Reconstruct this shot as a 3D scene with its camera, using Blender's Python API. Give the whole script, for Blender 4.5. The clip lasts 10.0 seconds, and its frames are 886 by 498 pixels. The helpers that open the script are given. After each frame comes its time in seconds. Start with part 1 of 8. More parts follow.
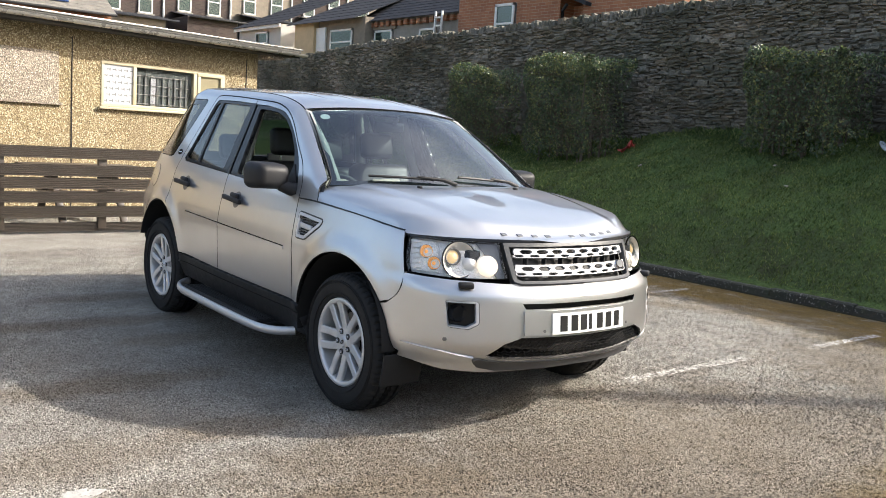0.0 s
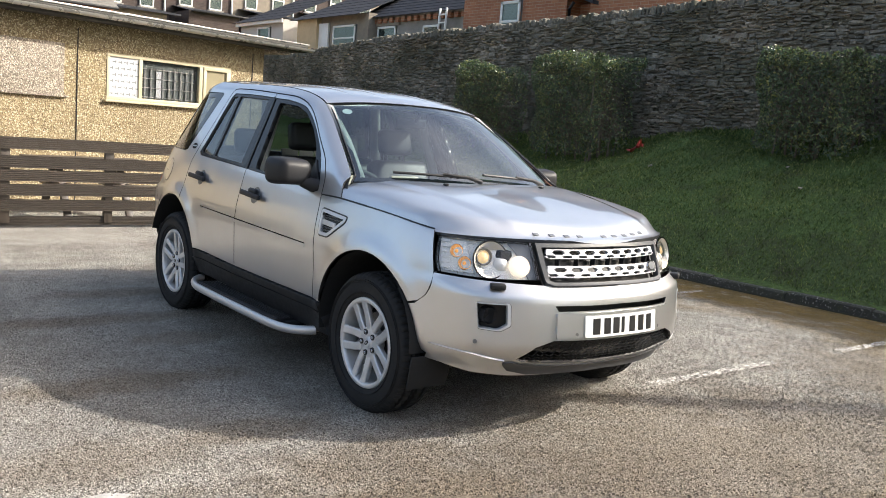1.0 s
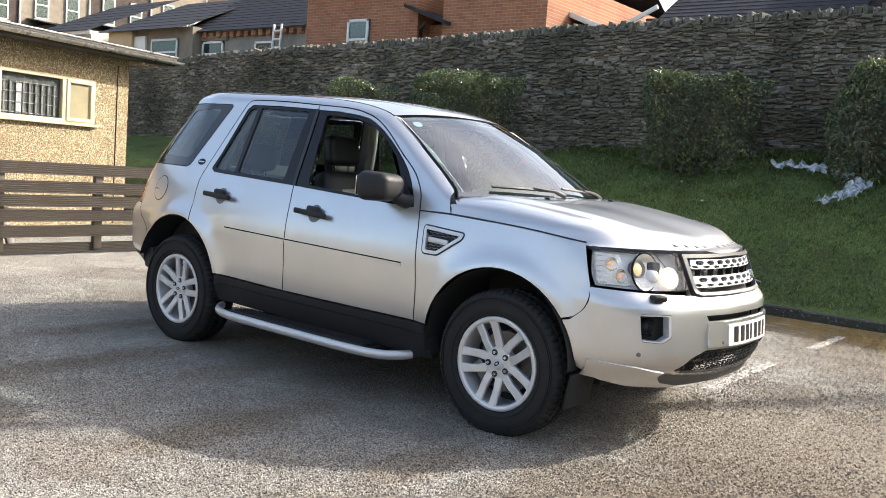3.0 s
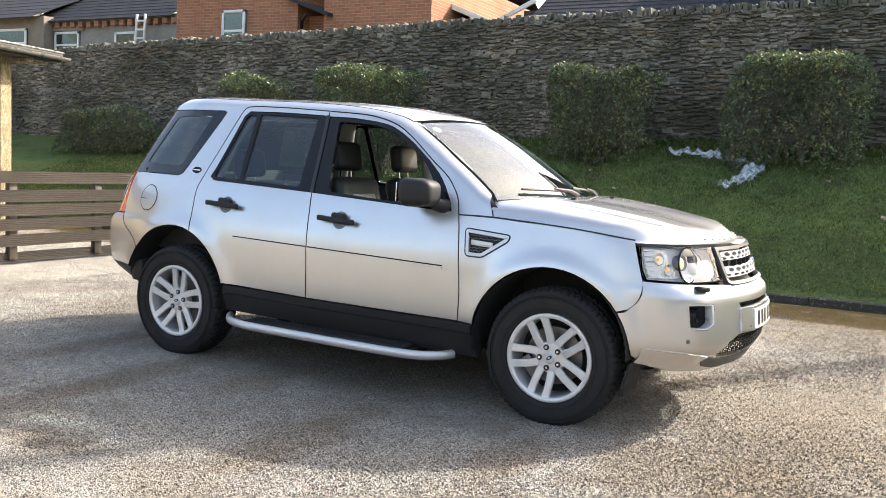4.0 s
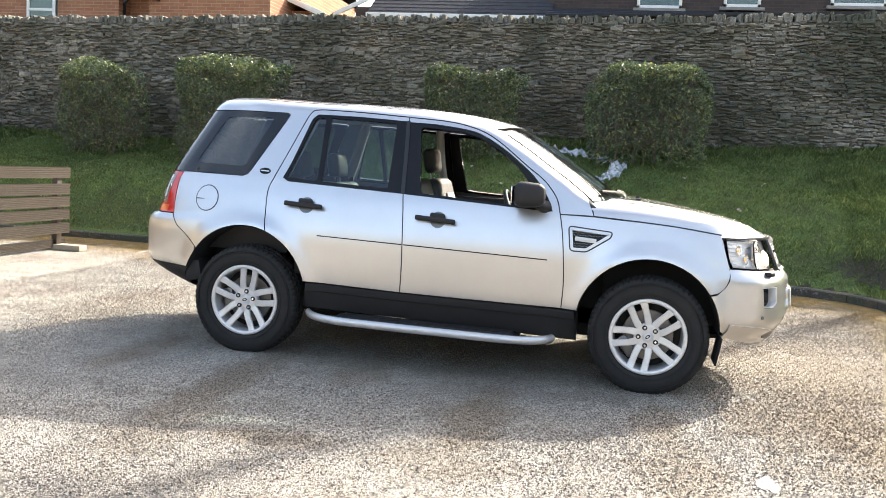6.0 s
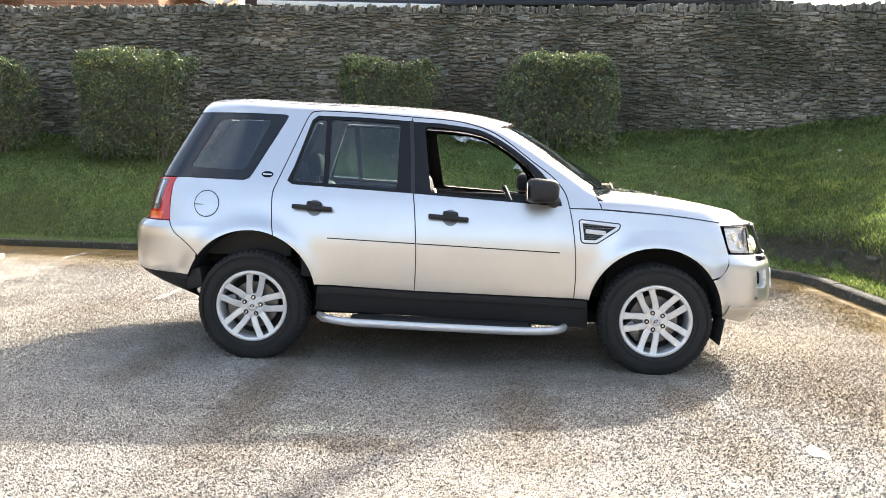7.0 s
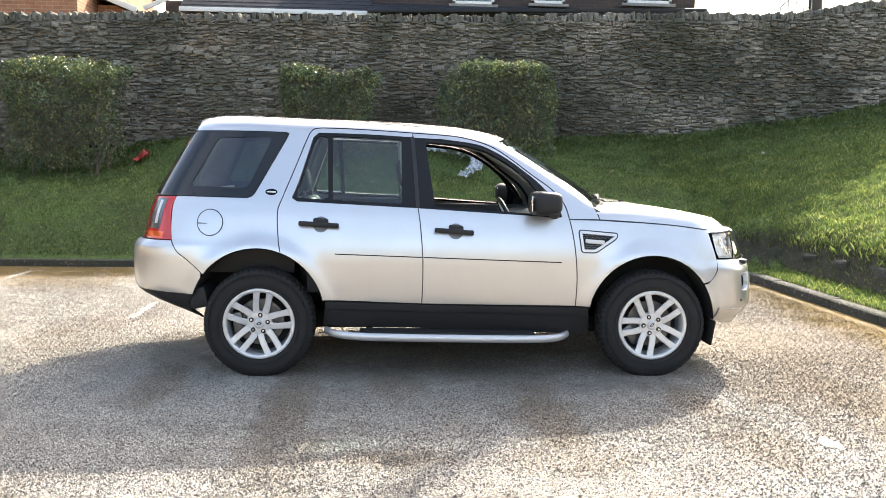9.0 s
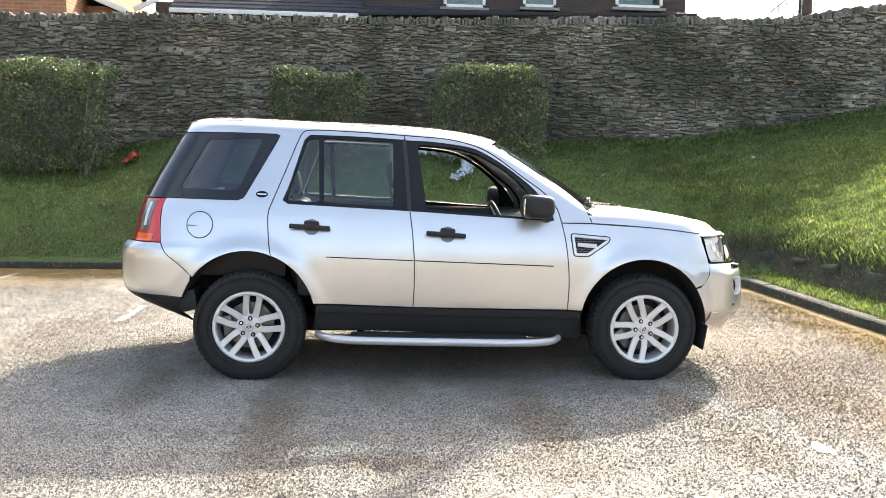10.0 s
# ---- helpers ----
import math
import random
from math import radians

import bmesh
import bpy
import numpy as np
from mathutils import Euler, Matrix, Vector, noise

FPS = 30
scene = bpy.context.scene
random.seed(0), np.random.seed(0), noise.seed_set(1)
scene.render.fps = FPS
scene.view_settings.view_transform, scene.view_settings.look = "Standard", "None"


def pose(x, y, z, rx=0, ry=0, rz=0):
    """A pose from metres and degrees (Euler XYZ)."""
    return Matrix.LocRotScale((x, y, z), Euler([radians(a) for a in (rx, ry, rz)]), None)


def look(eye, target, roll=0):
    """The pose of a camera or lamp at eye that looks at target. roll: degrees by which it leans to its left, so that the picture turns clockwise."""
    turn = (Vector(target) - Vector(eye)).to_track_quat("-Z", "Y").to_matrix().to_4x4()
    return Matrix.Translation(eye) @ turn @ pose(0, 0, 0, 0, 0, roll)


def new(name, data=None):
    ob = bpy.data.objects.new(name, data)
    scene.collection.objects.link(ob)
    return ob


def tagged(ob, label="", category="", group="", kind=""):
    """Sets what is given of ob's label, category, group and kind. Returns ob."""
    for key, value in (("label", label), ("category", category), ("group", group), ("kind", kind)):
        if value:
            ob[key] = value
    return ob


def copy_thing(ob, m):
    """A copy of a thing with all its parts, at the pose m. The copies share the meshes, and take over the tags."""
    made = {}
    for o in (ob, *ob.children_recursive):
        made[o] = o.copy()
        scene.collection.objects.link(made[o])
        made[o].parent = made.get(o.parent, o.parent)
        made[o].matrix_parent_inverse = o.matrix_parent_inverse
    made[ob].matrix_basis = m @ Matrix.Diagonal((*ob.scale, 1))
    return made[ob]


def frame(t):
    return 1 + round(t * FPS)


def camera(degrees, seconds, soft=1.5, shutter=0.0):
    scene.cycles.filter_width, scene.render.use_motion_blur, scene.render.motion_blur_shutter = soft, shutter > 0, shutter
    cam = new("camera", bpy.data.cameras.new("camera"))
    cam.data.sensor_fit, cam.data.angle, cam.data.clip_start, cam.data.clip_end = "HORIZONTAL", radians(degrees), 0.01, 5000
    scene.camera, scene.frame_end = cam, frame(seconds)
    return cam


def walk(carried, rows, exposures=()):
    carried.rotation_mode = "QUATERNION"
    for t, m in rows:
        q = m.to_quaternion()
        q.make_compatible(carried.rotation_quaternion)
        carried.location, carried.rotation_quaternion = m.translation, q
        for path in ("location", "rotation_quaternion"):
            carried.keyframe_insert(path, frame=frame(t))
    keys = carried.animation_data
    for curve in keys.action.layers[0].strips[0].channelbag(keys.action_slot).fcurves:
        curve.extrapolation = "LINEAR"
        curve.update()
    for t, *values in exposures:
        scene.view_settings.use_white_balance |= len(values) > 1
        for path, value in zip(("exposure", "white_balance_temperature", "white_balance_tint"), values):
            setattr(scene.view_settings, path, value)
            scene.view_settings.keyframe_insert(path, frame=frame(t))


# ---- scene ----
cam = camera(53.4, 10.0, soft=0.9)
METRES, EYE, TURN = 6.9116, 1.4821, 51.93
EYE_X, EYE_Y = 5.2415, -3.3229
ROWS = [
    (0.0, 0.0, 0.0, 0.0, 0.48, -7.45, -3.67),
    (0.5, -0.0055, 0.0055, 0.0, 0.52, -7.42, -3.86),
    (1.0, -0.0236, 0.017, -0.0028, 0.34, -7.58, -4.35),
    (1.5, -0.0671, 0.0474, -0.0115, -0.45, -7.35, -3.88),
    (2.0, -0.1307, 0.0513, -0.0185, -6.38, -7.44, -3.34),
    (2.5, -0.1918, 0.0545, -0.0241, -6.97, -7.41, -3.16),
    (4.0, -0.4165, 0.0947, -0.0209, -23.62, -5.51, -2.69),
    (4.5, -0.4952, 0.1027, -0.0205, -26.65, -5.57, -2.97),
    (5.0, -0.5739, 0.1354, -0.0245, -32.24, -6.0, -2.76),
    (5.5, -0.6513, 0.1662, -0.0235, -35.54, -6.02, -3.06),
    (7.0, -0.8226, 0.282, -0.0161, -49.03, -5.96, -1.73),
    (7.5, -0.8533, 0.32, -0.0116, -50.83, -5.67, -1.23),
    (8.0, -0.8847, 0.3417, -0.0081, -54.73, -5.81, -0.27),
    (8.5, -0.8972, 0.3472, -0.0061, -55.25, -5.74, -0.61),
    (9.0, -0.8977, 0.3476, -0.0057, -55.43, -5.69, -0.87),
    (9.5, -0.8953, 0.3496, -0.0056, -55.91, -5.54, -1.02),
    (10.0, -0.8948, 0.3517, -0.006, -56.07, -5.48, -1.11),
]
EDGES = [
    (2.7, look((3.975, -4.273, 1.300), (2.635, -2.806, 1.075), 3.8)),
    (3.8, look((3.103, -5.040, 1.321), (2.139, -3.298, 1.134), 2.6)),
    (5.7, look((1.397, -6.261, 1.325), (0.906, -4.333, 1.125), 3.4)),
    (6.8, look((0.404, -6.564, 1.300), (0.243, -4.579, 1.118), 1.7)),
]
walk(cam, sorted(EDGES + [(t, pose(EYE_X, EYE_Y, EYE, 0, 0, TURN) @ pose(METRES * x, METRES * y, METRES * z, 90 + pitch, roll, yaw)) for t, x, y, z, yaw, pitch, roll in ROWS], key=lambda row: row[0]),
     exposures=[(0, 0.97, 6450, 10), (1, 0.95, 6450, 10), (2.5, 1.08, 6450, 10), (4, 1.54, 6700, 10), (5.5, 1.8, 6800, 10), (7, 1.9, 6850, 10), (10, 1.93, 6850, 10)])

# ---- light ----
SUN_AZ, SUN_EL = math.atan2(0.525, 0.851), radians(33.6)
world = bpy.data.worlds.new("world")
scene.world = world
world.use_nodes = True
wn = world.node_tree.nodes
sky = wn.new("ShaderNodeTexSky")
sky.sky_type, sky.sun_disc = "NISHITA", False
sky.sun_elevation, sky.sun_rotation = SUN_EL, SUN_AZ
sky.air_density, sky.dust_density, sky.ozone_density = 1.0, 5.0, 1.0
# thin broken cloud over the whole sky
wl = world.node_tree.links
cloud_co = wn.new("ShaderNodeMapping")
cloud_co.inputs["Scale"].default_value = (1.0, 1.0, 2.6)
cloud_n = wn.new("ShaderNodeTexNoise")
cloud_n.inputs["Scale"].default_value, cloud_n.inputs["Detail"].default_value, cloud_n.inputs["Roughness"].default_value = 1.7, 6, 0.55
cloud_r = wn.new("ShaderNodeValToRGB")
cloud_r.color_ramp.elements[0].position, cloud_r.color_ramp.elements[1].position = 0.46, 0.78
cloud_m = wn.new("ShaderNodeMix")
cloud_m.data_type = "RGBA"
wl.new(wn.new("ShaderNodeTexCoord").outputs["Generated"], cloud_co.inputs[0])
wl.new(cloud_co.outputs[0], cloud_n.inputs["Vector"])
wl.new(cloud_n.outputs["Fac"], cloud_r.inputs[0])
wl.new(cloud_r.outputs[0], cloud_m.inputs[0])
wl.new(sky.outputs[0], cloud_m.inputs[6])
cloud_lit = wn.new("ShaderNodeVectorMath")
cloud_lit.operation = "MULTIPLY_ADD"
cloud_lit.inputs[1].default_value, cloud_lit.inputs[2].default_value = (1.35, 1.3, 1.2), (1.9, 1.9, 1.9)
wl.new(sky.outputs[0], cloud_lit.inputs[0])
wl.new(cloud_lit.outputs[0], cloud_m.inputs[7])
wl.new(cloud_m.outputs[2], wn["Background"].inputs[0])
wn["Background"].inputs[1].default_value = 0.15
sun = new("sun", bpy.data.lights.new("sun", "SUN"))
sun.data.energy, sun.data.angle, sun.data.color = 3.5, radians(0.55), (1.0, 0.95, 0.87)
sun.matrix_world = look((0, 0, 0), (-math.sin(SUN_AZ) * math.cos(SUN_EL), -math.cos(SUN_AZ) * math.cos(SUN_EL), -math.sin(SUN_EL)))
sun.location = (20, 30, 25)


# ---- materials ----
def nodes_of(name):
    m = bpy.data.materials.new(name)
    m.use_nodes = True
    nt = m.node_tree
    return m, nt, nt.nodes["Principled BSDF"]


def ramp(nt, fac, stops):
    r = nt.nodes.new("ShaderNodeValToRGB")
    while len(r.color_ramp.elements) < len(stops):
        r.color_ramp.elements.new(0.5)
    for e, (p, c) in zip(r.color_ramp.elements, stops):
        e.position, e.color = p, (*c, 1) if len(c) == 3 else c
    nt.links.new(fac, r.inputs[0])
    return r.outputs[0]


def noise_tex(nt, scale, detail=4, rough=0.6, coord=None, stretch=None, kind="Object"):
    c = nt.nodes.new("ShaderNodeTexCoord").outputs[kind] if coord is None else coord
    if stretch:
        mp = nt.nodes.new("ShaderNodeMapping")
        mp.inputs["Scale"].default_value = stretch
        nt.links.new(c, mp.inputs[0])
        c = mp.outputs[0]
    n = nt.nodes.new("ShaderNodeTexNoise")
    n.inputs["Scale"].default_value, n.inputs["Detail"].default_value, n.inputs["Roughness"].default_value = scale, detail, rough
    nt.links.new(c, n.inputs["Vector"])
    return n.outputs["Fac"]


def voronoi(nt, scale, feature="F1", coord=None, out="Distance", randomness=1.0):
    c = nt.nodes.new("ShaderNodeTexCoord").outputs["Object"] if coord is None else coord
    n = nt.nodes.new("ShaderNodeTexVoronoi")
    n.feature = feature
    n.inputs["Scale"].default_value = scale
    n.inputs["Randomness"].default_value = randomness
    nt.links.new(c, n.inputs["Vector"])
    return n.outputs[out]


def mix(nt, fac, a, b, mode="MIX"):
    m = nt.nodes.new("ShaderNodeMix")
    m.data_type, m.blend_type = "RGBA", mode
    for sock, v in ((m.inputs[0], fac), (m.inputs[6], a), (m.inputs[7], b)):
        if isinstance(v, bpy.types.NodeSocket):
            nt.links.new(v, sock)
        elif isinstance(v, (int, float)):
            sock.default_value = v
        else:
            sock.default_value = (*v, 1)
    return m.outputs[2]


def bump(nt, height, strength, dist, bsdf, prior=None):
    b = nt.nodes.new("ShaderNodeBump")
    b.inputs["Strength"].default_value, b.inputs["Distance"].default_value = strength, dist
    nt.links.new(height, b.inputs["Height"])
    if prior is not None:
        nt.links.new(prior, b.inputs["Normal"])
    nt.links.new(b.outputs[0], bsdf.inputs["Normal"])
    return b.outputs[0]


def mat(name, color, rough=0.6, metal=0.0, vary=0.12, scale=18.0, bumps=0.0, spec=0.5, coat=0.0):
    """A plain material with uneven colour and gloss at two scales."""
    m, nt, b = nodes_of(name)
    dark, light = [max(0, c * (1 - vary)) for c in color], [min(1, c * (1 + vary)) for c in color]
    n1, n2 = noise_tex(nt, scale), noise_tex(nt, scale * 7, 3)
    c1 = ramp(nt, n1, [(0.3, dark), (0.7, light)])
    nt.links.new(mix(nt, 0.25, c1, ramp(nt, n2, [(0.3, dark), (0.7, light)])), b.inputs["Base Color"])
    nt.links.new(ramp(nt, n1, [(0.3, [max(0.02, rough - 0.06)] * 3), (0.7, [min(1, rough + 0.08)] * 3)]), b.inputs["Roughness"])
    b.inputs["Metallic"].default_value = metal
    b.inputs["Specular IOR Level"].default_value = spec
    b.inputs["Coat Weight"].default_value, b.inputs["Coat Roughness"].default_value = coat, 0.04
    if bumps:
        bump(nt, n2, bumps, 0.004, b)
    return m


def glass(name, tint, gloss_rough=0.0, least=0.09):
    """A pane: tinted clear sheet with a mirror-like gloss that rises at grazing angles, alike from both sides."""
    m = bpy.data.materials.new(name)
    m.use_nodes = True
    nt = m.node_tree
    nt.nodes.clear()
    out, mx = nt.nodes.new("ShaderNodeOutputMaterial"), nt.nodes.new("ShaderNodeMixShader")
    t, g, lw = nt.nodes.new("ShaderNodeBsdfTransparent"), nt.nodes.new("ShaderNodeBsdfGlossy"), nt.nodes.new("ShaderNodeLayerWeight")
    t.inputs[0].default_value = (*tint, 1)
    g.inputs["Roughness"].default_value = gloss_rough
    lw.inputs[0].default_value = 0.5
    pw, ma = nt.nodes.new("ShaderNodeMath"), nt.nodes.new("ShaderNodeMath")
    pw.operation, ma.operation = "POWER", "MULTIPLY_ADD"
    pw.inputs[1].default_value = 4.2
    ma.inputs[1].default_value, ma.inputs[2].default_value = 1 - least, least
    nt.links.new(lw.outputs["Facing"], pw.inputs[0])
    nt.links.new(pw.outputs[0], ma.inputs[0])
    nt.links.new(ma.outputs[0], mx.inputs[0])
    nt.links.new(t.outputs[0], mx.inputs[1])
    nt.links.new(g.outputs[0], mx.inputs[2])
    nt.links.new(mx.outputs[0], out.inputs[0])
    return m


def glow(name, color, power):
    m, nt, b = nodes_of(name)
    b.inputs["Base Color"].default_value = (*color, 1)
    b.inputs["Emission Color"].default_value = (*color, 1)
    b.inputs["Emission Strength"].default_value = power
    return m


def paint_material():
    m, nt, b = nodes_of("silver_paint")
    flake = voronoi(nt, 900.0, out="Color")
    dirt = noise_tex(nt, 2.2, 6, 0.7)
    base = mix(nt, ramp(nt, dirt, [(0.35, (0, 0, 0)), (0.8, (0.5, 0.5, 0.5))]), (0.60, 0.603, 0.606), (0.51, 0.505, 0.495))
    nt.links.new(mix(nt, 0.05, base, flake), b.inputs["Base Color"])
    b.inputs["Metallic"].default_value = 0.84
    nt.links.new(ramp(nt, dirt, [(0.3, (0.30, 0.30, 0.30)), (0.8, (0.37, 0.37, 0.37))]), b.inputs["Roughness"])
    b.inputs["Coat Weight"].default_value, b.inputs["Coat Roughness"].default_value = 1.0, 0.03
    return m


M_paint = paint_material()
M_trim = mat("black_plastic", (0.019, 0.0192, 0.0205), 0.5, bumps=0.05, scale=30, spec=0.28)
M_gloss = mat("gloss_black", (0.010, 0.010, 0.011), 0.16, vary=0.05, spec=0.25)
M_border = mat("printed_glass_border", (0.010, 0.0105, 0.011), 0.08, vary=0.05, spec=0.55)
M_rubber = mat("tyre_rubber", (0.024, 0.0238, 0.0235), 0.75, vary=0.3, scale=9, bumps=0.1, spec=0.2)
M_alloy = mat("alloy", (0.66, 0.66, 0.66), 0.34, 0.45, vary=0.08, scale=12)
M_disc = mat("brake_disc", (0.20, 0.19, 0.18), 0.4, 0.9, vary=0.3, scale=20)
M_chrome = mat("chrome", (0.78, 0.78, 0.79), 0.12, 1.0, vary=0.03)
M_bright = mat("bright_silver", (0.62, 0.63, 0.64), 0.35, 0.35, vary=0.05)
M_grey = mat("grey_metal", (0.16, 0.165, 0.17), 0.4, 0.4, vary=0.08)
M_dgrey = mat("dark_grey_trim", (0.055, 0.057, 0.06), 0.45, 0.1, vary=0.08)
M_brushed = mat("brushed_aluminium", (0.62, 0.62, 0.62), 0.38, 0.6, vary=0.03, scale=6)
M_seat = mat("charcoal_leather", (0.018, 0.0175, 0.0175), 0.5, vary=0.25, scale=14, bumps=0.1)
M_pale = mat("pale_leather", (0.42, 0.38, 0.32), 0.55, vary=0.1, scale=14)
M_dashm = mat("dark_dash", (0.02, 0.02, 0.021), 0.6, vary=0.2)
M_lining = mat("grey_headlining", (0.42, 0.41, 0.38), 0.9, vary=0.06)
M_under = mat("underbody", (0.012, 0.012, 0.012), 0.9, vary=0.3)
M_screen = glass("windscreen_glass", (0.56, 0.69, 0.69), least=0.16)
M_tint = glass("tinted_glass", (0.58, 0.69, 0.67), least=0.08)
M_priv = glass("privacy_glass", (0.38, 0.44, 0.45), least=0.11)
M_lens = glass("lamp_lens", (0.97, 0.97, 0.97), least=0.05)
M_reflector = mat("lamp_reflector", (0.86, 0.82, 0.74), 0.22, 0.55, vary=0.02)
M_innerlamp = mat("lamp_inner_silver", (0.80, 0.79, 0.76), 0.4, 0.1, vary=0.03)


def facet_material(name, color, scale, depth):
    """Bright reflector metal pressed into small facets."""
    m, nt, b = nodes_of(name)
    b.inputs["Metallic"].default_value, b.inputs["Roughness"].default_value = 0.1, 0.14
    cell = voronoi(nt, scale, out="Color")
    nt.links.new(mix(nt, 0.25, color, cell, "SOFT_LIGHT"), b.inputs["Base Color"])
    bump(nt, voronoi(nt, scale), 0.8, depth, b)
    return m


M_facet = facet_material("faceted_reflector", (0.95, 0.93, 0.89), 120.0, 0.005)
M_satin = mat("satin_silver", (0.44, 0.445, 0.455), 0.4, 0.45, vary=0.05)
M_red = mat("red_lens", (0.52, 0.015, 0.01), 0.12, vary=0.1, coat=0.6)
M_smoke = mat("smoked_lens", (0.10, 0.10, 0.105), 0.12, vary=0.15, coat=0.6)
M_orange = mat("orange_lens", (0.75, 0.12, 0.03), 0.12, vary=0.1, coat=0.6)
M_lamp = glow("lit_lamp", (0.95, 0.84, 0.66), 0.45)
M_beam = glow("warm_projector", (0.80, 0.58, 0.30), 0.30)
# weak emission stands in for amber glints on the unlit indicator bulbs
M_amberglint = glow("amber_glint", (0.90, 0.40, 0.08), 0.30)
M_amberglass = mat("amber_reflector", (0.90, 0.76, 0.55), 0.16, 0.75, vary=0.2, scale=40)
M_plate = mat("plate_white", (0.78, 0.78, 0.75), 0.35, vary=0.03)
M_ink = mat("plate_black", (0.012, 0.012, 0.012), 0.4)


# ---- mesh helpers ----
def give(name, me, material, parent=None, label=""):
    me.materials.append(material)
    ob = new(name, me)
    ob.parent = parent
    if label:
        ob["label"] = label
    return ob


def part(name, bm, material, parent=None, label="", smooth_deg=None):
    """A bmesh as one object under its thing."""
    me = bpy.data.meshes.new(name)
    bmesh.ops.recalc_face_normals(bm, faces=bm.faces[:])
    if smooth_deg is not None:
        for f in bm.faces:
            f.smooth = True
        for e in bm.edges:
            if len(e.link_faces) == 2 and e.calc_face_angle(0) > radians(smooth_deg):
                e.smooth = False
    bm.to_mesh(me)
    bm.free()
    return give(name, me, material, parent, label)


def thing(name, label, category, group="", kind="", at=None):
    """An empty at the base of a thing, to hold its parts."""
    ob = new(name)
    ob.empty_display_size = 0.2
    if at is not None:
        ob.matrix_world = at
    return tagged(ob, label, category, group, kind)


def rbox(bm, size, m=None, r=0.01, seg=2):
    """A box with rounded edges, added to bm; returns its vertices."""
    got = bmesh.ops.create_cube(bm, size=1)["verts"]
    for v in got:
        v.co = Vector((v.co.x * size[0], v.co.y * size[1], v.co.z * size[2]))
    if r > 0:
        edges = {e for v in got for e in v.link_edges}
        res = bmesh.ops.bevel(bm, geom=list(edges), offset=min(r, min(size) * 0.49), segments=seg, profile=0.5, affect="EDGES")
        got = list({v for f in res["faces"] for v in f.verts} | {v for v in got if v.is_valid})
    if m is not None:
        bmesh.ops.transform(bm, matrix=m, verts=got)
    return got


def box(name, size, m, material, parent=None, r=0.01, seg=2, label=""):
    bm = bmesh.new()
    rbox(bm, size, m, r, seg)
    return part(name, bm, material, parent, label, 40)


def lathe(bm, profile, seg=48, m=None, close=False):
    """Turns (radius, along) pairs about the y axis."""
    rings = []
    for k in range(seg):
        a = 2 * math.pi * k / seg
        rings.append([bm.verts.new((r * math.cos(a), h, r * math.sin(a))) for r, h in profile])
    n = len(profile)
    for k in range(seg):
        a, b = rings[k], rings[(k + 1) % seg]
        for i in range(n if close else n - 1):
            j = (i + 1) % n
            bm.faces.new((a[i], a[j], b[j], b[i]))
    vs = [v for r in rings for v in r]
    if m is not None:
        bmesh.ops.transform(bm, matrix=m, verts=vs)
    return vs


def tube(name, points, radius, material, parent=None, seg=10, label="", squash=None, cap=True):
    """A round bar along the points; radius may be one number or one for each point."""
    bm = bmesh.new()
    pts = [Vector(p) for p in points]
    rad = [radius] * len(pts) if isinstance(radius, (int, float)) else list(radius)
    rings, ref = [], Vector((0, 0, 1))
    for i, p in enumerate(pts):
        d = (pts[min(i + 1, len(pts) - 1)] - pts[max(i - 1, 0)]).normalized()
        u = ref.cross(d)
        u = u.normalized() if u.length > 0.05 else Vector((1, 0, 0)).cross(d).normalized()
        w = d.cross(u)
        sq = squash or (1, 1)
        rings.append([bm.verts.new(p + rad[i] * (math.cos(a) * u * sq[0] + math.sin(a) * w * sq[1])) for a in (2 * math.pi * k / seg for k in range(seg))])
    for a, b in zip(rings, rings[1:]):
        for k in range(seg):
            bm.faces.new((a[k], a[(k + 1) % seg], b[(k + 1) % seg], b[k]))
    if cap:
        bm.faces.new(rings[0][::-1])
        bm.faces.new(rings[-1])
    return part(name, bm, material, parent, label, 50)



from mathutils.geometry import delaunay_2d_cdt


def dense(points, n=24):
    """A smooth curve through the points."""
    p = np.array(points, float)
    q = np.vstack([2 * p[0] - p[1], p, 2 * p[-1] - p[-2]])
    out = []
    for i in range(len(p) - 1):
        a, b, c, d = q[i:i + 4]
        for k in range(n):
            t = k / n
            out.append(0.5 * ((2 * b) + (c - a) * t + (2 * a - 5 * b + 4 * c - d) * t * t + (3 * b - a - 3 * c + d) * t ** 3))
    return np.array(out + [p[-1]])


def smooth(a, b, x):
    t = np.clip((np.asarray(x, float) - a) / (b - a), 0, 1)
    return t * t * (3 - 2 * t)



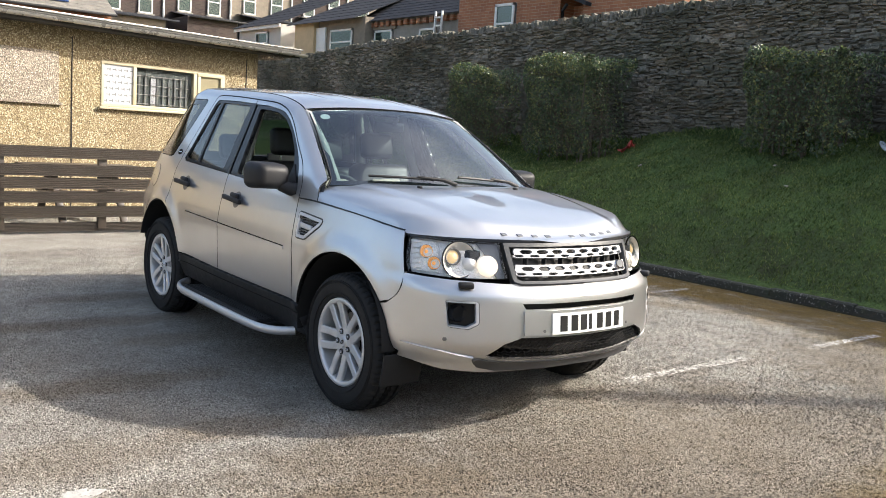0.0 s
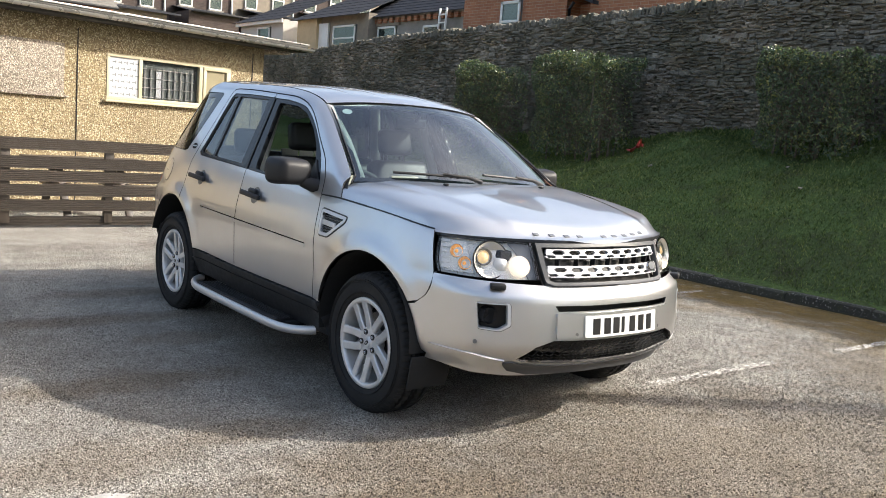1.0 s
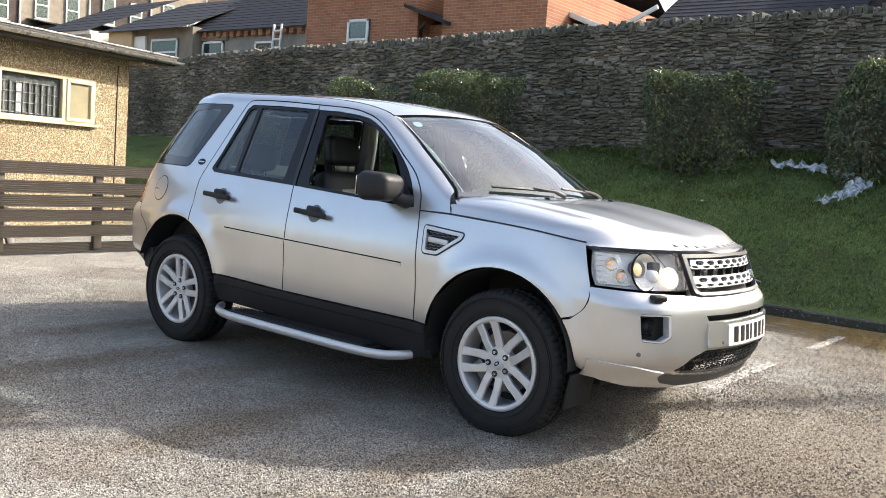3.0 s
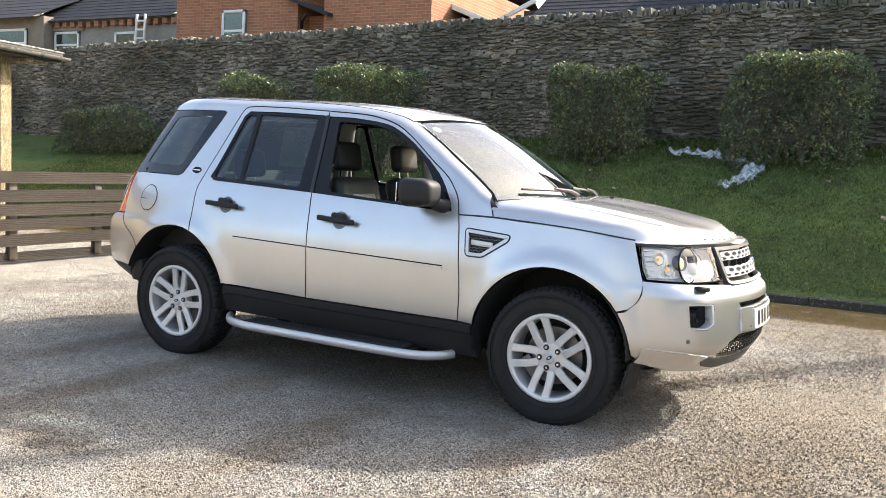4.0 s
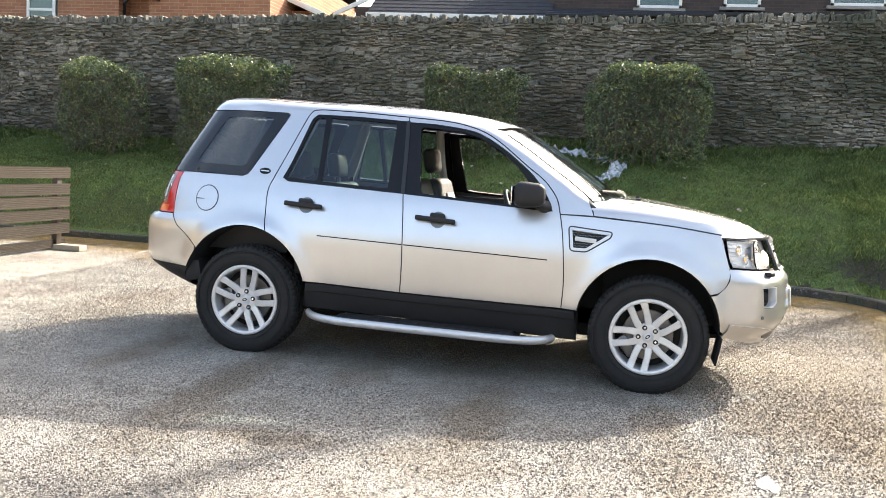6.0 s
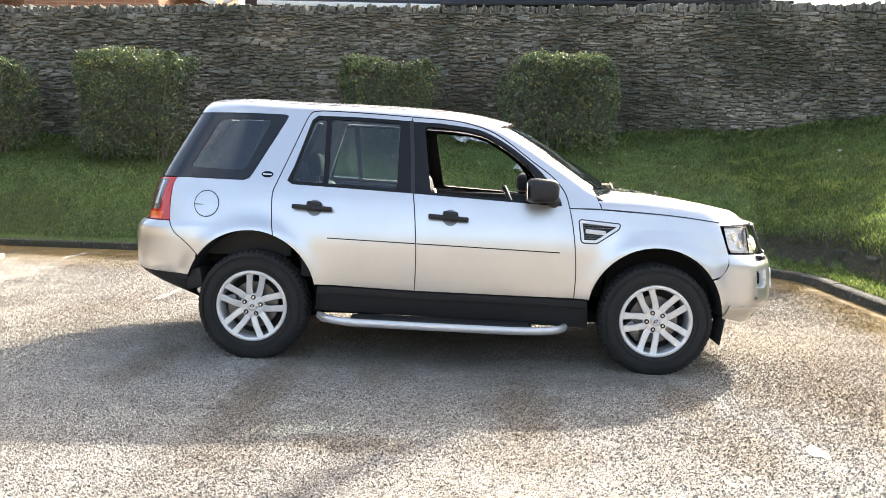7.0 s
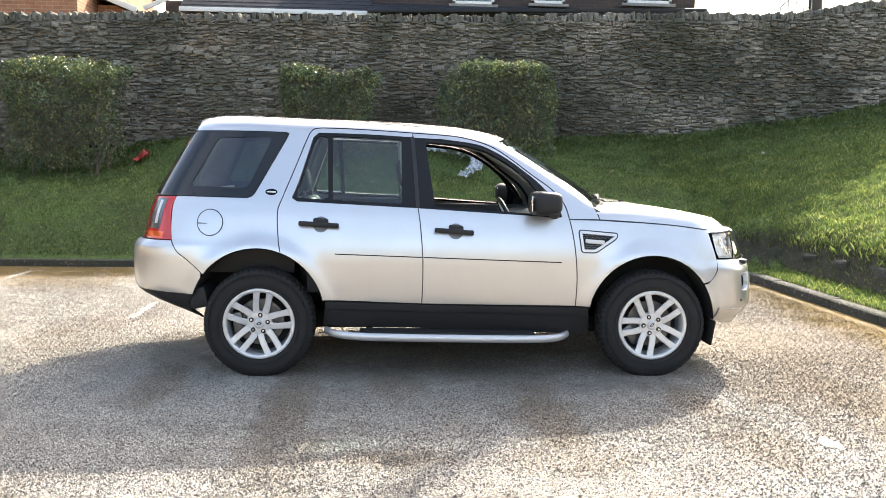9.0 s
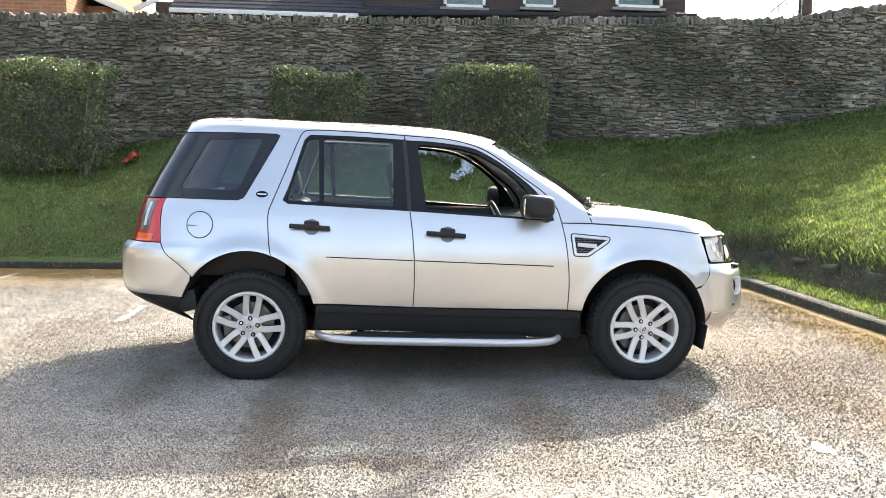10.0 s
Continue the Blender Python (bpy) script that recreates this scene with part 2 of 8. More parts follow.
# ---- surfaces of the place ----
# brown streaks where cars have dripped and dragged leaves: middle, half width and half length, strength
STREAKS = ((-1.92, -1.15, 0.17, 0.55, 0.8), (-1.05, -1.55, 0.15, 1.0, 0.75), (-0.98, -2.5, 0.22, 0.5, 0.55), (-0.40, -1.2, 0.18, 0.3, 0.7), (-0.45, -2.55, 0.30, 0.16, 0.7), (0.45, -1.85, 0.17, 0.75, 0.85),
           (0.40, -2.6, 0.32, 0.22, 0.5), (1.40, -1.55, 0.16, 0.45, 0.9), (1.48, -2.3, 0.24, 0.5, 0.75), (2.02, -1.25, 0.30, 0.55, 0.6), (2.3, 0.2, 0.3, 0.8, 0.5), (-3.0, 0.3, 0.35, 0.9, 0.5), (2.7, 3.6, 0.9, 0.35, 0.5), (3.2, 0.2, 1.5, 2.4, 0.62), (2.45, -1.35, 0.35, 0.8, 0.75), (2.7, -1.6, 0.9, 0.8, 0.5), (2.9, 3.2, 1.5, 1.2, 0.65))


def asphalt_material():
    m, nt, b = nodes_of("worn_asphalt")
    co = nt.nodes.new("ShaderNodeTexCoord").outputs["Object"]
    chips = voronoi(nt, 175.0, coord=co, out="Color")
    chip_d = voronoi(nt, 175.0, coord=co)
    pits = voronoi(nt, 140.0, coord=co, out="Color")
    pit_d = voronoi(nt, 140.0, coord=co)
    fine = noise_tex(nt, 125.0, 4, 0.75, co)
    patches = noise_tex(nt, 0.55, 6, 0.65, co)
    mid = noise_tex(nt, 3.2, 5, 0.7, co)

    def math_node(op, a, bb, clamp=False):
        n = nt.nodes.new("ShaderNodeMath")
        n.operation = op
        n.use_clamp = clamp
        for s, v in zip(n.inputs, (a, bb)):
            if isinstance(v, bpy.types.NodeSocket):
                nt.links.new(v, s)
            else:
                s.default_value = v
        return n.outputs[0]

    def first(color):
        sep = nt.nodes.new("ShaderNodeSeparateColor")
        nt.links.new(color, sep.inputs[0])
        return sep.outputs[0]
    # pale rounded chips in grey binder
    stone = ramp(nt, first(chips), [(0.0, (0.13, 0.121, 0.103)), (0.2, (0.36, 0.336, 0.288)), (0.55, (0.60, 0.565, 0.49)), (1.0, (0.90, 0.865, 0.77))])
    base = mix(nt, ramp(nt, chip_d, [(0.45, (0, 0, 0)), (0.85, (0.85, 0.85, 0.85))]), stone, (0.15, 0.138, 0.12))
    # worn paler and dirtier areas
    base = mix(nt, ramp(nt, mid, [(0.44, (0, 0, 0)), (0.66, (0.5, 0.5, 0.5))]), base, (0.24, 0.22, 0.185))
    base = mix(nt, ramp(nt, patches, [(0.50, (0, 0, 0)), (0.64, (0.45, 0.45, 0.45))]), base, (0.185, 0.15, 0.112))
    xyz = nt.nodes.new("ShaderNodeSeparateXYZ")
    nt.links.new(co, xyz.inputs[0])
    wob = math_node("MULTIPLY", math_node("SUBTRACT", mid, 0.5), 0.25)
    xx = math_node("ADD", xyz.outputs[0], wob)
    yy = math_node("ADD", xyz.outputs[1], wob)
    # an older, darker strip between two former bay lines
    strip = math_node("MULTIPLY", math_node("MULTIPLY", math_node("GREATER_THAN", xx, -1.22), math_node("LESS_THAN", xx, 1.27)), math_node("LESS_THAN", yy, 0.6))
    base = mix(nt, math_node("MULTIPLY", strip, 0.22), base, (0.15, 0.13, 0.105))
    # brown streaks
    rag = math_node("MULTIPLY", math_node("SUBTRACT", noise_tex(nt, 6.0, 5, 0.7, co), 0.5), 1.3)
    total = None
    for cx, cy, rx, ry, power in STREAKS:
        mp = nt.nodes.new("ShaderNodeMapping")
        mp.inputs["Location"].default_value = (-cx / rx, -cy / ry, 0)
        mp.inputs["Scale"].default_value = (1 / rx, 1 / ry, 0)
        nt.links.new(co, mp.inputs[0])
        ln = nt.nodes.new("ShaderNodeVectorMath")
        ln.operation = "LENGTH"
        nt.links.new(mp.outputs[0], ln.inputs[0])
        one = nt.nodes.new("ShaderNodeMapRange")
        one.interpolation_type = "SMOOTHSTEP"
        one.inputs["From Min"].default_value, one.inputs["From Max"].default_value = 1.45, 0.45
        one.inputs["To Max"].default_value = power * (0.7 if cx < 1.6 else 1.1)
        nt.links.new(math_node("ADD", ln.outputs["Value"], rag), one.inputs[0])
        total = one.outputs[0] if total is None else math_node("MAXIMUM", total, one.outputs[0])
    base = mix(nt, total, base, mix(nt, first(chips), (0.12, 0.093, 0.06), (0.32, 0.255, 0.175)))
    # yellow-brown moss along the kerb, its shaded and sunlit tones painted in by noise
    mr = nt.nodes.new("ShaderNodeMapRange")
    mr.inputs["From Min"].default_value, mr.inputs["From Max"].default_value = 3.3, 4.3
    nt.links.new(math_node("ADD", yy, math_node("MULTIPLY", math_node("SUBTRACT", patches, 0.5), 2.5)), mr.inputs[0])
    mr2 = nt.nodes.new("ShaderNodeMapRange")
    mr2.inputs["From Min"].default_value, mr2.inputs["From Max"].default_value = 0.85, 0.3
    off_kerb = math_node("ADD", math_node("MAXIMUM", math_node("SUBTRACT", 4.06, xx), 0.0), math_node("MAXIMUM", math_node("SUBTRACT", -0.70, yy), 0.0))
    nt.links.new(math_node("ADD", off_kerb, math_node("MULTIPLY", math_node("SUBTRACT", patches, 0.5), 1.6)), mr2.inputs[0])
    near_kerb = math_node("MAXIMUM", mr.outputs[0], mr2.outputs[0])
    moss = math_node("MULTIPLY", near_kerb, ramp(nt, noise_tex(nt, 5.0, 6, 0.7, co), [(0.30, (0.25, 0.25, 0.25)), (0.46, (0.95, 0.95, 0.95))]))
    base = mix(nt, moss, base, mix(nt, noise_tex(nt, 2.2, 5, 0.7, co), (0.05, 0.034, 0.013), (0.37, 0.24, 0.055)))
    # pits between the chips; the chips' small cast shadows are painted as dark dots
    pit_shade = math_node("MULTIPLY", ramp(nt, first(pits), [(0.27, (1, 1, 1)), (0.35, (0, 0, 0))]), ramp(nt, pit_d, [(0.25, (1, 1, 1)), (0.6, (0, 0, 0))]))
    pit_shade = math_node("MAXIMUM", pit_shade, ramp(nt, fine, [(0.34, (0.95, 0.95, 0.95)), (0.42, (0, 0, 0))]))
    base = mix(nt, pit_shade, base, (0.030, 0.026, 0.021))
    nt.links.new(base, b.inputs["Base Color"])
    nt.links.new(ramp(nt, mid, [(0.3, (0.78, 0.78, 0.78)), (0.7, (0.95, 0.95, 0.95))]), b.inputs["Roughness"])
    b.inputs["Specular IOR Level"].default_value = 0.25
    n1 = bump(nt, math_node("SUBTRACT", 1.0, chip_d), 1.0, 0.008, b)
    n2 = bump(nt, math_node("SUBTRACT", 1.0, pit_shade), 1.0, 0.010, b, n1)
    bump(nt, mid, 0.4, 0.02, b, n2)
    return m


def stone_material(name, dark, midc, light, moss=0.6, island=True):
    m, nt, b = nodes_of(name)
    co = nt.nodes.new("ShaderNodeTexCoord").outputs["Object"]
    if island:
        rnd = nt.nodes.new("ShaderNodeNewGeometry").outputs["Random Per Island"]
    else:
        rnd = nt.nodes.new("ShaderNodeObjectInfo").outputs["Random"]
    tone = ramp(nt, rnd, [(0.0, dark), (0.45, midc), (0.8, midc), (1.0, light)])
    grain = noise_tex(nt, 22.0, 6, 0.75, co)
    col = mix(nt, ramp(nt, grain, [(0.35, (0.75, 0.75, 0.75)), (0.6, (0, 0, 0))]), tone, dark)
    lichen = noise_tex(nt, 9.0, 6, 0.7, co)
    col = mix(nt, ramp(nt, lichen, [(0.58, (0, 0, 0)), (0.70, (moss, moss, moss))]), col, (0.085, 0.10, 0.035))
    pale = noise_tex(nt, 38.0, 3, 0.6, co)
    col = mix(nt, ramp(nt, pale, [(0.58, (0, 0, 0)), (0.67, (0.75, 0.75, 0.75))]), col, (0.46, 0.45, 0.40))
    big = noise_tex(nt, 0.55, 5, 0.65, co)
    col = mix(nt, ramp(nt, big, [(0.40, (0.8, 0.8, 0.8)), (0.60, (0, 0, 0))]), col, (0.06, 0.062, 0.048))
    rust = noise_tex(nt, 0.9, 5, 0.7, co, (1, 1, 1.7))
    col = mix(nt, ramp(nt, rust, [(0.55, (0, 0, 0)), (0.70, (0.5, 0.5, 0.5))]), col, (0.22, 0.155, 0.10))
    damp = noise_tex(nt, 1.5, 6, 0.7, co)
    col = mix(nt, ramp(nt, damp, [(0.46, (0, 0, 0)), (0.62, (0.42, 0.42, 0.42))]), col, (0.06, 0.072, 0.042))
    nt.links.new(col, b.inputs["Base Color"])
    b.inputs["Roughness"].default_value = 0.92
    b.inputs["Specular IOR Level"].default_value = 0.25
    bump(nt, grain, 0.9, 0.02, b)
    return m


def render_material(name, stops, bed, dirt):
    """Spar dash: a rendered wall with pale and dark chips."""
    m, nt, b = nodes_of(name)
    co = nt.nodes.new("ShaderNodeTexCoord").outputs["Object"]
    chip = voronoi(nt, 62.0, coord=co, out="Color")
    d = voronoi(nt, 62.0, coord=co)
    sep = nt.nodes.new("ShaderNodeSeparateColor")
    nt.links.new(chip, sep.inputs[0])
    tone = ramp(nt, sep.outputs[0], stops)
    col = mix(nt, ramp(nt, d, [(0.4, (0, 0, 0)), (0.8, (0.8, 0.8, 0.8))]), tone, bed)
    stain = noise_tex(nt, 1.1, 6, 0.7, co, (1, 1, 0.35))
    col = mix(nt, ramp(nt, stain, [(0.5, (0, 0, 0)), (0.75, (0.55, 0.55, 0.55))]), col, dirt)
    nt.links.new(col, b.inputs["Base Color"])
    b.inputs["Roughness"].default_value = 0.9
    bump(nt, d, 1.0, 0.012, b)
    return m


def plank_material(name, dark, light):
    m, nt, b = nodes_of(name)
    co = nt.nodes.new("ShaderNodeTexCoord").outputs["Object"]
    rnd = nt.nodes.new("ShaderNodeObjectInfo").outputs["Random"]
    g = noise_tex(nt, 6.0, 6, 0.7, co, (18, 0.6, 18))
    col = mix(nt, g, dark, light)
    col = mix(nt, mix(nt, 0.4, rnd, noise_tex(nt, 2.0, 4, 0.6, co)), col, [c * 0.6 for c in dark])
    nt.links.new(col, b.inputs["Base Color"])
    b.inputs["Roughness"].default_value = 0.52
    b.inputs["Specular IOR Level"].default_value = 0.7
    bump(nt, g, 0.5, 0.004, b)
    return m


def leaf_material(name, stops, rough=0.45, spec=0.5, see_through=0.3, worn=None):
    m, nt, b = nodes_of(name)
    rnd = nt.nodes.new("ShaderNodeNewGeometry").outputs["Random Per Island"]
    clump = noise_tex(nt, 3.5, 4, 0.6)
    mx = nt.nodes.new("ShaderNodeMath")
    mx.operation = "ADD"
    m2 = nt.nodes.new("ShaderNodeMath")
    m2.operation = "MULTIPLY_ADD"
    nt.links.new(clump, m2.inputs[0])
    m2.inputs[1].default_value, m2.inputs[2].default_value = 1.1, -0.55
    nt.links.new(rnd, mx.inputs[0])
    nt.links.new(m2.outputs[0], mx.inputs[1])
    tone = ramp(nt, mx.outputs[0], stops)
    if worn:
        # trodden and mossy patches
        tone = mix(nt, ramp(nt, noise_tex(nt, 2.3, 6, 0.7), [(0.44, (0, 0, 0)), (0.60, (0.85, 0.85, 0.85))]), tone, worn)
    nt.links.new(tone, b.inputs["Base Color"])
    b.inputs["Roughness"].default_value = rough
    b.inputs["Specular IOR Level"].default_value = spec
    tr = nt.nodes.new("ShaderNodeBsdfTranslucent")
    nt.links.new(ramp(nt, mx.outputs[0], [(p, (c[0] * 1.15, c[1] * 1.2, c[2] * 0.85)) for p, c in stops]), tr.inputs[0])
    ms = nt.nodes.new("ShaderNodeMixShader")
    ms.inputs[0].default_value = see_through
    nt.links.new(b.outputs[0], ms.inputs[1])
    nt.links.new(tr.outputs[0], ms.inputs[2])
    nt.links.new(ms.outputs[0], nt.nodes["Material Output"].inputs[0])
    return m


def soil_material():
    m, nt, b = nodes_of("turf")
    co = nt.nodes.new("ShaderNodeTexCoord").outputs["Object"]
    n1, n2, n3 = noise_tex(nt, 2.2, 6, 0.7, co), noise_tex(nt, 26.0, 4, 0.7, co), noise_tex(nt, 0.7, 4, 0.6, co)
    col = ramp(nt, n2, [(0.3, (0.05, 0.07, 0.026)), (0.55, (0.10, 0.15, 0.045)), (0.8, (0.17, 0.22, 0.07))])
    col = mix(nt, ramp(nt, n1, [(0.5, (0, 0, 0)), (0.68, (0.7, 0.7, 0.7))]), col, (0.055, 0.05, 0.025))
    col = mix(nt, ramp(nt, n3, [(0.5, (0, 0, 0)), (0.7, (0.4, 0.4, 0.4))]), col, (0.11, 0.115, 0.04))
    # bare earth where the bank is steep
    up = nt.nodes.new("ShaderNodeSeparateXYZ")
    nt.links.new(nt.nodes.new("ShaderNodeNewGeometry").outputs["True Normal"], up.inputs[0])
    col = mix(nt, ramp(nt, up.outputs[2], [(0.66, (0.95, 0.95, 0.95)), (0.82, (0, 0, 0))]), col, mix(nt, n2, (0.03, 0.026, 0.018), (0.085, 0.074, 0.055)))
    nt.links.new(col, b.inputs["Base Color"])
    b.inputs["Roughness"].default_value = 0.95
    b.inputs["Specular IOR Level"].default_value = 0.15
    bump(nt, n2, 1.0, 0.03, b)
    return m


def brick_material(name, a, c, mortar, scale=2.2):
    m, nt, b = nodes_of(name)
    co = nt.nodes.new("ShaderNodeTexCoord").outputs["Object"]
    mp = nt.nodes.new("ShaderNodeMapping")
    mp.inputs["Rotation"].default_value = (radians(90), 0, 0)
    nt.links.new(co, mp.inputs[0])
    t = nt.nodes.new("ShaderNodeTexBrick")
    t.inputs["Scale"].default_value = scale
    t.inputs["Mortar Size"].default_value, t.inputs["Row Height"].default_value = 0.012, 0.165
    t.inputs["Color1"].default_value, t.inputs["Color2"].default_value, t.inputs["Mortar"].default_value = (*a, 1), (*c, 1), (*mortar, 1)
    nt.links.new(mp.outputs[0], t.inputs["Vector"])
    n = noise_tex(nt, 1.5, 5, 0.7, co)
    nt.links.new(mix(nt, ramp(nt, n, [(0.45, (0, 0, 0)), (0.7, (0.35, 0.35, 0.35))]), t.outputs[0], [v * 0.5 for v in a]), b.inputs["Base Color"])
    b.inputs["Roughness"].default_value = 0.9
    bump(nt, t.outputs[0], 0.4, 0.006, b)
    return m


M_asphalt = asphalt_material()
M_wallstone = stone_material("dry_stone", (0.16, 0.147, 0.123), (0.32, 0.29, 0.237), (0.54, 0.485, 0.39))
M_wallpiece = stone_material("dry_stone_piece", (0.16, 0.147, 0.123), (0.32, 0.29, 0.237), (0.54, 0.485, 0.39), island=False)
M_cope = stone_material("coping_stone", (0.14, 0.13, 0.11), (0.27, 0.25, 0.21), (0.40, 0.37, 0.31), 0.6, False)
M_joint = mat("wall_core", (0.15, 0.137, 0.113), 0.95, vary=0.4, scale=8, bumps=0.3)
M_kerb = stone_material("kerb_concrete", (0.05, 0.048, 0.043), (0.085, 0.08, 0.07), (0.13, 0.122, 0.105), 0.75, False)
M_rock = stone_material("bank_rock", (0.06, 0.052, 0.042), (0.105, 0.092, 0.074), (0.16, 0.142, 0.115), 0.7, False)
M_turf = soil_material()
M_blade = leaf_material("grass_blades", [(0.0, (0.04, 0.068, 0.022)), (0.4, (0.086, 0.130, 0.043)), (0.75, (0.175, 0.225, 0.070)), (1.0, (0.36, 0.37, 0.17))], 0.5, 0.35, 0.6, (0.075, 0.078, 0.034))
M_leaf = leaf_material("privet_leaf", [(0.0, (0.075, 0.066, 0.040)), (0.3, (0.072, 0.110, 0.062)), (0.6, (0.112, 0.160, 0.085)), (0.85, (0.18, 0.225, 0.10)), (1.0, (0.32, 0.31, 0.12))], 0.30, 0.7)
M_twig = mat("twig_bark", (0.14, 0.112, 0.08), 0.85, vary=0.35, scale=12)
M_dash = render_material("pebble_dash", [(0.0, (0.12, 0.086, 0.048)), (0.25, (0.28, 0.217, 0.118)), (0.65, (0.42, 0.337, 0.187)), (1.0, (0.72, 0.645, 0.45))], (0.205, 0.153, 0.083), (0.20, 0.15, 0.09))
M_board = render_material("pale_dashed_board", [(0.0, (0.12, 0.10, 0.08)), (0.3, (0.27, 0.23, 0.18)), (0.65, (0.40, 0.345, 0.27)), (1.0, (0.68, 0.61, 0.50))], (0.20, 0.17, 0.13), (0.28, 0.24, 0.19))
M_cream = mat("cream_frame_paint", (0.55, 0.48, 0.32), 0.5, vary=0.12, scale=6)
M_white = mat("white_frame_paint", (0.78, 0.77, 0.73), 0.45, vary=0.08, scale=6)
M_gutter = mat("grey_gutter", (0.40, 0.39, 0.365), 0.28, 0.6, vary=0.2, scale=5)
M_felt = mat("roof_felt", (0.06, 0.058, 0.052), 0.9, vary=0.3, scale=3, bumps=0.2)
M_fence = plank_material("grooved_decking", (0.042, 0.030, 0.020), (0.145, 0.107, 0.074))
M_slate = mat("slate", (0.042, 0.044, 0.05), 0.9, vary=0.35, scale=5, spec=0.15)
M_oldslate = mat("worn_grey_slate", (0.19, 0.178, 0.155), 0.9, vary=0.3, scale=4, spec=0.2)
M_panel = mat("solar_blue", (0.02, 0.045, 0.13), 0.25, vary=0.1)
M_brown = brick_material("brown_brick", (0.052, 0.037, 0.033), (0.075, 0.053, 0.045), (0.08, 0.07, 0.06))
M_orange_b = brick_material("orange_brick", (0.31, 0.125, 0.065), (0.40, 0.175, 0.09), (0.42, 0.30, 0.21))
M_buff = mat("buff_stone", (0.24, 0.205, 0.16), 0.9, vary=0.25, scale=4, bumps=0.2)
M_greystone = mat("grey_stone_wall", (0.26, 0.245, 0.22), 0.9, vary=0.25, scale=4, bumps=0.2)
M_yellow = mat("yellow_render", (0.55, 0.42, 0.25), 0.9, vary=0.12, scale=3)
M_whitewash = mat("white_render", (0.5, 0.485, 0.45), 0.85, vary=0.1, scale=2)
M_roomdark = mat("dark_room", (0.2, 0.205, 0.21), 0.9, vary=0.3)
M_net = mat("net_curtain", (0.50, 0.51, 0.53), 0.9, vary=0.15, scale=30)
M_ochre_pane = mat("painted_pane", (0.30, 0.262, 0.165), 0.35, vary=0.15, scale=4)
M_blind = mat("grey_green_blind", (0.10, 0.115, 0.11), 0.8, vary=0.25, scale=7)
M_slatgrey = mat("pale_blind_slat", (0.19, 0.20, 0.195), 0.7, vary=0.15, scale=9)
M_paintline = mat("worn_line_paint", (0.62, 0.59, 0.53), 0.85, vary=0.35, scale=14, bumps=0.3)
line_nt = M_paintline.node_tree
line_nt.links.new(ramp(line_nt, noise_tex(line_nt, 34.0, 6, 0.75), [(0.44, (0, 0, 0)), (0.56, (0.85, 0.85, 0.85))]), line_nt.nodes["Principled BSDF"].inputs["Alpha"])
M_pole = mat("tarred_pole", (0.07, 0.055, 0.042), 0.85, vary=0.35, scale=6)
M_redlitter = mat("red_plastic", (0.42, 0.045, 0.03), 0.4, vary=0.25, scale=10)
M_concrete = mat("concrete_block", (0.33, 0.29, 0.22), 0.9, vary=0.2, scale=8, bumps=0.2)


# ---- ground ----
def sheet(name, xs, ys, height, material, keep=None, kind="structure", label="", category=""):
    """A height field over the grid of xs and ys."""
    X, Y = np.meshgrid(xs, ys, indexing="ij")
    Z = height(X, Y)
    n = len(ys)
    verts = np.stack([X.ravel(), Y.ravel(), Z.ravel()], -1)
    faces = []
    for i in range(len(xs) - 1):
        for j in range(n - 1):
            if keep is None or keep((xs[i] + xs[i + 1]) / 2, (ys[j] + ys[j + 1]) / 2):
                faces.append((i * n + j, (i + 1) * n + j, (i + 1) * n + j + 1, i * n + j + 1))
    me = bpy.data.meshes.new(name)
    me.from_pydata([tuple(v) for v in verts], [], faces)
    bm = bmesh.new()
    bm.from_mesh(me)
    bmesh.ops.delete(bm, geom=[v for v in bm.verts if not v.link_faces], context="VERTS")
    for f in bm.faces:
        f.smooth = True
    bm.to_mesh(me)
    bm.free()
    ob = give(name, me, material)
    return tagged(ob, label, category, "", kind)


KX, KY, KR = 4.06, 4.98, 1.25
KC, KEND = 1.0, -0.6


def kerb_distance(x, y):
    """How far a point lies inside the bank: behind the inner kerb corner and ahead of the outer one."""
    qx, qy = x - (KX - KR), y - (KY - KR)
    inner = np.hypot(np.maximum(qx, 0), np.maximum(qy, 0)) + np.minimum(np.maximum(qx, qy), 0) - KR
    px, py = KX + KC - x, KEND + KC - y
    outer = np.hypot(np.maximum(px, 0), np.maximum(py, 0)) + np.minimum(np.maximum(px, py), 0) - KC
    return np.where(np.asarray(y) > 2.5, np.minimum(inner, y - KEND), np.minimum(inner, -outer))


rough_k = [(random.uniform(0.6, 3.4), random.uniform(0.6, 3.4), random.uniform(0, 6.28)) for _ in range(9)]


